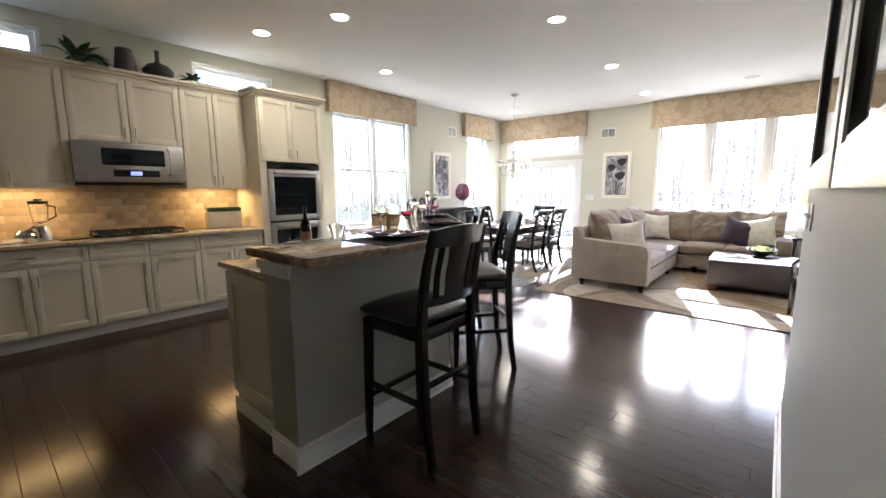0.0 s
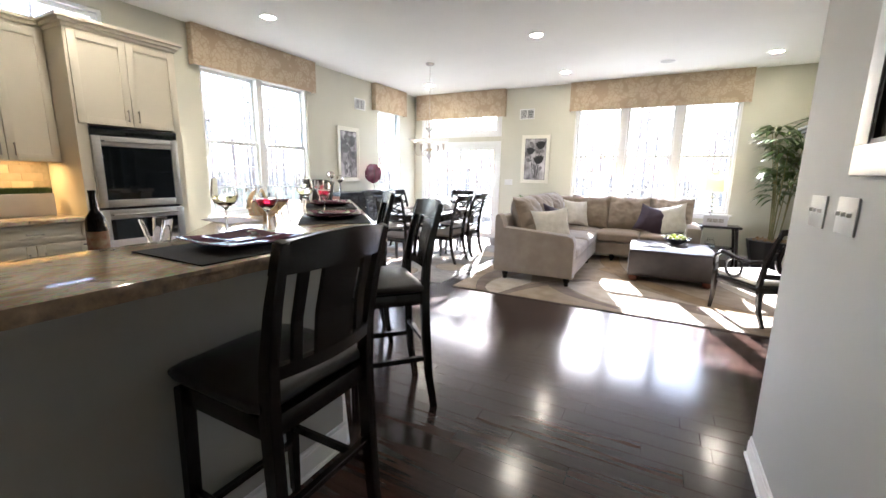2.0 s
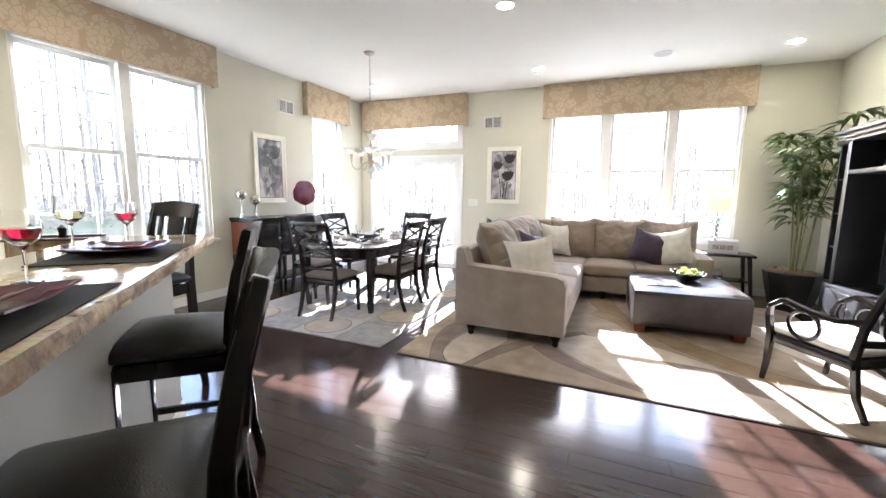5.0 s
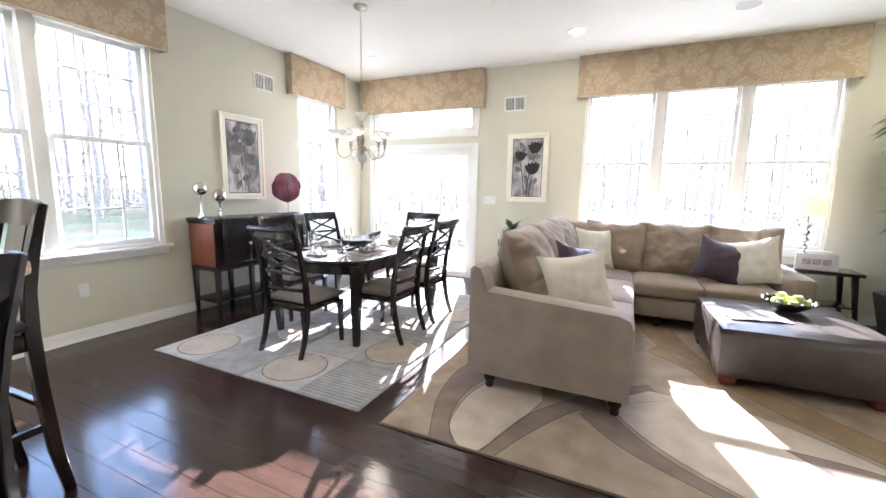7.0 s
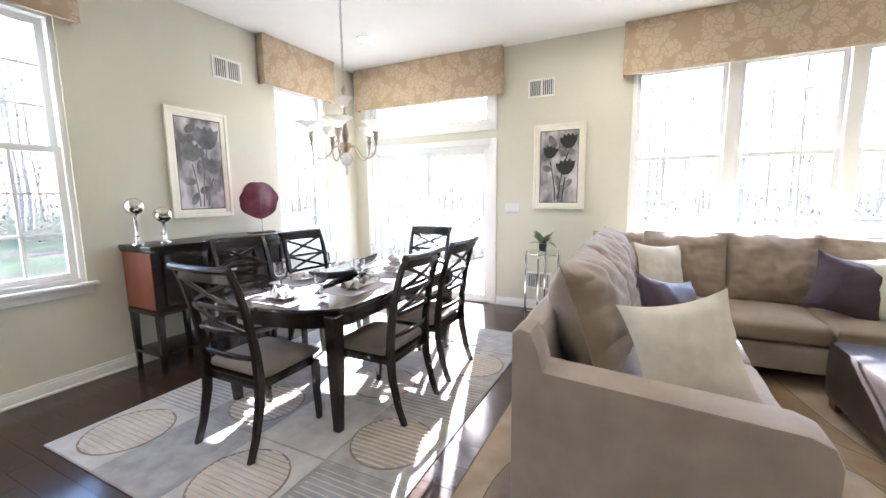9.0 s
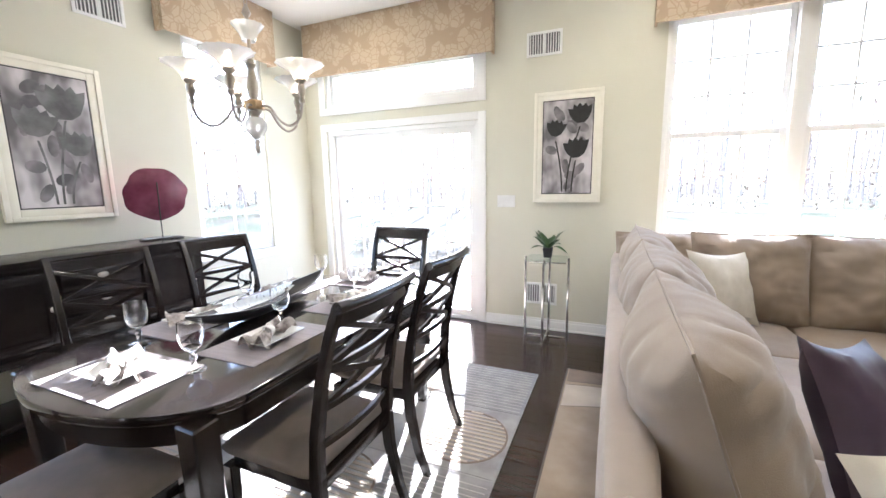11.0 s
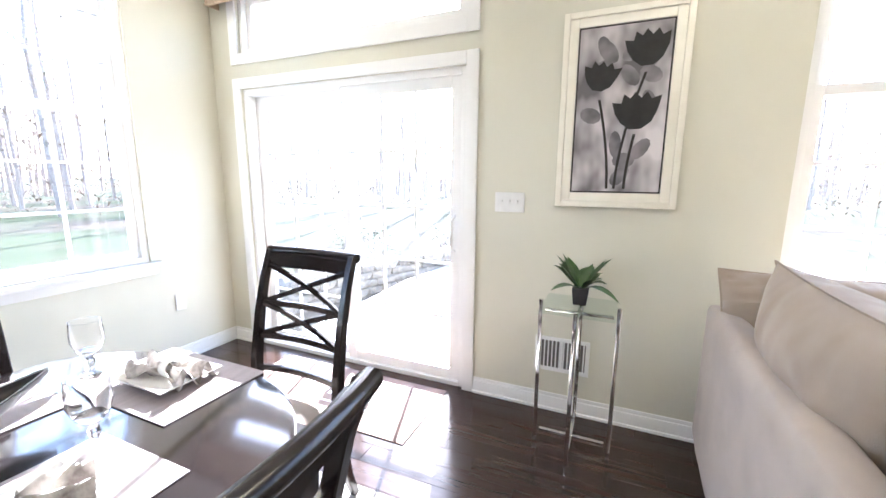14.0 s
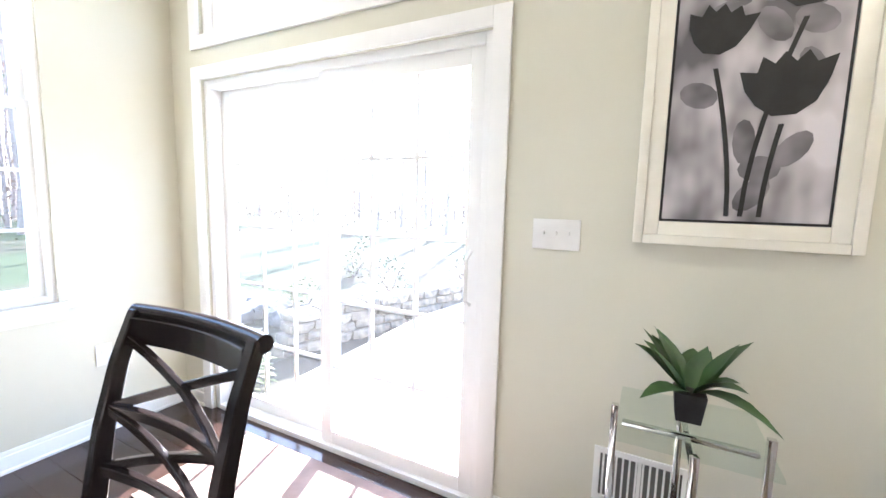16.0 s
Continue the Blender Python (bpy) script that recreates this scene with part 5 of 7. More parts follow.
for i, (x, y) in enumerate(((-3.48, 3.185), (-3.55, 3.105))):
    spin("pepper_mill", [(0, 0.0), (0.025, 0), (0.018, 0.05), (0.026, 0.10), (0.016, 0.15), (0.022, 0.18), (0, 0.20)], ESPRESSO, x, y, LT + 0.011, "turned dark wooden pepper mill in a box", "mill", "pepper mills in the box", n=16)

# ---- hall wall ----
SILVERG = mk("pale_silver_frame", (0.62, 0.62, 0.64), (0.66, 0.66, 0.68), 9, 0.35, metal=0.3, bump=0.04)
MIRR = mk("art_glazing", (0.30, 0.29, 0.27), (0.26, 0.25, 0.23), 1.5, 0.03)
MIRR.node_tree.nodes["Principled BSDF"].inputs["Metallic"].default_value = 0.75
for y0, y1 in ((1.12, 2.24), (-0.20, 1.04)):
    f = thing("wall_art", 0.376, y0, 1.42, 0, "large glazed picture in wide silver frame on a grey wall", "picture", "pictures on the hall wall")
    w_, h_ = y1 - y0, 1.30
    bm = B()
    box(bm, (-0.03, 0, 0), (0, w_, 0.09), 0.003)
    box(bm, (-0.03, 0, h_ - 0.09), (0, w_, h_), 0.003)
    box(bm, (-0.03, 0, 0.09), (0, 0.09, h_ - 0.09), 0.003)
    box(bm, (-0.03, w_ - 0.09, 0.09), (0, w_, h_ - 0.09), 0.003)
    part("frame", bm, SILVERG, f)
    bm = B()
    for a, b in (((-0.024, 0.09, 0.09), (0, w_ - 0.09, 0.105)), ((-0.024, 0.09, h_ - 0.105), (0, w_ - 0.09, h_ - 0.09)), ((-0.024, 0.09, 0.105), (0, 0.105, h_ - 0.105)), ((-0.024, w_ - 0.105, 0.105), (0, w_ - 0.09, h_ - 0.105))):
        box(bm, a, b)
    part("liner", bm, BLACKPAINT, f, "black inner liner")
    bm = B()
    box(bm, (-0.012, 0.106, 0.106), (-0.002, w_ - 0.106, h_ - 0.106))
    part("glazing", bm, MIRR, f, "reflective glazing over a pale picture")


def plate(axis, u, z, w, h, gangs, kind, label, face=1, at=None):
    """A switch or socket plate on a wall: axis y means a wall of constant x."""
    if axis == "y":
        M = to_world("y", at if at is not None else WX, face)
    else:
        M = to_world("x", NY, -1)
    t = thing(kind, 0, 0, 0, 0, label, kind.replace("_", " "))
    bm = B()
    box(bm, (u - w / 2, 0.001, z - h / 2), (u + w / 2, 0.007, z + h / 2), 0.002)
    bmesh.ops.transform(bm, matrix=M, verts=bm.verts)
    part("cover_plate", bm, PLASTIC, t)
    for i in range(gangs):
        uu = u + (i - (gangs - 1) / 2) * 0.046
        bm = B()
        if kind == "light_switch":
            box(bm, (uu - 0.005, 0.0072, z - 0.002), (uu + 0.005, 0.02, z + 0.012), 0.001)
        else:
            for dz in (-0.02, 0.02):
                box(bm, (uu - 0.014, 0.0072, z + dz - 0.013), (uu + 0.014, 0.010, z + dz + 0.013), 0.002)
        bmesh.ops.transform(bm, matrix=M, verts=bm.verts)
        part("toggle" if kind == "light_switch" else "outlet", bm, PLASTIC, t)


plate("y", 2.555, 1.287, 0.16, 0.12, 3, "light_switch", "white three-gang switch plate on the grey hall wall", face=-1, at=0.378)
plate("y", 2.28, 1.292, 0.16, 0.12, 3, "light_switch", "second white three-gang switch plate on the grey hall wall", face=-1, at=0.378)
plate("y", 0.90, 0.42, 0.075, 0.12, 1, "wall_socket", "white wall socket low on the grey hall wall", face=-1, at=0.378)
plate("x", -3.064, 1.245, 0.175, 0.115, 3, "light_switch", "white three-gang switch plate beside the patio door")
plate("y", 3.36, 1.46, 0.075, 0.12, 1, "light_switch", "small white switch plate between oven tower and window")
plate("y", 3.36, 1.22, 0.16, 0.12, 3, "light_switch", "wide white switch plate between oven tower and window")
plate("y", 8.47, 0.453, 0.075, 0.12, 1, "wall_socket", "white wall socket low beside the corner window")
plate("y", 4.852, 0.449, 0.075, 0.12, 1, "wall_socket", "white wall socket low on the wall beneath a window")
plate("y", 6.55, 0.42, 0.075, 0.12, 1, "wall_socket", "white wall socket behind the sideboard")


def vent(axis, u0, u1, z0, z1, kind="wall_vent", n=12):
    M = to_world("y", WX, 1) if axis == "y" else to_world("x", NY, -1)
    t = thing(kind, 0, 0, 0, 0, "white painted metal air vent with thin slats in the wall", "vent", "air vents")
    bm = B()
    b_ = 0.022
    box(bm, (u0, 0.001, z0), (u0 + b_, 0.01, z1), 0.002)
    box(bm, (u1 - b_, 0.001, z0), (u1, 0.01, z1), 0.002)
    box(bm, (u0 + b_, 0.001, z0), (u1 - b_, 0.01, z0 + b_), 0.002)
    box(bm, (u0 + b_, 0.001, z1 - b_), (u1 - b_, 0.01, z1), 0.002)
    um_ = (u0 + u1) / 2
    box(bm, (um_ - 0.006, 0.001, z0 + b_), (um_ + 0.006, 0.009, z1 - b_))
    bmesh.ops.transform(bm, matrix=M, verts=bm.verts)
    part("frame", bm, TRIM, t)
    # Dark sheet stands in for the shade behind the slats.
    bm = B()
    box(bm, (u0 + b_, 0.0005, z0 + b_), (u1 - b_, 0.0015, z1 - b_))
    bmesh.ops.transform(bm, matrix=M, verts=bm.verts)
    part("shade_sheet", bm, mk("vent_shadow_" + axis, (0.12, 0.12, 0.12)), t)
    for i in range(n):
        u = u0 + b_ + (u1 - u0 - 2 * b_) * (i + 0.5) / n
        bm = B()
        box(bm, (u - 0.003, 0.002, z0 + b_), (u + 0.004, 0.007, z1 - b_))
        bmesh.ops.transform(bm, matrix=M, verts=bm.verts)
        part("slat", bm, TRIM, t)


vent("x", -2.886, -2.576, 2.525, 2.733)
vent("x", -2.875, -2.565, 0.25, 0.462)
vent("y", 6.75, 7.07, 2.58, 2.79)

# ---- flower pictures ----
INK = mk("black_ink", (0.012, 0.012, 0.012), (0.02, 0.02, 0.02), 20, 0.5)
PAPER = mk("clouded_grey_print", (0.66, 0.62, 0.63), (0.13, 0.12, 0.125), 5, 0.35, detail=2.0, stretch=(1.5, 1.5, 0.8))
GHOST = mk("grey_ink_wash", (0.10, 0.095, 0.10), (0.26, 0.24, 0.25), 9, 0.4, detail=2.0)


def petal_shape(cx, cz, s, rot):
    """A tulip head seen from the side, as an outline."""
    pts = [(-0.42, -0.30), (-0.20, -0.50), (0.12, -0.52), (0.38, -0.36), (0.56, -0.02), (0.66, 0.30), (0.40, 0.24), (0.30, 0.44), (0.14, 0.30), (0.0, 0.48), (-0.14, 0.32), (-0.30, 0.46), (-0.38, 0.22), (-0.62, 0.28), (-0.56, -0.04)]
    c, q = math.cos(rot), math.sin(rot)
    return [(cx + s * (x * c - z * q), cz + s * (x * q + z * c)) for x, z in pts]


def picture(axis, u0, u1, z0, z1, dark, label):
    M = (to_world("y", WX, 1) if axis == "y" else to_world("x", NY, -1)) @ Matrix.Translation((u0, 0, z0))
    w, h = u1 - u0, z1 - z0
    p = thing("framed_picture", 0, 0, 0, 0, label, "picture", "flower pictures")
    def put(bm, name, mat, par, lb=""):
        bmesh.ops.transform(bm, matrix=M, verts=bm.verts)
        bmesh.ops.recalc_face_normals(bm, faces=bm.faces)
        return part(name, bm, mat, par, lb)
    bm = B()
    for o, q, d in ((0, 0.03, 0.035), (0.03, 0.075, 0.026)):
        box(bm, (o, 0.002, o), (q, d, h - o), 0.004)
        box(bm, (w - q, 0.002, o), (w - o, d, h - o), 0.004)
        box(bm, (q, 0.002, o), (w - q, d, q), 0.004)
        box(bm, (q, 0.002, h - q), (w - q, d, h - o), 0.004)
    put(bm, "frame", SILVERF, p)
    bm = B()
    q = 0.075
    box(bm, (q, 0.002, q), (w - q, 0.019, h - q))
    put(bm, "liner", BLACKPAINT, p, "thin black liner")
    bm = B()
    q = 0.083
    box(bm, (q, 0.0192, q), (w - q, 0.0215, h - q))
    art = put(bm, "print", PAPER, p, "clouded grey and white print")
    def flat(poly, y, name, mat):
        bm = B()
        t = B()
        vs = [t.verts.new((x * w, y, z * h)) for x, z in poly]
        f = t.faces.new(vs)
        r = bmesh.ops.extrude_face_region(t, geom=[f])
        for v in [g for g in r["geom"] if isinstance(g, bmesh.types.BMVert)]:
            v.co.y += 0.0006
        grow(bm, t)
        put(bm, name, mat, art)
    rs = random.Random(5 if dark else 8)
    for i in range(13):
        cx, cz, a = rs.uniform(0.25, 0.75), rs.uniform(0.16, 0.85), rs.uniform(0, 3.1)
        pl = [(min(0.84, max(0.16, cx + 0.09 * math.cos(t * math.pi / 6) * math.cos(a) - 0.05 * math.sin(t * math.pi / 6) * math.sin(a))), min(0.905, max(0.095, cz + 0.07 * math.cos(t * math.pi / 6) * math.sin(a) + 0.04 * math.sin(t * math.pi / 6) * math.cos(a)))) for t in range(12)]
        flat(pl, 0.0217 + 0.00011 * i, "leaf_print", GHOST)
    ink = INK if dark else mk("grey_ink", (0.07, 0.07, 0.07), (0.22, 0.22, 0.22), 7, 0.5)
    heads = ((0.68, 0.80, 0.28), (0.33, 0.68, 0.24), (0.63, 0.50, 0.30)) if dark else ((0.62, 0.76, 0.36), (0.36, 0.62, 0.30), (0.70, 0.50, 0.26))
    for (hx, hz, s), foot in zip(heads, ((0.50, 0.10), (0.44, 0.10), (0.58, 0.10))):
        pet = [(x, hz + (z - hz) * 0.62) for x, z in petal_shape(hx, hz, s, 0.1 if hx > 0.5 else -0.15)]
        flat([(min(0.84, x), min(0.9, z)) for x, z in pet], 0.0238, "flower_print", ink)
        k = 6
        L, R = [], []
        for i in range(k + 1):
            u = i / k
            x = foot[0] + (hx - foot[0]) * u ** 1.7
            z = foot[1] + (hz - 0.12 - foot[1]) * u
            L.append((x - 0.011, z))
            R.append((x + 0.011, z))
        flat(L + R[::-1], 0.0232, "stem_print", ink)


picture("x", -2.803, -2.218, 1.236, 2.210, True, "black tulip print in a champagne frame on the cream wall")
picture("y", 6.243, 6.838, 1.228, 2.225, False, "grey tulip print in a champagne frame above the sideboard")

# ---- ceiling fittings ----
for x, y in ((-4.31, 2.128), (-3.307, 2.443), (-1.669, 3.909), (-4.37, 4.01), (-1.748, 5.91), (-1.80, 7.95), (1.07, 7.96), (-4.49, 7.95)):
    d = thing("downlight", x, y, H, 0, "round white recessed ceiling light that is switched on", "downlight", "recessed ceiling lights")
    bm = B()
    lathe(bm, [(0.075, -0.001), (0.098, -0.001), (0.098, -0.006), (0.090, -0.010), (0.075, -0.008)], 28)
    part("trim_ring", bm, TRIM, d)
    bm = B()
    lathe(bm, [(0, -0.004), (0.0745, -0.004), (0.0745, -0.002), (0, -0.002)], 24)
    part("lens", bm, LED, d, "glowing warm white lens")
sp = thing("ceiling_speaker", -0.262, 7.90, H, 0, "round white flush speaker grille in the ceiling", "speaker")
bm = B()
lathe(bm, [(0.105, -0.001), (0.12, -0.001), (0.12, -0.006), (0.105, -0.006)], 28)
part("ring", bm, TRIM, sp)
bm = B()
lathe(bm, [(0, -0.004), (0.1045, -0.004), (0.1045, -0.001), (0, -0.001)], 24)
part("grille", bm, mk("speaker_mesh", (0.5, 0.5, 0.49), (0.58, 0.58, 0.57), 300, 0.6), sp)

ch = thing("chandelier", -3.66, 6.53, 1.572, 10, "antique brass and silver five-arm chandelier with fluted glass shades", "chandelier")
CH = H - 1.572
bm = B()
lathe(bm, [(0, CH), (0.07, CH), (0.07, CH - 0.012), (0.05, CH - 0.03), (0.012, CH - 0.04), (0, CH - 0.045)], 24)
part("canopy", bm, NICKEL, ch)
k = 0
z = CH - 0.045
while z > 0.66:
    bm = B()
    u, v = ((1, 0, 0), (0, 0, 1)) if k % 2 else ((0, 1, 0), (0, 0, 1))
    ring(bm, (0, 0, z - 0.018), 0.010, 0.022, 0.004, 0.004, u, v, 10)
    part("chain_link", bm, NICKEL, ch)
    z -= 0.034
    k += 1
bm = B()
lathe(bm, [(0, 0.66), (0.006, 0.655), (0.02, 0.62), (0.008, 0.60), (0.008, 0.46), (0.02, 0.44), (0.012, 0.42), (0.022, 0.40), (0.012, 0.38), (0.020, 0.34), (0.026, 0.30), (0.020, 0.265), (0.014, 0.25), (0.03, 0.241), (0.03, 0.19), (0.022, 0.18), (0.018, 0.166), (0, 0.165)], 20)
part("column", bm, AGED, ch)
bm = B()
lathe(bm, [(0, 0.068), (0.010, 0.066), (0.012, 0.050), (0.006, 0.042), (0.012, 0.028), (0.008, 0.008), (0, 0)], 16)
part("finial", bm, NICKEL, ch, "small turned nickel finial")


def fluted(bm, r0, r1, z0, z1, n=40, m=None):
    t = B()
    rs = []
    for i in range(9):
        u = i / 8
        r = r0 + (r1 - r0) * u ** 1.7
        rs.append([t.verts.new(((r * (1 + 0.05 * u * math.cos(12 * a))) * math.cos(a), (r * (1 + 0.05 * u * math.cos(12 * a))) * math.sin(a), z0 + (z1 - z0) * u)) for a in [2 * math.pi * j / n for j in range(n)]])
    for p, q in zip(rs, rs[1:]):
        for j in range(n):
            t.faces.new((p[j], p[(j + 1) % n], q[(j + 1) % n], q[j]))
    bmesh.ops.solidify(t, geom=t.faces[:], thickness=0.003)
    if m:
        bmesh.ops.transform(t, matrix=m, verts=t.verts)
    grow(bm, t)


for i in range(5):
    a = 2 * math.pi * i / 5
    c, s = math.cos(a), math.sin(a)
    bm = B()
    arm = [(0.04, 0.215), (0.085, 0.205), (0.125, 0.15), (0.18, 0.12), (0.235, 0.155), (0.25, 0.22)]
    pts = [Vector((r * c, r * s, z)) for r, z in arm]
    fine = []
    for j in range(len(pts) - 1):
        p0, p1, p2, p3 = pts[max(j - 1, 0)], pts[j], pts[j + 1], pts[min(j + 2, len(pts) - 1)]
        for q in range(4):
            u = q / 4
            fine.append(0.5 * ((2 * p1) + (p2 - p0) * u + (2 * p0 - 5 * p1 + 4 * p2 - p3) * u * u + (3 * p1 - p0 - 3 * p2 + p3) * u ** 3))
    fine.append(pts[-1])
    sweep(bm, fine, 0.012, n=8)
    am = part("arm", bm, NICKEL, ch)
    bm = B()
    lathe(bm, [(0, 0.215), (0.012, 0.215), (0.014, 0.228), (0.008, 0.24), (0.016, 0.258), (0.020, 0.275), (0.014, 0.296), (0.026, 0.31), (0.022, 0.318), (0, 0.318)], 16, at=(0.25 * c, 0.25 * s, 0))
    part("socket", bm, AGED, am, "turned antique pewter socket")
    bm = B()
    fluted(bm, 0.030, 0.104, 0.319, 0.382, m=Matrix.Translation((0.25 * c, 0.25 * s, 0)))
    part("shade", bm, SHADEG, am, "fluted frosted glass shade")
    bm = B()
    lathe(bm, [(0, 0.32), (0.012, 0.325), (0.015, 0.35), (0.006, 0.39), (0, 0.395)], 12, at=(0.25 * c, 0.25 * s, 0))
    part("bulb", bm, CANDLE, am, "lit candle bulb")
bm = B()
fluted(bm, 0.03, 0.07, 0.50, 0.57)
part("centre_shade", bm, SHADEG, ch, "small flared frosted glass shade on the stem")
bm = B()
lathe(bm, [(0.0, 0.066), (0.014, 0.070), (0.035, 0.090), (0.048, 0.118), (0.046, 0.145), (0.030, 0.165), (0.0, 0.170)], 28)
part("glass_drop", bm, SHADEG, ch, "frosted white glass drop below the hub")
bm = B()
prism(bm, [(0.045 * math.cos(math.pi * i / 4), 0.045 * math.sin(math.pi * i / 4)) for i in range(8)], 0.20, 0.24, 0.005)
part("hub", bm, BRASS, ch, "eight-sided brass hub")

# ---- rugs ----
RUG_A = mk("rug_oatmeal", (0.30, 0.235, 0.165), (0.40, 0.325, 0.24), 5, 0.95, bump=0.6, fine=260)
RUG_B = mk("rug_cream", (0.46, 0.39, 0.305), (0.58, 0.51, 0.42), 5, 0.95, bump=0.6, fine=260)
RUG_C = mk("rug_taupe", (0.19, 0.145, 0.115), (0.27, 0.215, 0.17), 5, 0.95, bump=0.6, fine=260)
RUG_D = mk("rug_olive_gold", (0.24, 0.165, 0.09), (0.33, 0.24, 0.14), 5, 0.95, bump=0.6, fine=260)
RUG_E = mk("rug_grey", (0.29, 0.28, 0.27), (0.40, 0.39, 0.375), 9, 0.95, bump=0.9, fine=260)
RUG_F = mk("rug_light_grey", (0.42, 0.405, 0.38), (0.52, 0.50, 0.47), 9, 0.95, bump=0.9, fine=260)
RUG_G = mk("rug_blue_grey", (0.25, 0.245, 0.24), (0.34, 0.33, 0.32), 9, 0.95, bump=0.9, fine=260)
EDGE = mk("rug_binding", (0.12, 0.10, 0.08), rough=0.9)


def curve_pts(pts, k=8):
    """A smooth line through points in the plan."""
    out = []
    P = [Vector((*p, 0)) for p in pts]
    for j in range(len(P) - 1):
        p0, p1, p2, p3 = P[max(j - 1, 0)], P[j], P[j + 1], P[min(j + 2, len(P) - 1)]
        for q in range(k):
            u = q / k
            v = 0.5 * ((2 * p1) + (p2 - p0) * u + (2 * p0 - 5 * p1 + 4 * p2 - p3) * u * u + (3 * p1 - p0 - 3 * p2 + p3) * u ** 3)
            out.append((v.x, v.y))
    out.append(pts[-1])
    return out


RX0, RX1, RY0, RY1 = -2.38, 1.33, 4.925, 8.12
rug = thing("living_rug", 0.01, -0.02, 0, 0, "beige wool rug with large sweeping taupe and cream curves", "rug")
bm = B()
box(bm, (RX0, RY0, 0.001), (RX1, RY1, 0.010), 0.003)
part("border", bm, EDGE, rug)
bm = B()
box(bm, (RX0 + 0.012, RY0 + 0.012, 0.0105), (RX1 - 0.012, RY1 - 0.012, 0.013))
part("field", bm, RUG_A, rug)


def inlay(edge1, edge2, mat, z, name="inlay", host=None, outline=True):
    a, b = curve_pts(edge1), curve_pts(edge2)
    n = min(len(a), len(b))
    def res(l):
        return [l[round(i * (len(l) - 1) / (n - 1))] for i in range(n)]
    a, b = res(a), res(b)
    def cl(p):
        return (min(RX1 - 0.014, max(RX0 + 0.014, p[0])), min(RY1 - 0.014, max(RY0 + 0.014, p[1])))
    bm = B()
    A = [bm.verts.new((*cl(p), z)) for p in a]
    C = [bm.verts.new((*cl(p), z)) for p in b]
    for i in range(n - 1):
        bm.faces.new((A[i], A[i + 1], C[i + 1], C[i]))
    bmesh.ops.remove_doubles(bm, verts=bm.verts, dist=1e-4)
    bmesh.ops.recalc_face_normals(bm, faces=bm.faces)
    part(name, bm, mat, rug)
    if outline:
        bm = B()
        for l in (a, b):
            l = [cl(p) for p in l]
            sweep(bm, [(x, y, z) for x, y in l], 0.006, 0.0016, square=False, n=4)
        part("carved_line", bm, EDGE, rug)


inlay([(-2.05, 4.93), (-2.21, 5.43), (-2.20, 5.95), (-1.9, 6.5)], [(-1.90, 4.93), (-2.03, 5.2), (-2.02, 5.65), (-1.75, 6.3)], RUG_C, 0.0136)
inlay([(-1.88, 4.93), (-2.01, 5.15), (-1.99, 5.62), (-1.7, 6.2)], [(-1.76, 4.93), (-1.68, 5.15), (-1.62, 5.35), (-1.55, 5.6)], RUG_B, 0.0138)
inlay([(-1.75, 4.93), (-1.65, 5.28), (-1.54, 5.51), (-1.2, 5.95), (-0.9, 6.2)], [(-1.67, 4.93), (-1.56, 5.20), (-1.35, 5.57), (-1.1, 5.80), (-0.8, 6.0)], RUG_C, 0.0140)
inlay([(-1.31, 5.57), (-1.07, 5.32), (-0.69, 5.12), (-0.2, 4.94)], [(-1.25, 5.85), (-0.94, 5.41), (-0.60, 5.17), (-0.12, 4.96)], RUG_C, 0.0142)
inlay([(-1.18, 5.80), (-0.92, 5.44), (-0.5, 5.15), (0.1, 4.94)], [(-0.9, 6.10), (-0.3, 6.05), (0.3, 5.6), (0.7, 4.94)], RUG_B, 0.0144)
inlay([(-0.9, 6.9), (-0.35, 6.38), (0.0, 5.95), (0.5, 5.55), (1.31, 5.25)], [(-0.8, 7.1), (-0.2, 6.55), (0.25, 6.08), (0.7, 5.72), (1.31, 5.48)], RUG_D, 0.0146)
inlay([(-0.25, 5.70), (0.05, 5.42), (0.5, 5.25), (0.9, 5.2)], [(-0.25, 5.70), (0.15, 5.66), (0.55, 5.45), (0.9, 5.2)], RUG_C, 0.0148)
inlay([(0.2, 7.6), (0.6, 6.8), (0.9, 6.2), (1.31, 5.8)], [(0.5, 7.9), (0.85, 7.1), (1.1, 6.6), (1.31, 6.2)], RUG_B, 0.0146)
inlay([(-1.0, 8.1), (-0.9, 7.4), (-0.7, 6.9), (-0.5, 6.4)], [(-0.7, 8.1), (-0.62, 7.5), (-0.5, 7.0), (-0.3, 6.5)], RUG_D, 0.0142)
inlay([(-2.36, 7.55), (-2.2, 7.6), (-2.0, 7.66)], [(-2.36, 7.85), (-2.2, 7.88), (-2.0, 7.9)], RUG_B, 0.0142)
inlay([(-2.36, 7.9), (-2.2, 7.92), (-2.0, 7.94)], [(-2.36, 8.1), (-2.2, 8.1), (-2.0, 8.1)], RUG_C, 0.0142)

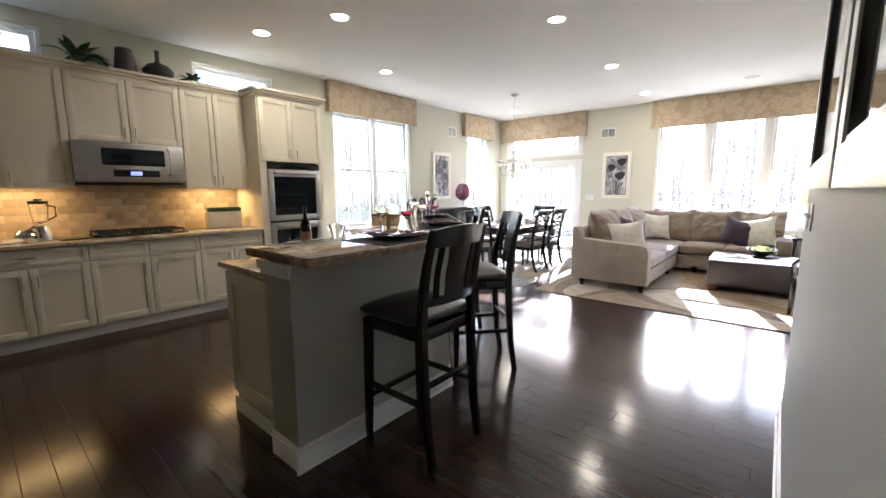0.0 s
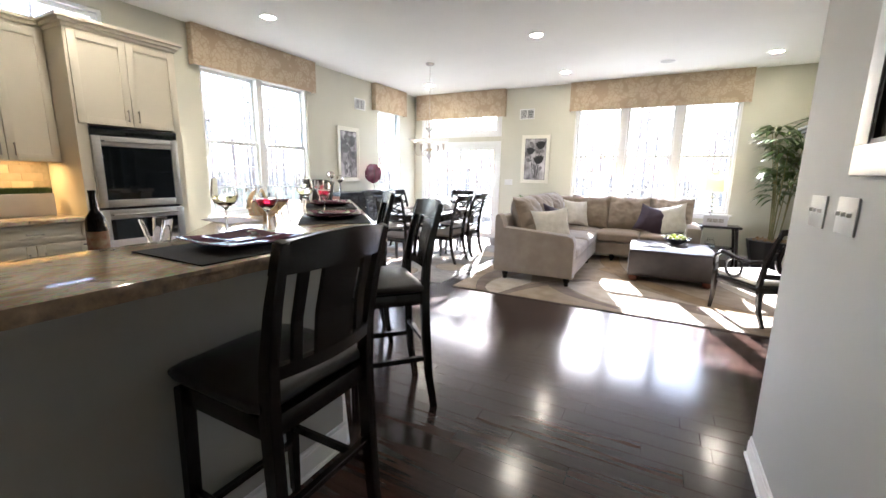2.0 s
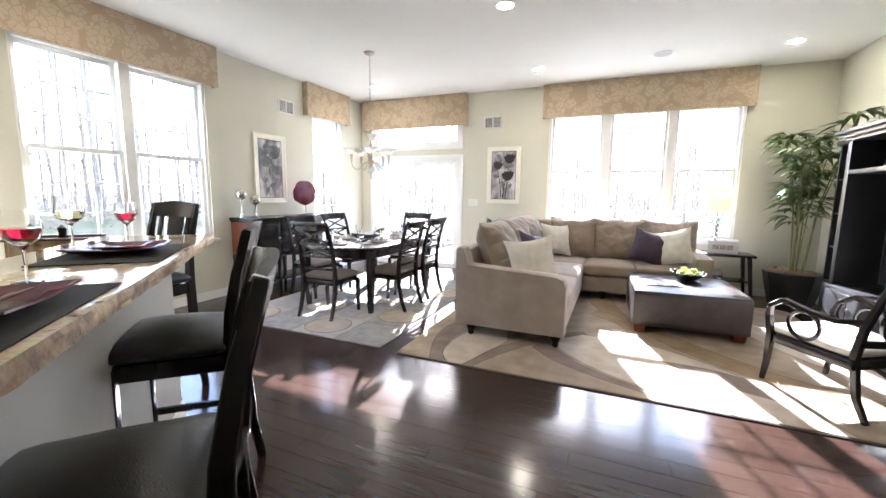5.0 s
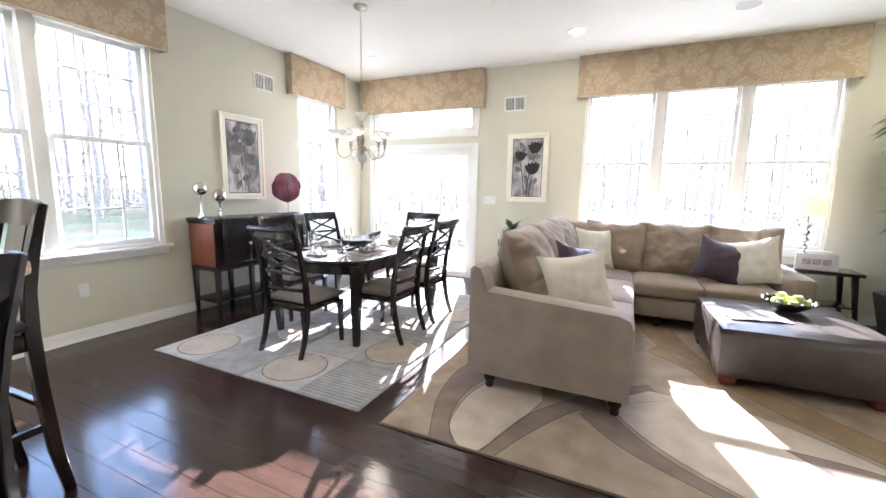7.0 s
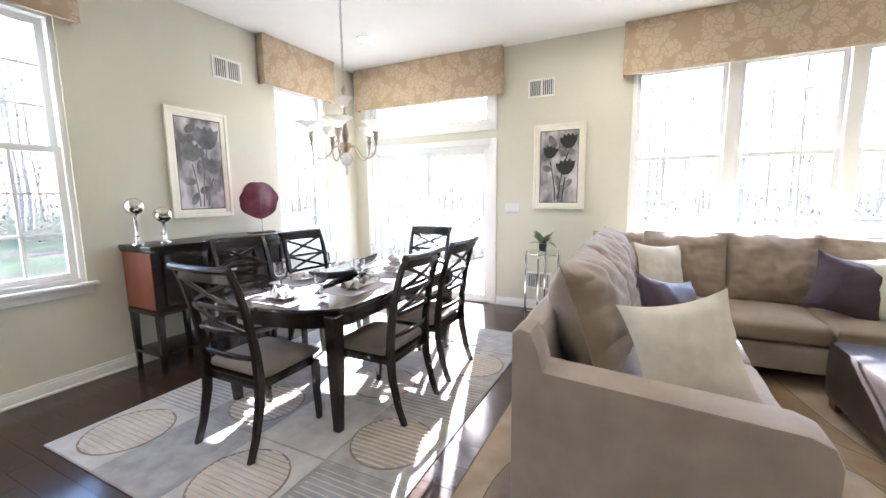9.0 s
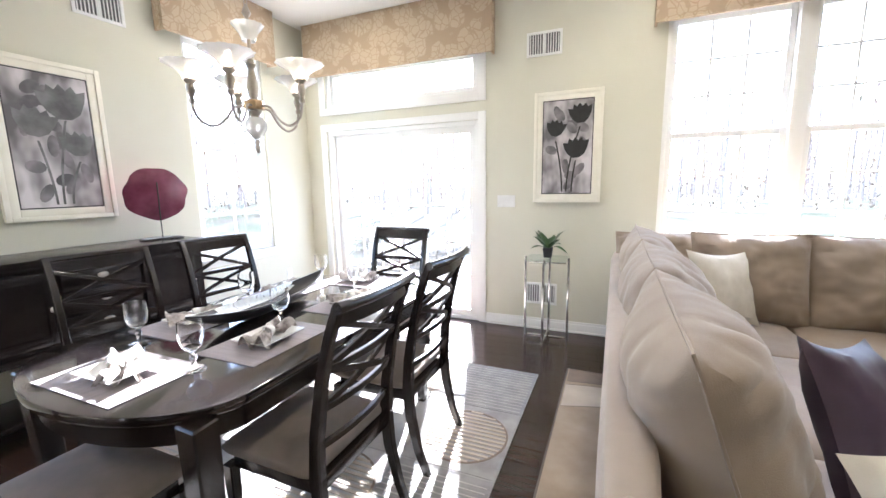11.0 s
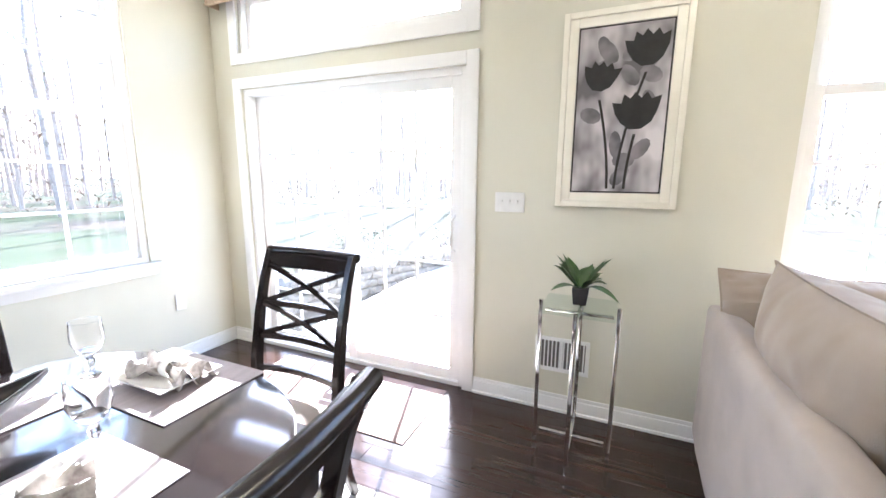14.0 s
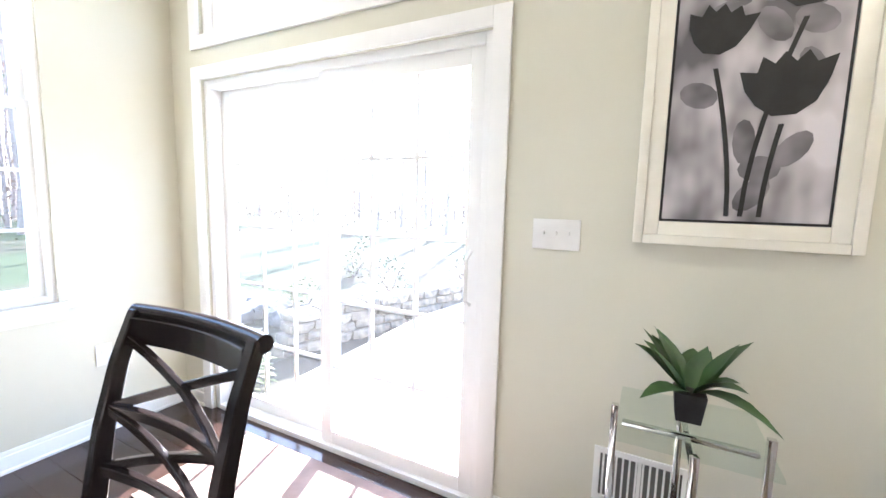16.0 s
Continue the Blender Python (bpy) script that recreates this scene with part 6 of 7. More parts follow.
DX0, DX1, DY0, DY1 = -4.66, -2.555, 4.955, 7.92
drug = thing("dining_rug", 0, 0, 0, 0, "grey patchwork rug with ribbed squares and rounds beneath the dining table", "rug")
bm = B()
box(bm, (DX0, DY0, 0.001), (DX1, DY1, 0.009), 0.003)
part("border", bm, RUG_E, drug)
cw, chh = (DX1 - DX0) / 4, (DY1 - DY0) / 5
for i in range(4):
    for j in range(5):
        x0, y0 = DX0 + i * cw, DY0 + j * chh
        bm = B()
        box(bm, (x0 + 0.006, y0 + 0.006, 0.009), (x0 + cw - 0.006, y0 + chh - 0.006, 0.0115))
        k = (i * 3 + j * 2) % 4
        sq = part("square", bm, (RUG_F, RUG_G, RUG_F, RUG_E)[k], drug)
        if (i + j) % 2 == 0:
            rnd_ = random.Random(i * 9 + j)
            R_ = cw * 0.44
            cx, cy = x0 + cw / 2 + rnd_.uniform(-0.04, 0.04), y0 + chh / 2
            bm = B()
            ring(bm, (cx, cy, 0.012), R_ + 0.012, R_ + 0.012, 0.012, 0.005, (1, 0, 0), (0, 1, 0), 40)
            rd = part("ring", bm, RUG_C, drug)
            y = -R_ + 0.018
            while y < R_:
                hx = math.sqrt(max(0, R_ * R_ - y * y))
                if hx > 0.03:
                    bm = B()
                    box(bm, (cx - hx, cy + y - 0.008, 0.0115), (cx + hx, cy + y + 0.008, 0.0155))
                    part("rib", bm, RUG_B, rd)
                y += 0.034
        elif k in (1, 2):
            y = 0.03
            while y < chh - 0.03:
                bm = B()
                box(bm, (x0 + 0.02, y0 + y - 0.004, 0.0115), (x0 + cw - 0.02, y0 + y + 0.004, 0.0135))
                part("rib", bm, RUG_G if k == 2 else RUG_F, sq)
                y += 0.036

mat_ = thing("door_mat", 0, 0, 0, 0, "thin brown door mat with pale lettering shapes at the patio door", "mat")
bm = B()
box(bm, (-4.75, 8.25, 0.001), (-3.42, 8.84, 0.006), 0.002)
part("mat", bm, mk("brown_mat", (0.20, 0.13, 0.10), (0.25, 0.17, 0.13), 9, 0.7, bump=0.3), mat_)
bm = B()
x = -4.35
for i, w_ in enumerate((0.10, 0.05, 0.04, 0.04, 0.09, 0.06, 0.06, 0.05, 0.06, 0.05)):
    box(bm, (x, 8.50, 0.0062), (x + w_ * 0.7, 8.50 + (0.10 if i in (0, 4) else 0.06), 0.0068))
    x += w_ + 0.015
box(bm, (-4.30, 8.42, 0.0062), (-3.75, 8.435, 0.0068))
part("lettering", bm, PLASTIC, mat_, "pale unreadable lettering bars")

# ---- on the dining table ----
NAPK = mk("patterned_napkin", (0.62, 0.58, 0.54), (0.16, 0.14, 0.13), 22, 0.8, bump=0.3, detail=3)
PEWTER = mk("dark_pewter", (0.012, 0.012, 0.014), (0.025, 0.025, 0.028), 10, 0.32)


def table_setting(x, y, rz, seed):
    rs = random.Random(seed)
    M = pose(x, y, TZ + 0.001, 0, 0, rz)
    bm = B()
    box(bm, (-0.22, -0.155, 0), (0.22, 0.155, 0.003))
    o = one("placemat", bm, MAT2, 0, 0, 0, 0, "satin grey mauve placemat on the dining table", "placemat", "placemats on the dining table")
    o.matrix_basis = M
    bm = B()
    t = B()
    bmesh.ops.create_grid(t, x_segments=8, y_segments=8, size=0.11)
    for v in t.verts:
        v.co.y *= 0.85
        k = max(abs(v.co.x) / 0.11, abs(v.co.y) / 0.0935)
        v.co.z = 0.007 + 0.018 * max(0, k - 0.62) / 0.38
    bmesh.ops.solidify(t, geom=t.faces[:], thickness=-0.004)
    grow(bm, t)
    o = one("dinner_plate", bm, WHITEC, 0, 0, 0, 0, "white rectangular plate on a grey placemat", "plate", "plates on the dining table")
    o.matrix_basis = M
    bm = B()
    t = B()
    bmesh.ops.create_grid(t, x_segments=26, y_segments=16, size=0.5)
    for v in t.verts:
        u, w = v.co.x * 2, v.co.y * 2
        waist = 0.25 + 0.75 * abs(u) ** 0.8
        v.co = Vector((u * 0.12, w * 0.065 * waist, 0.036 + 0.026 * math.cos(w * 6 + u * 4) * waist + 0.02 * noise.noise(Vector((u * 3, w * 3, seed)))))
    bmesh.ops.solidify(t, geom=t.faces[:], thickness=0.002)
    grow(bm, t)
    o = thing("napkin", 0, 0, 0, 0, "crumpled black and cream patterned napkin in a ring on a plate", "napkin", "napkins on the dining table")
    o.matrix_basis = M @ pose(0, 0, 0, 0, 0, rs.uniform(-40, 20))
    part("cloth", bm, NAPK, o)
    bm = B()
    ring(bm, (0, 0, 0.04), 0.026, 0.026, 0.006, 0.03, (0, 1, 0), (0, 0, 1), 20)
    part("napkin_ring", bm, WHITEC, o, "pale napkin ring")


def goblet(x, y, z):
    g = thing("water_goblet", x, y, z, 0, "clear stemmed water goblet on the dining table", "glass", "goblets on the dining table")
    bm = B()
    lathe(bm, [(0, 0), (0.034, 0.0), (0.034, 0.003), (0.010, 0.009), (0.007, 0.03), (0.012, 0.045), (0.007, 0.06), (0.028, 0.08), (0.038, 0.11), (0.037, 0.14), (0.035, 0.165), (0.0332, 0.165), (0.035, 0.14), (0.036, 0.11), (0.026, 0.083), (0, 0.074)], 24)
    bmesh.ops.scale(bm, vec=(1.12, 1.12, 1.08), verts=bm.verts)
    part("bowl", bm, CLEAR, g)


for k, (x, y, a) in enumerate(((-3.65, 5.84, 0), (-3.41, 6.27, 90), (-3.41, 6.85, 90), (-3.94, 6.33, -90), (-3.94, 6.90, -90), (-3.68, 7.30, 180))):
    table_setting(x, y, a, k + 1)
for x, y in ((-3.44, 5.96), (-3.50, 6.43), (-3.51, 7.03), (-3.89, 6.04), (-3.93, 6.62), (-3.92, 7.22)):
    goblet(x, y, TZ + 0.001)

boat = thing("boat_dish", -3.735, 6.59, TZ + 0.001, 6, "long dark boat-shaped centrepiece bowl with pale silvery inside", "bowl")
bm = B()
t_ = B()
K = 24
rows_o, rows_i = [], []
for i in range(K + 1):
    u = -1 + 2 * i / K
    hw_ = 0.108 * (1 - abs(u) ** 2.2) + 0.002
    lift = 0.070 + 0.050 * abs(u) ** 2.5
    keel = 0.004 + 0.104 * abs(u) ** 3
    ro, ri = [], []
    for j in range(9):
        a = math.pi * j / 8
        ro.append(t_.verts.new((-hw_ * math.cos(a), u * 0.485, lift + (keel - lift) * math.sin(a))))
    rows_o.append(ro)
for p, q in zip(rows_o, rows_o[1:]):
    for j in range(8):
        t_.faces.new((p[j], p[j + 1], q[j + 1], q[j]))
bmesh.ops.recalc_face_normals(t_, faces=t_.faces)
t2 = t_.copy()
bmesh.ops.solidify(t_, geom=t_.faces[:], thickness=0.006)
grow(bm, t_)
part("hull", bm, PEWTER, boat, "dark pewter hull")
for v in t2.verts:
    v.co.z += 0.004
    v.co.x *= 0.93
bm = B()
grow(bm, t2)
part("lining", bm, mk("silver_leaf", (0.80, 0.82, 0.80), (0.58, 0.62, 0.62), 30, 0.25, metal=0.4), boat, "pale silvery lining")

# ---- on the sideboard ----
for x, y, h in ((-5.23, 5.84, 0.36), (-5.20, 6.03, 0.29)):
    s = thing("ball_candlestick", x, y, 1.046, 0, "mercury glass ball on a turned silver stand on the sideboard", "ornament", "ball stands on the sideboard")
    bm = B()
    lathe(bm, [(0, 0), (0.045, 0), (0.045, 0.01), (0.018, 0.03), (0.012, 0.06), (0.024, 0.075), (0.012, 0.09), (0.015, h - 0.13), (0.028, h - 0.11), (0, h - 0.105)], 20)
    part("stand", bm, CHROME, s)
    bm = B()
    bmesh.ops.create_uvsphere(bm, u_segments=24, v_segments=16, radius=0.070)
    bmesh.ops.translate(bm, vec=(0, 0, h - 0.055), verts=bm.verts)
    part("ball", bm, mk("mercury_glass", (0.62, 0.56, 0.46), (0.80, 0.78, 0.74), 16, 0.10, metal=1.0), s, "mottled mercury glass ball")
dk = thing("disc_sculpture", -5.20, 6.99, 1.046, 78, "round plum glass disc with ragged edge on a thin black stand", "ornament")
bm = B()
box(bm, (-0.13, -0.055, 0), (0.13, 0.055, 0.012), 0.004)
sweep(bm, [(0, -0.02, 0.01), (0, -0.02, 0.15), (0, -0.03, 0.42)], 0.008)
part("stand", bm, IRON, dk)
bm = B()
prism(bm, [((0.205 + 0.006 * math.sin(9 * a) + 0.008 * math.sin(4 * a)) * math.cos(a), (0.195 + 0.006 * math.sin(7 * a)) * math.sin(a) * (1.0 if math.sin(a) > 0 else 0.95)) for a in [2 * math.pi * i / 64 for i in range(64)]], -0.006, 0.006, 0.003, m=Matrix.Translation((0, 0.0, 0.33)) @ Matrix.Rotation(math.radians(90), 4, "X"))
part("disc", bm, mk("plum_glass_disc", (0.11, 0.022, 0.045), (0.19, 0.05, 0.085), 7, 0.14), dk, "dark plum marbled disc")

# ---- glass accent table ----
GTOP = pane_mat("greenish_table_glass")
for nd in GTOP.node_tree.nodes:
    if nd.type == "BSDF_TRANSPARENT":
        nd.inputs[0].default_value = (0.93, 0.97, 0.95, 1)

gt = thing("glass_side_table", -2.62, 8.63, 0, 0, "small square glass table on slim chrome legs below the tulip print", "side table")
for ax, ay in ((-0.186, 0), (0.186, 0), (0, -0.181), (0, 0.181)):
    bm = B()
    box(bm, (ax - 0.010, ay - 0.010, 0.0), (ax + 0.010, ay + 0.010, 0.772), 0.002)
    part("leg", bm, CHROME, gt)
for z, w in ((0.03, 0.02), (0.715, 0.014)):
    bm = B()
    box(bm, (-0.164, -0.010, z), (0.164, 0.010, z + w), 0.002)
    part("rail", bm, CHROME, gt)
    bm = B()
    box(bm, (-0.008, -0.174, z), (0.008, -0.011, z + w), 0.002)
    box(bm, (-0.008, 0.011, z), (0.008, 0.174, z + w), 0.002)
    part("rail", bm, CHROME, gt)
bm = B()
box(bm, (-0.175, -0.17, 0.751), (0.175, 0.17, 0.761), 0.003)
part("glass_top", bm, GTOP, gt, "clear glass top with greenish edge")


def square_pot(bm):
    t = B()
    prism(t, [(-0.036, -0.036), (0.036, -0.036), (0.036, 0.036), (-0.036, 0.036)], 0, 0.085, 0.004)
    for v in t.verts:
        k = 0.85 + 0.25 * v.co.z / 0.085
        v.co.x *= k
        v.co.y *= k
    grow(bm, t)


leafy("potted_agave", -2.62, 8.66, 0.762, 18, 0.085, 0.215, 0.075, "small green broad-leaved plant in a glossy black square pot", pot=square_pot, seed=12, lo=0.35, hi=2.2)

# ---- living area ----
bowl = thing("apple_bowl", 0.11, 7.11, 0.466, 0, "dark scalloped metal bowl filled with green apples on the ottoman", "bowl")
bm = B()
t = B()
rs_ = []
for r, z in ((0.06, 0.0), (0.07, 0.004), (0.11, 0.03), (0.15, 0.062), (0.175, 0.085)):
    rs_.append([t.verts.new((r * (1 + 0.03 * math.cos(14 * a) * (r / 0.175) ** 2) * math.cos(a), r * (1 + 0.03 * math.cos(14 * a) * (r / 0.175) ** 2) * math.sin(a), z + 0.006 * math.cos(14 * a) * (r / 0.175) ** 4)) for a in [2 * math.pi * i / 84 for i in range(84)]])
for p, q in zip(rs_, rs_[1:]):
    for i in range(84):
        t.faces.new((p[i], p[(i + 1) % 84], q[(i + 1) % 84], q[i]))
t.faces.new(rs_[0][::-1])
bmesh.ops.solidify(t, geom=t.faces[:], thickness=0.005)
grow(bm, t)
part("shell", bm, PEWTER, bowl, "dark scalloped metal shell")
for i in range(14):
    bm = B()
    a = 2 * math.pi * i / 14
    lathe(bm, [(0, -0.010), (0.012, -0.004), (0.012, 0.004), (0, 0.010)], 8, at=(0.176 * math.cos(a), 0.176 * math.sin(a), 0.094))
    part("bead", bm, CHROME, bowl)
for x, y, z in ((0.0, 0.0, 0.05), (0.075, 0.02, 0.066), (-0.075, 0.01, 0.066), (0.02, 0.08, 0.066), (0.01, -0.08, 0.066), (-0.04, 0.04, 0.105), (0.05, -0.03, 0.105), (0.09, -0.07, 0.08), (-0.08, -0.06, 0.08)):
    ap = thing("apple", 0.11 + x, 7.11 + y, 0.47 + z, random.uniform(0, 90), "glossy green apple in the scalloped bowl", "apple", "apples in the bowl")
    bm = B()
    lathe(bm, [(0, -0.030), (0.016, -0.034), (0.034, -0.014), (0.038, 0.008), (0.028, 0.030), (0.010, 0.032), (0, 0.022)], 16)
    part("flesh", bm, APPLE, ap)
    bm = B()
    sweep(bm, [(0, 0, 0.022), (0.003, 0, 0.040)], 0.003, n=5)
    part("stem", bm, BARK, ap)
mg = thing("magazine", -0.18, 6.80, 0.466, 12, "open glossy magazine lying on the leather ottoman", "magazine")
bm = B()
for s in (-1, 1):
    t = B()
    bmesh.ops.create_grid(t, x_segments=8, y_segments=2, size=0.5)
    for v in t.verts:
        u = v.co.x + 0.5
        v.co = Vector((s * u * 0.20, v.co.y * 0.27, 0.003 + 0.010 * math.sin(math.pi * min(1, u * 1.1)) * (1 - u * 0.6)))
    bmesh.ops.solidify(t, geom=t.faces[:], thickness=0.0025)
    grow(bm, t)
part("pages", bm, mk("printed_page", (0.70, 0.70, 0.68), (0.45, 0.46, 0.46), 11, 0.25), mg)
bm = B()
for s, x0, y0, x1, y1 in ((1, 0.03, 0.0, 0.17, 0.11), (-1, -0.17, -0.11, -0.04, 0.03)):
    box(bm, (x0, y0, 0.0125), (x1, y1, 0.0135))
part("picture_block", bm, mk("print_block", (0.15, 0.17, 0.15), (0.35, 0.36, 0.33), 25, 0.3), mg)

et = thing("end_table", 0.74, 8.53, 0, 0, "dark wood end table with splayed legs beside the sofa", "end table")
bm = B()
box(bm, (-0.31, -0.20, 0.60), (0.31, 0.20, 0.635), 0.006)
part("top", bm, ESPRESSO, et)
for sx in (-1, 1):
    for sy in (-1, 1):
        bm = B()
        sweep(bm, [(sx * 0.30, sy * 0.18, 0.0), (sx * 0.265, sy * 0.17, 0.35), (sx * 0.24, sy * 0.16, 0.60)], [0.032, 0.04, 0.05], square=True, side=(1, 0, 0))
        part("leg", bm, ESPRESSO, et)
bm = B()
box(bm, (-0.262, -0.15, 0.26), (0.262, 0.15, 0.275), 0.002)
part("shelf", bm, ESPRESSO, et)
spin("glass_jar", [(0, 0), (0.05, 0), (0.075, 0.04), (0.07, 0.09), (0.035, 0.12), (0.05, 0.15), (0.047, 0.15), (0.03, 0.12), (0.065, 0.088), (0.07, 0.042), (0, 0.006)], CLEAR, 0.66, 8.50, 0.276, "round clear glass jar on the end table's lower shelf", "jar")
lp = thing("table_lamp", 0.61, 8.58, 0.636, 0, "chrome ball-stacked table lamp with cream drum shade near the window", "lamp")
bm = B()
prof = [(0, 0), (0.07, 0), (0.07, 0.015), (0.02, 0.025)]
for i in range(6):
    z = 0.04 + i * 0.075
    prof += [(0.012, z), (0.034, z + 0.02), (0.038, z + 0.033), (0.034, z + 0.046), (0.012, z + 0.066)]
prof += [(0.010, 0.50), (0.010, 0.60), (0, 0.60)]
lathe(bm, prof, 20)
part("base", bm, CHROME, lp)
bm = B()
t = B()
ra = [[t.verts.new((r * math.cos(2 * math.pi * i / 36), r * math.sin(2 * math.pi * i / 36), z)) for i in range(36)] for r, z in ((0.150, 0.555), (0.128, 0.875))]
for i in range(36):
    t.faces.new((ra[0][i], ra[0][(i + 1) % 36], ra[1][(i + 1) % 36], ra[1][i]))
bmesh.ops.solidify(t, geom=t.faces[:], thickness=0.003)
grow(bm, t)
part("shade", bm, LAMPSHADE, lp, "cream drum shade, faintly lit")
fr = thing("photo_frame", 0.68, 8.40, 0.637, -6, "wide silver frame with three small dark photos on the end table", "photo frame")
bm = B()
box(bm, (-0.17, 0, 0), (0.17, 0.018, 0.17), 0.004, m=pose(0, 0, 0, -10))
part("frame", bm, SILVERG, fr)
for i in range(3):
    bm = B()
    box(bm, (-0.115 + i * 0.08, -0.002, 0.055), (-0.045 + i * 0.08, -0.0005, 0.115), m=pose(0, 0, 0, -10))
    part("photo", bm, mk("dim_photo", (0.25, 0.23, 0.22), (0.45, 0.43, 0.40), 40, 0.3), fr)

pl = thing("planter", 1.40, 8.22, 0, 0, "tall bamboo palm in a dark faceted square planter by the wall", "plant")
bm = B()
t = B()
prism(t, [(0.30 * math.cos(a), 0.30 * math.sin(a)) for a in [radians(22.5 + 45 * i) for i in range(8)]], 0.0, 0.48, 0.008)
for v in t.verts:
    k = 0.70 + 0.34 * min(1, v.co.z / 0.46)
    v.co.x *= k
    v.co.y *= k
grow(bm, t)
part("pot", bm, BLACKPAINT, pl, "dark faceted pot")
random.seed(21)
bm = B()
for i in range(150):
    a, r = random.uniform(0, 6.28), 0.22 * math.sqrt(random.random())
    leaf(bm, Vector((r * math.cos(a), r * math.sin(a), 0.485)), Vector((random.uniform(-1, 1), random.uniform(-1, 1), 0.4)), 0.07, 0.03, 0.5, k=2)
part("moss", bm, mk("dry_moss", (0.30, 0.18, 0.08), (0.42, 0.28, 0.14), 30, 0.9), pl, "dry brown moss")
fol = B()
for i in range(10):
    stems = B()
    a, r = random.uniform(0, 6.28), random.uniform(0.02, 0.12)
    x, y = r * math.cos(a), r * math.sin(a)
    h = random.uniform(1.25, 2.15)
    lx, ly = 0.34 * h * math.cos(a) * random.uniform(0.15, 0.6), 0.30 * h * math.sin(a) * random.uniform(0.15, 0.6)
    sp_ = [Vector((x, y, 0.48)), Vector((x + lx * 0.25, y + ly * 0.25, 0.48 + h * 0.4)), Vector((x + lx, y + ly, 0.48 + h * 0.85))]
    sweep(stems, sp_, [0.018, 0.015, 0.010], n=6)
    for q in range(12):
        u = 0.42 + 0.60 * q / 11
        p = sp_[1].lerp(sp_[2], min(1, (u - 0.4) / 0.45)) if u > 0.4 else sp_[0].lerp(sp_[1], u / 0.4)
        b = random.uniform(0, 6.28)
        tip = p + Vector((math.cos(b), math.sin(b), 0.35)) * 0.08
        sweep(stems, [p, tip], 0.004, n=4)
        for w_ in range(4):
            bb = b + (w_ - 1.5) * 0.55
            leaf(fol, tip, Vector((math.cos(bb), math.sin(bb), random.uniform(-0.1, 0.5))), random.uniform(0.18, 0.27), 0.062, random.uniform(0.2, 0.7), k=4)
    for v in stems.verts:
        v.co.x = min(v.co.x, 0.42)
        v.co.y = min(v.co.y, 0.66)
    part("cane", stems, CANE, pl, "green-brown bamboo cane")
for v in fol.verts:
    v.co.x = min(v.co.x, 0.42)
    v.co.y = min(v.co.y, 0.66)
part("foliage", fol, GREEN2, pl, "many narrow arching green leaves")

# armchair with oval back, seen from behind
ac = thing("oval_back_armchair", 0.845, 5.55, 0, 32, "dark wood armchair with cream oval back and ring-shaped arms", "armchair")
w, d, sh = 0.29, 0.27, 0.40
for sx in (-1, 1):
    bm = B()
    sweep(bm, [(sx * w, d + 0.03, 0.014), (sx * w, d + 0.01, 0.15), (sx * w, d, 0.38), (sx * w, d + 0.03, 0.52), (sx * (w + 0.015), d + 0.01, 0.60), (sx * (w + 0.02), d - 0.08, 0.66)], [0.028, 0.034, 0.046, 0.04, 0.034, 0.03], square=True, side=(1, 0, 0))
    part("front_leg", bm, ESPRESSO, ac)
    bm = B()
    sweep(bm, [(sx * (w - 0.03), -0.36, 0.014), (sx * (w - 0.03), -0.29, 0.15), (sx * (w - 0.03), -0.25, 0.40), (sx * (w - 0.03), -0.28, 0.6), (sx * (w - 0.035), -0.36, 0.85), (sx * (w - 0.04), -0.40, 0.95)], [0.03, 0.036, 0.044, 0.04, 0.034, 0.03], square=True, side=(1, 0, 0))
    part("back_leg", bm, ESPRESSO, ac)
    bm = B()
    sweep(bm, [(sx * (w + 0.02), d - 0.08, 0.66), (sx * (w + 0.02), 0.0, 0.625), (sx * (w + 0.005), -0.15, 0.61), (sx * (w - 0.03), -0.28, 0.64)], [0.04, 0.036, 0.034, 0.03], square=True)
    part("arm", bm, ESPRESSO, ac)
    bm = B()
    ring(bm, (sx * w, 0.05, 0.515), 0.115, 0.105, 0.022, 0.024, (0, 1, 0), (0, 0, 1))
    part("arm_ring", bm, ESPRESSO, ac)
bm = B()
box(bm, (-w - 0.01, -0.27, sh - 0.075), (w + 0.01, d + 0.02, sh - 0.01), 0.008)
part("seat_frame", bm, ESPRESSO, ac)
bm = B()
slab(bm, (-w + 0.015, -0.25, sh - 0.01), (w - 0.015, d + 0.03, sh + 0.06), 0.03, bulge=0.025, n=8)
part("seat", bm, CREAMF, ac, "cream padded seat")
bm = B()
sweep(bm, [(-w + 0.03, -0.275, 0.50), (0, -0.29, 0.485), (w - 0.03, -0.275, 0.50)], 0.03, 0.045, square=True)
part("lower_rail", bm, ESPRESSO, ac)
bm = B()
sweep(bm, [(-w + 0.02, -0.395, 0.93), (-0.1, -0.42, 0.955), (0.1, -0.42, 0.955), (w - 0.02, -0.395, 0.93)], 0.028, 0.055, square=True)
part("top_rail", bm, ESPRESSO, ac)
up_ = Vector((0, -0.32, 1)).normalized()
bm = B()
ring(bm, (0, -0.345, 0.71), 0.215, 0.225, 0.045, 0.034, (1, 0, 0), up_, 44)
part("back_ring", bm, ESPRESSO, ac)
bm = B()
t = B()
bmesh.ops.create_circle(t, cap_ends=True, segments=40, radius=1)
r = bmesh.ops.inset_region(t, faces=t.faces[:], thickness=0.35, depth=0)
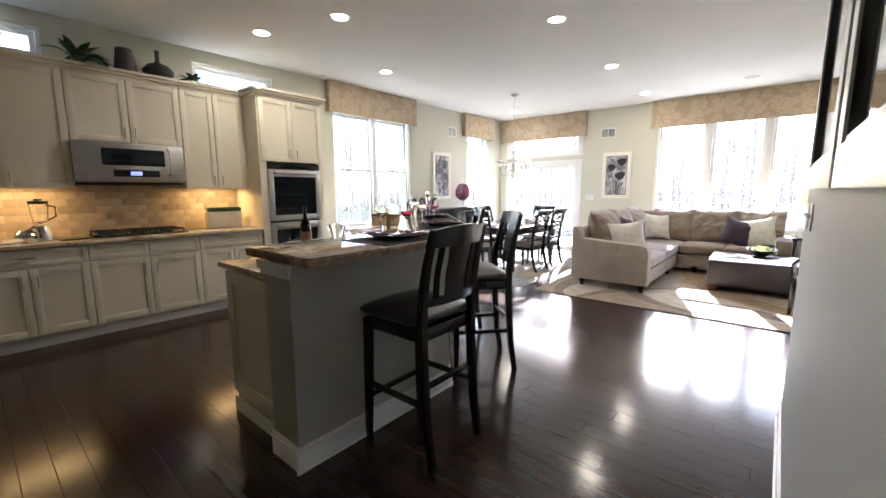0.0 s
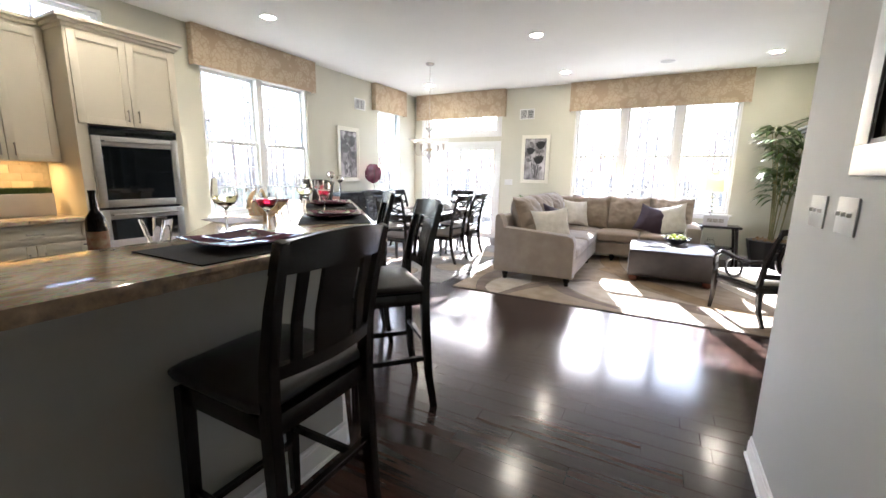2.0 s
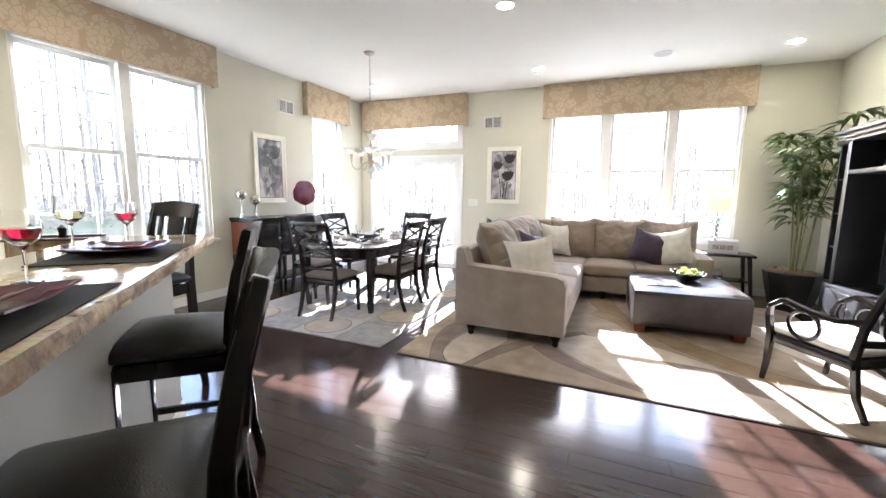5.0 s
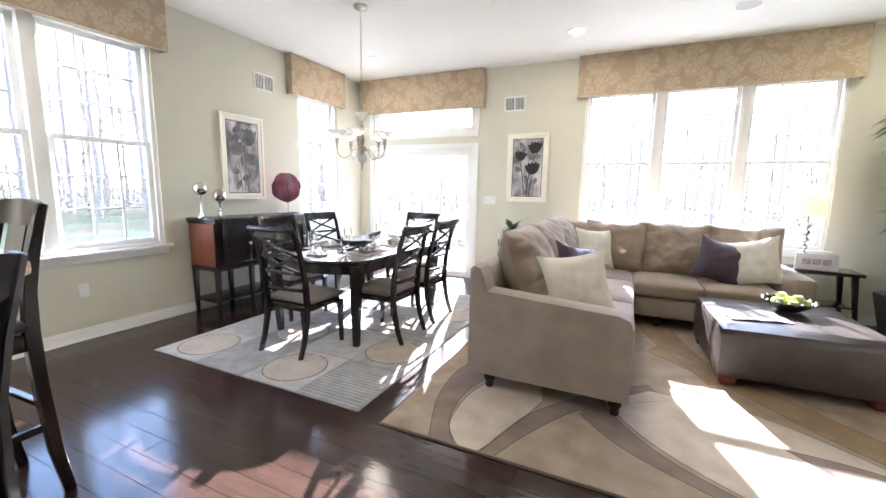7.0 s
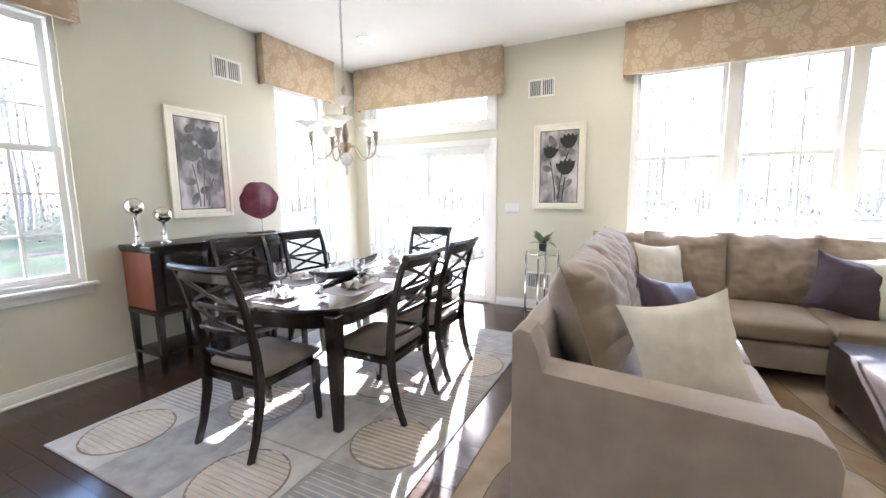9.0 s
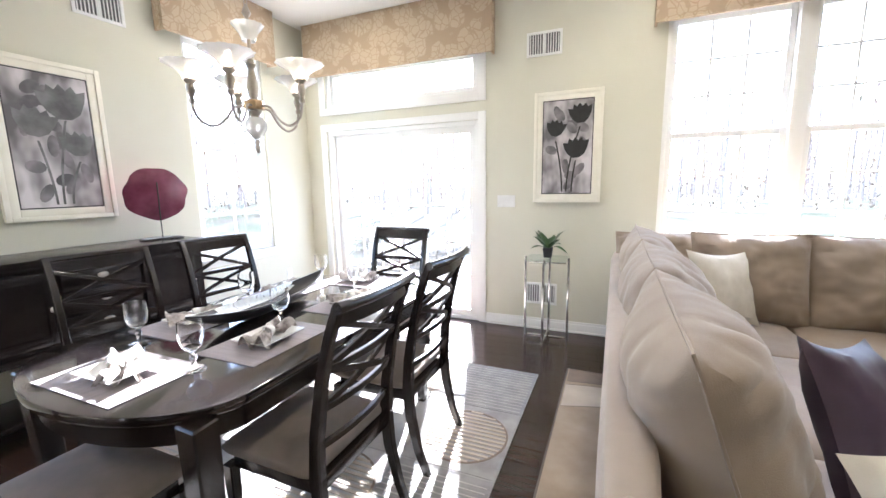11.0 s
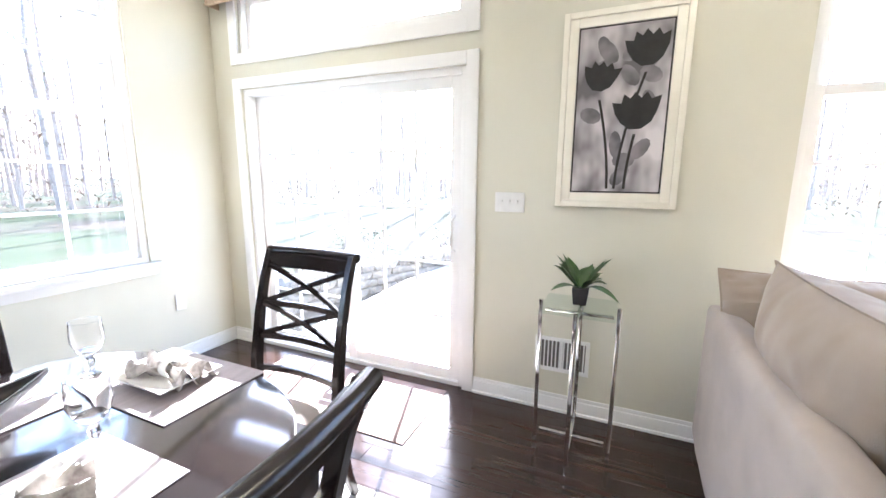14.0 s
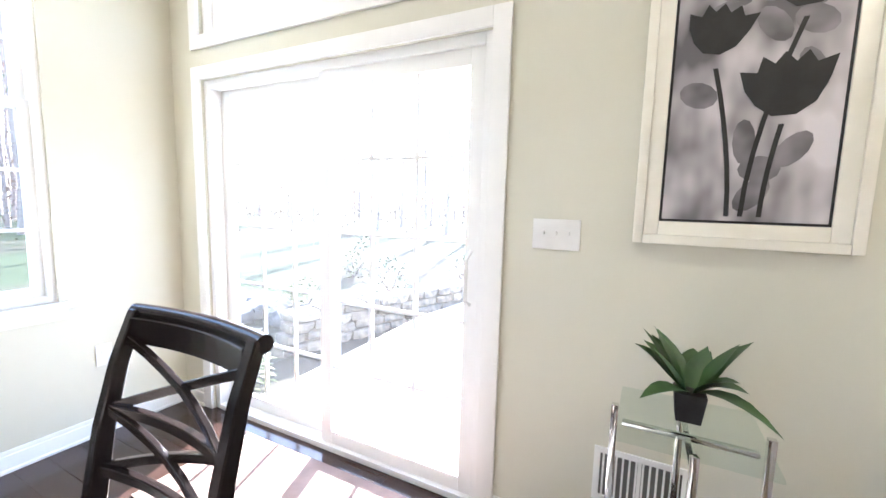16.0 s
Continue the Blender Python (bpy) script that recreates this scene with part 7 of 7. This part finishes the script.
for v in t.verts:
    k = v.co.length
    v.co = Vector((0, -0.345, 0.71)) + Vector((1, 0, 0)) * v.co.x * 0.172 + up_ * v.co.y * 0.182 + Vector((0, -1, -0.32)) * 0.02 * (1 - k * k)
bmesh.ops.solidify(t, geom=t.faces[:], thickness=0.03)
grow(bm, t)
part("back_panel", bm, CREAMF, ac, "cream upholstered oval panel")

# entertainment centre along the east wall
ec = thing("entertainment_centre", 0, 0, 0, 0, "black painted entertainment unit with crown, shelves and television", "media unit")
XB, XF2, Y0, Y1, HT = 1.86, 1.38, 5.05, 7.72, 2.02
XS = 1.50
def ebox(name, parts, par=None, mat=BLACKPAINT, lb=""):
    bm = B()
    for a, b in parts:
        box(bm, a, b, 0.003)
    return part(name, bm, mat, par or ec, lb)
ebox("base_cabinet", [((XF2, 5.45, 0.08), (XB, 7.32, 0.50)), ((XF2 - 0.02, 5.43, 0.50), (XB, 7.34, 0.53)), ((XF2 + 0.03, 5.45, 0), (XB, 7.32, 0.08))])
for y in (7.34, 5.05):
    ebox("side_tower", [((XS, y, 0), (XB, y + 0.025, 1.95)), ((XS, y + 0.355, 0), (XB, y + 0.38, 1.95)), ((XB - 0.02, y + 0.025, 0.08), (XB, y + 0.355, 1.95)), ((XS, y + 0.025, 0.0), (XB - 0.02, y + 0.355, 0.5)), ((XS - 0.03, y - 0.02, 1.95), (XB, y + 0.40, 2.0))])
    for z in (0.86, 1.22, 1.58):
        ebox("shelf", [((XS + 0.01, y + 0.025, z), (XB - 0.02, y + 0.355, z + 0.02))])
    ebox("door", [((XS - 0.018, y + 0.03, 0.10), (XS - 0.001, y + 0.35, 0.48))])
ebox("back_panel", [((XB - 0.02, 5.45, 0.53), (XB, 7.32, 1.98))])
ebox("upright", [((XF2 + 0.02, 7.24, 0.53), (XB - 0.02, 7.32, 1.95))])
ebox("upright", [((XF2 + 0.02, 5.45, 0.53), (XB - 0.02, 5.53, 1.95))])
ebox("bridge_shelf", [((XF2 + 0.02, 5.53, 1.63), (XB - 0.02, 7.24, 1.67))])
for px, z in ((0.0, 1.95), (0.03, 1.985), (0.06, 2.02)):
    ebox("crown", [((XF2 - px, 5.42 - px, z), (XB, 7.35 + px, z + 0.035))], lb="stepped black crown moulding")
for i in range(4):
    y = 5.48 + i * 0.455
    dr = ebox("door", [((XF2 - 0.018, y, 0.11), (XF2 - 0.001, y + 0.44, 0.48))])
    bm = B()
    lathe(bm, [(0, 0), (0.012, 0.004), (0.015, 0.014), (0, 0.02)], 10, m=Matrix.Translation((XF2 - 0.019, y + (0.40 if i % 2 == 0 else 0.04), 0.36)) @ Matrix.Rotation(math.radians(-90), 4, "Y"))
    part("knob", bm, NICKEL, dr, "satin nickel knob")
tv = thing("television", 1.62, 6.38, 0.531, 0, "flat television with glossy black screen in the media unit", "television")
bm = B()
box(bm, (0.0, -0.60, 0.07), (0.05, 0.60, 0.80), 0.006)
part("bezel", bm, BLACKPAINT, tv)
bm = B()
box(bm, (-0.003, -0.575, 0.10), (-0.0005, 0.575, 0.775))
part("screen", bm, mk("tv_screen", (0.010, 0.010, 0.012), rough=0.02), tv, "glossy black screen")
bm = B()
box(bm, (-0.08, -0.25, 0.0), (0.12, 0.25, 0.015), 0.004)
box(bm, (0.01, -0.05, 0.015), (0.04, 0.05, 0.07))
part("stand", bm, BLACKPAINT, tv)
for y, w_, h_, pw, lb in ((7.0, 0.27, 0.22, 0.14, "dark frame with a small pale certificate on the media unit"), (6.55, 0.26, 0.20, 0.18, "dark frame with small photographs on the media unit")):
    f = thing("photo_frame", 1.60, y, 1.671, 96, lb, "photo frame")
    bm = B()
    box(bm, (-w_ / 2, 0, 0), (w_ / 2, 0.02, h_), 0.003, m=pose(0, 0, 0, 12))
    part("frame", bm, BLACKPAINT, f)
    bm = B()
    box(bm, (-pw / 2, 0.0205, 0.06), (pw / 2, 0.022, h_ - 0.06), m=pose(0, 0, 0, 12))
    part("print", bm, PAPER, f)
    f.rotation_euler = (0, 0, radians(84))
leafy("shelf_plant", 1.62, 7.10, 2.057, 34, 0.03, 0.24, 0.035, "spiky green artificial plant on top of the media unit", seed=31, mat=GREEN2, lo=0.4, hi=1.6)
leafy("shelf_plant", 1.60, 6.15, 2.057, 26, 0.03, 0.26, 0.04, "second spiky green plant on top of the media unit", seed=33, mat=GREEN2, lo=0.2, hi=1.2)
sc = thing("boxed_sculpture", 1.58, 6.60, 2.057, 92, "open black box frame that holds a cream stone ring sculpture", "ornament")
bm = B()
for a, b in (((-0.20, -0.05, 0), (0.20, 0.05, 0.03)), ((-0.20, -0.05, 0.42), (0.20, 0.05, 0.45)), ((-0.20, -0.05, 0.03), (-0.17, 0.05, 0.42)), ((0.17, -0.05, 0.03), (0.20, 0.05, 0.42)), ((-0.17, -0.05, 0.03), (0.17, -0.045, 0.42))):
    box(bm, a, b, 0.002)
part("box_frame", bm, BLACKPAINT, sc)
bm = B()
ring(bm, (0, 0.0, 0.22), 0.10, 0.13, 0.075, 0.03, (1, 0, 0), (0, 0, 1), 12)
box(bm, (-0.06, -0.012, 0.03), (0.06, 0.012, 0.10), 0.004)
part("ring_stone", bm, mk("cream_stone", (0.50, 0.44, 0.30), (0.58, 0.52, 0.38), 14, 0.7, bump=0.4), sc)

# ---- outdoors ----
lawn_m, n_, l_, b_ = nodes_of("leafy_lawn")
co_, nz_, nz2_, rp_, mx_ = n_.new("ShaderNodeTexCoord"), n_.new("ShaderNodeTexNoise"), n_.new("ShaderNodeTexNoise"), n_.new("ShaderNodeValToRGB"), n_.new("ShaderNodeMix")
nz_.inputs["Scale"].default_value, nz_.inputs["Detail"].default_value = 0.22, 6
nz2_.inputs["Scale"].default_value, nz2_.inputs["Detail"].default_value = 6, 6
l_.new(co_.outputs["Object"], nz_.inputs["Vector"])
l_.new(co_.outputs["Object"], nz2_.inputs["Vector"])
rp_.color_ramp.elements[0].position, rp_.color_ramp.elements[1].position = 0.45, 0.58
rp_.color_ramp.elements[0].color, rp_.color_ramp.elements[1].color = (0.034, 0.044, 0.024, 1), (0.060, 0.050, 0.038, 1)
l_.new(nz_.outputs[0], rp_.inputs[0])
mx_.data_type, mx_.blend_type = "RGBA", "MULTIPLY"
mx_.inputs[0].default_value = 0.5
l_.new(rp_.outputs[0], mx_.inputs[6])
l_.new(nz2_.outputs["Color"], mx_.inputs[7])
l_.new(rp_.outputs[0], b_.inputs["Base Color"])
b_.inputs["Roughness"].default_value = 0.95
b_.inputs["Specular IOR Level"].default_value = 0.05
bm = B()
t = B()
prism(t, [(400 * math.cos(a), 400 * math.sin(a)) for a in [2 * math.pi * i / 48 for i in range(48)]], -0.40, -0.38)
grow(bm, t)
struct("ground", bm, lawn_m, smooth=0)
bm = B()
prism(bm, [(-5.3, 9.1), (3.5, 9.1), (3.5, 15.5), (-4.6, 15.5), (-5.05, 13.8), (-5.35, 11.8), (-5.3, 10.2)], -0.375, -0.14, 0.02)
struct("pavement", bm, mk("pale_patio_concrete", (0.28, 0.265, 0.24), (0.34, 0.325, 0.30), 3, 0.85, bump=0.3, fine=60))
STONE = mk("field_stone", (0.20, 0.165, 0.125), (0.09, 0.085, 0.075), 7, 0.85, bump=0.7, fine=24, rnd=0.3)
sw_ = tagged(new("stone_wall"), "low curved dry stone wall of tan field stones beside the patio", "wall")
rs = random.Random(3)
path = curve_pts([(-6.3, 10.3), (-6.1, 11.1), (-5.75, 12.1), (-5.25, 13.4), (-4.7, 15.0), (-3.6, 16.6)], 10)
cum = [0]
for p, q in zip(path, path[1:]):
    cum.append(cum[-1] + math.dist(p, q))
stones = [bmesh.new() for _ in range(6)]
meshes = []
for i, b in enumerate(stones):
    slab(b, (-0.15, -0.14, -0.06), (0.15, 0.14, 0.06), 0.03, n=2, wr=0.05, seed=i * 3)
    me = bpy.data.meshes.new("stone")
    b.to_mesh(me)
    b.free()
    me.materials.append(STONE)
    meshes.append(me)
for row in range(4):
    s = rs.uniform(0, 0.2)
    while s < cum[-1] - 0.1:
        ln = rs.uniform(0.22, 0.42)
        c = s + ln / 2
        k = max(i for i in range(len(cum)) if cum[i] <= min(c, cum[-1] - 1e-6))
        k = min(k, len(path) - 2)
        f = (c - cum[k]) / (cum[k + 1] - cum[k])
        x, y = path[k][0] + (path[k + 1][0] - path[k][0]) * f, path[k][1] + (path[k + 1][1] - path[k][1]) * f
        a = math.degrees(math.atan2(path[k + 1][1] - path[k][1], path[k + 1][0] - path[k][0]))
        o = new("stone", rs.choice(meshes))
        o.parent = sw_
        o.matrix_basis = pose(x, y, -0.315 + row * 0.118, 0, 0, a + rs.uniform(-5, 5)) @ Matrix.Diagonal((ln / 0.305, 1 + rs.uniform(-0.1, 0.1), 0.99, 1))
        s += ln + 0.004

LEAFR = mk("russet_leaves", (0.22, 0.09, 0.06), (0.15, 0.09, 0.05), 3, 0.8)
LEAFG = mk("evergreen_leaves", (0.05, 0.09, 0.045), (0.08, 0.12, 0.06), 3, 0.8)


def make_tree(seed, h, leaves, mat):
    rs = random.Random(seed)
    t = thing("bare_tree", 0, 0, -0.4, 0, "tall thin woodland tree with grey trunk and sparse autumn crown", "tree", "trees behind the house")
    tr, cr = B(), B()
    pts = [Vector((0, 0, 0))]
    for i in range(1, 8):
        pts.append(Vector((pts[-1].x + rs.uniform(-0.12, 0.12), pts[-1].y + rs.uniform(-0.12, 0.12), h * i / 7)))
    sweep(tr, pts, [0.21 * (1 - 0.12 * i) + 0.02 for i in range(8)], n=7)
    for i in range(26):
        z = h * rs.uniform(0.22, 0.95)
        k = min(6, int(z / h * 7))
        p = pts[k].lerp(pts[k + 1], z / h * 7 - k)
        a = rs.uniform(0, 6.28)
        ln = rs.uniform(1.0, 2.6) * (1.15 - z / h)  + 0.4
        d = Vector((math.cos(a), math.sin(a), rs.uniform(0.3, 1.0))).normalized()
        q = p + d * ln * 0.5 + Vector((0, 0, 0.1))
        e = p + d * ln + Vector((rs.uniform(-0.2, 0.2), rs.uniform(-0.2, 0.2), 0.3))
        sweep(tr, [p, q, e], [0.05, 0.03, 0.012], n=4)
        for j in range(5):
            b = p.lerp(e, rs.uniform(0.3, 1.0))
            f = b + Vector((rs.uniform(-1, 1), rs.uniform(-1, 1), rs.uniform(-0.2, 1))) * 0.7
            sweep(tr, [b, f], [0.022, 0.010], n=3)
            for m in range(leaves):
                c = b.lerp(f, rs.random()) + Vector((rs.uniform(-0.3, 0.3), rs.uniform(-0.3, 0.3), rs.uniform(-0.3, 0.3)))
                leaf(cr, c, Vector((rs.uniform(-1, 1), rs.uniform(-1, 1), rs.uniform(-1, 1))), 0.16, 0.11, 0.2, k=1)
    part("trunk", tr, BARK, t, "grey bark trunk and bare limbs")
    part("crown", cr, mat, t, "sparse dry leaves")
    return t


protos = [make_tree(1, 13, 2, LEAFR), make_tree(2, 15, 1, LEAFR), make_tree(3, 11, 3, LEAFR), make_tree(4, 14, 4, LEAFG), make_tree(5, 16, 1, LEAFR)]
rs = random.Random(77)
spots = []
tries = 0
while len(spots) < 170 and tries < 4000:
    tries += 1
    a = rs.uniform(20, 205)
    r = 21 + 27 * rs.random() ** 0.8
    x, y = -3 + r * math.cos(radians(a)), 8 + r * math.sin(radians(a))
    if all(math.dist((x, y), s) > 1.6 for s in spots):
        spots.append((x, y))
for i, (x, y) in enumerate(spots):
    m = pose(x, y, -0.4, 0, 0, rs.uniform(0, 360))
    if i < len(protos):
        protos[i].matrix_basis = m
    else:
        t = copy_thing(protos[rs.choice((0, 0, 1, 1, 2, 2, 3, 4, 4))], m)
        t.scale = [rs.uniform(0.8, 1.15)] * 3

far = B()
rs = random.Random(5)
for i in range(620):
    a, r = radians(rs.uniform(10, 215)), rs.uniform(44, 78)
    x, y = -3 + r * math.cos(a), 8 + r * math.sin(a)
    w_, h = rs.uniform(0.12, 0.25), rs.uniform(7, 13)
    lean_ = rs.uniform(-0.4, 0.4)
    sweep(far, [(x, y, -0.4), (x + lean_, y + lean_, h)], [w_, 0.08], n=4)
    for j in range(7):
        z = rs.uniform(1.5, h - 1)
        sweep(far, [(x, y, z), (x + rs.uniform(-2, 2), y + rs.uniform(-2, 2), z + rs.uniform(0.5, 2))], [0.09, 0.03], n=3)
tagged(obj("far_woods", far, BARK), "distant grey band of bare woodland trunks", "woods", kind="stuff")

brush = B()
for i in range(30000):
    a, r = radians(rs.uniform(10, 215)), rs.uniform(20, 52)
    x, y = -3 + r * math.cos(a), 8 + r * math.sin(a)
    leaf(brush, Vector((x, y, -0.4 + abs(rs.gauss(0, 3.2)))), Vector((rs.uniform(-1, 1), rs.uniform(-1, 1), rs.uniform(0, 1.2))), rs.uniform(0.15, 0.45), 0.11, 0.3, k=2)
tagged(obj("woodland_undergrowth", brush, mk("dry_undergrowth", (0.24, 0.145, 0.10), (0.14, 0.115, 0.08), 1.2, 0.9)), "dry brown undergrowth at the woodland's edge", "undergrowth", kind="stuff")


def shrub(x, y, r, h, mat, label, seed):
    rs = random.Random(seed)
    s = thing("shrub", x, y, -0.38, 0, label, "shrub", "shrubs round the patio")
    bm, st = B(), B()
    for i in range(9):
        a = rs.uniform(0, 6.28)
        sweep(st, [(0, 0, 0), (r * 0.6 * math.cos(a), r * 0.6 * math.sin(a), h * 0.8)], [0.02, 0.006], n=4)
    for i in range(420):
        a, u, v = rs.uniform(0, 6.28), rs.random() ** 0.4, rs.random()
        zz = h * v
        rr = r * u * math.sqrt(max(0.05, 1 - (v * 0.95) ** 2)) * (1 + 0.2 * math.sin(3 * a + seed))
        leaf(bm, Vector((rr * math.cos(a), rr * math.sin(a), zz)), Vector((math.cos(a), math.sin(a), rs.uniform(-0.2, 1))), 0.10, 0.05, 0.3, k=2)
    part("stems", st, BARK, s)
    part("foliage", bm, mat, s)


SHR = mk("shrub_green", (0.03, 0.06, 0.02), (0.05, 0.08, 0.03), 5, 0.7)
SHY = mk("shrub_yellow", (0.12, 0.13, 0.04), (0.08, 0.10, 0.035), 5, 0.7)
for k, (x, y, r, h, m) in enumerate(((-6.2, 9.7, 0.35, 0.5, SHY), (-7.2, 11.6, 0.45, 0.6, SHY), (-7.0, 13.6, 0.55, 0.7, SHR), (-8.6, 14.5, 0.5, 0.6, SHY), (-6.4, 15.5, 0.45, 0.6, SHR), (-5.4, 16.8, 0.4, 0.5, SHR), (-3.6, 18.2, 0.4, 0.5, SHR), (-8.0, 9.0, 0.45, 0.6, SHY), (-1.0, 16.6, 0.4, 0.5, SHR), (-9.5, 16.0, 0.6, 0.8, SHR))):
    shrub(x, y, r, h, m, "low rounded garden shrub with yellow-green foliage" if m is SHY else "low rounded dark green garden shrub", k)
bm = B()
for i in range(26):
    rs2 = random.Random(i)
    slab(bm, (-0.25, -0.2, 0), (0.25, 0.2, 0.16), 0.05, n=2, wr=0.12, seed=i, m=pose(-7.9 + rs2.uniform(-0.9, 0.9), 11.0 + rs2.uniform(-0.8, 0.8), -0.37, 0, 0, rs2.uniform(0, 180)))
tagged(obj("rock_bed", bm, mk("slate_rock", (0.05, 0.05, 0.052), (0.10, 0.10, 0.10), 6, 0.8, bump=0.5)), "bed of dark slate rocks in the lawn", "rocks", kind="stuff")

# ---- floor planks ----
rs = random.Random(11)
PW = 0.127
plank_cache, rest = {}, B()
near = []
y = SY
row = 0
while y < NY + 0.14:
    x = WX + rs.uniform(-0.9, 0)
    x1 = (0.378 if y < 2.9 - PW else EX)
    while x < x1:
        ln = rs.choice((0.6, 0.75, 0.9, 1.05, 1.2))
        a, b = max(x, WX - 0.02), min(x + ln, x1 + 0.02)
        if b - a > 0.05:
            near.append((a, b, y, min(y + PW, NY + 0.15)))
        x += ln
    y += PW
    row += 1
near.sort(key=lambda p: math.dist(((p[0] + p[1]) / 2, p[2]), (-1.6, 3.6)))
for k, (a, b, y0, y1) in enumerate(near):
    if k < 300:
        key = (round(b - a, 2), round(y1 - y0, 3))
        if key not in plank_cache:
            bm = B()
            hx, hy = key[0] / 2 - 0.0005, key[1] / 2 - 0.0005
            e = 0.0011
            v = [bm.verts.new(p) for p in ((-hx, -hy, -0.012), (hx, -hy, -0.012), (hx, hy, -0.012), (-hx, hy, -0.012), (-hx, -hy, -e), (hx, -hy, -e), (hx, hy, -e), (-hx, hy, -e), (-hx + e, -hy + e, 0), (hx - e, -hy + e, 0), (hx - e, hy - e, 0), (-hx + e, hy - e, 0))]
            for q in ((4, 5, 9, 8), (5, 6, 10, 9), (6, 7, 11, 10), (7, 4, 8, 11), (8, 9, 10, 11), (0, 1, 5, 4), (1, 2, 6, 5), (2, 3, 7, 6), (3, 0, 4, 7)):
                bm.faces.new([v[i] for i in q])
            me = bpy.data.meshes.new("plank")
            bm.to_mesh(me)
            bm.free()
            me.materials.append(FLOORW)
            plank_cache[key] = me
        o = new("plank", plank_cache[key])
        o.parent = floor
        o.location = ((a + b) / 2, (y0 + y1) / 2, 0)
    else:
        h = 0.0005
        e = 0.0011
        v = [rest.verts.new(p) for p in ((a + h, y0 + h, -0.012), (b - h, y0 + h, -0.012), (b - h, y1 - h, -0.012), (a + h, y1 - h, -0.012), (a + h, y0 + h, -e), (b - h, y0 + h, -e), (b - h, y1 - h, -e), (a + h, y1 - h, -e), (a + h + e, y0 + h + e, 0), (b - h - e, y0 + h + e, 0), (b - h - e, y1 - h - e, 0), (a + h + e, y1 - h - e, 0))]
        for q in ((4, 5, 9, 8), (5, 6, 10, 9), (6, 7, 11, 10), (7, 4, 8, 11), (8, 9, 10, 11)):
            rest.faces.new([v[i] for i in q])
rm = FLOORW.copy()
rm.name = "dark_floor_wood_joined"
n_, l_ = rm.node_tree.nodes, rm.node_tree.links
geo = n_.new("ShaderNodeNewGeometry")
for node in list(n_):
    if node.bl_idname == "ShaderNodeObjectInfo":
        for lk in list(node.outputs["Random"].links):
            l_.new(geo.outputs["Random Per Island"], lk.to_socket)
tagged(obj("planks", rest, rm, floor, smooth=0), kind="stuff")

# ---- backsplash tiles ----
TILE = mk("beige_stone_tile", (0.36, 0.28, 0.20), (0.44, 0.36, 0.27), 9, 0.35, bump=0.3, fine=80, rnd=0.22)
GROUT = mk("grout", (0.30, 0.26, 0.20), (0.34, 0.30, 0.24), 30, 0.9)
bs = tagged(new("backsplash"), kind="structure")
bm = B()
box(bm, (WX + 0.001, -1.18, CT + 0.001), (WX + 0.006, 2.213, 1.50))
struct("grout_bed", bm, GROUT, bs, smooth=0)
TW, TH = 0.152, 0.0755
bm = B()
box(bm, (0, 0.0015, 0.0015), (0.006, TW - 0.0015, TH - 0.0015), 0.0015)
tile_me = bpy.data.meshes.new("tile")
bm.to_mesh(tile_me)
bm.free()
tile_me.materials.append(TILE)
r = 0
z = CT + 0.002
while z + TH < 1.51:
    y = -1.18 + (TW / 2 if r % 2 else 0)
    while y + TW < 2.215:
        o = new("tile", tile_me)
        o.parent = bs
        o.location = (WX + 0.0055 + rs.uniform(0, 0.001), y, z)
        y += TW
    z += TH
    r += 1
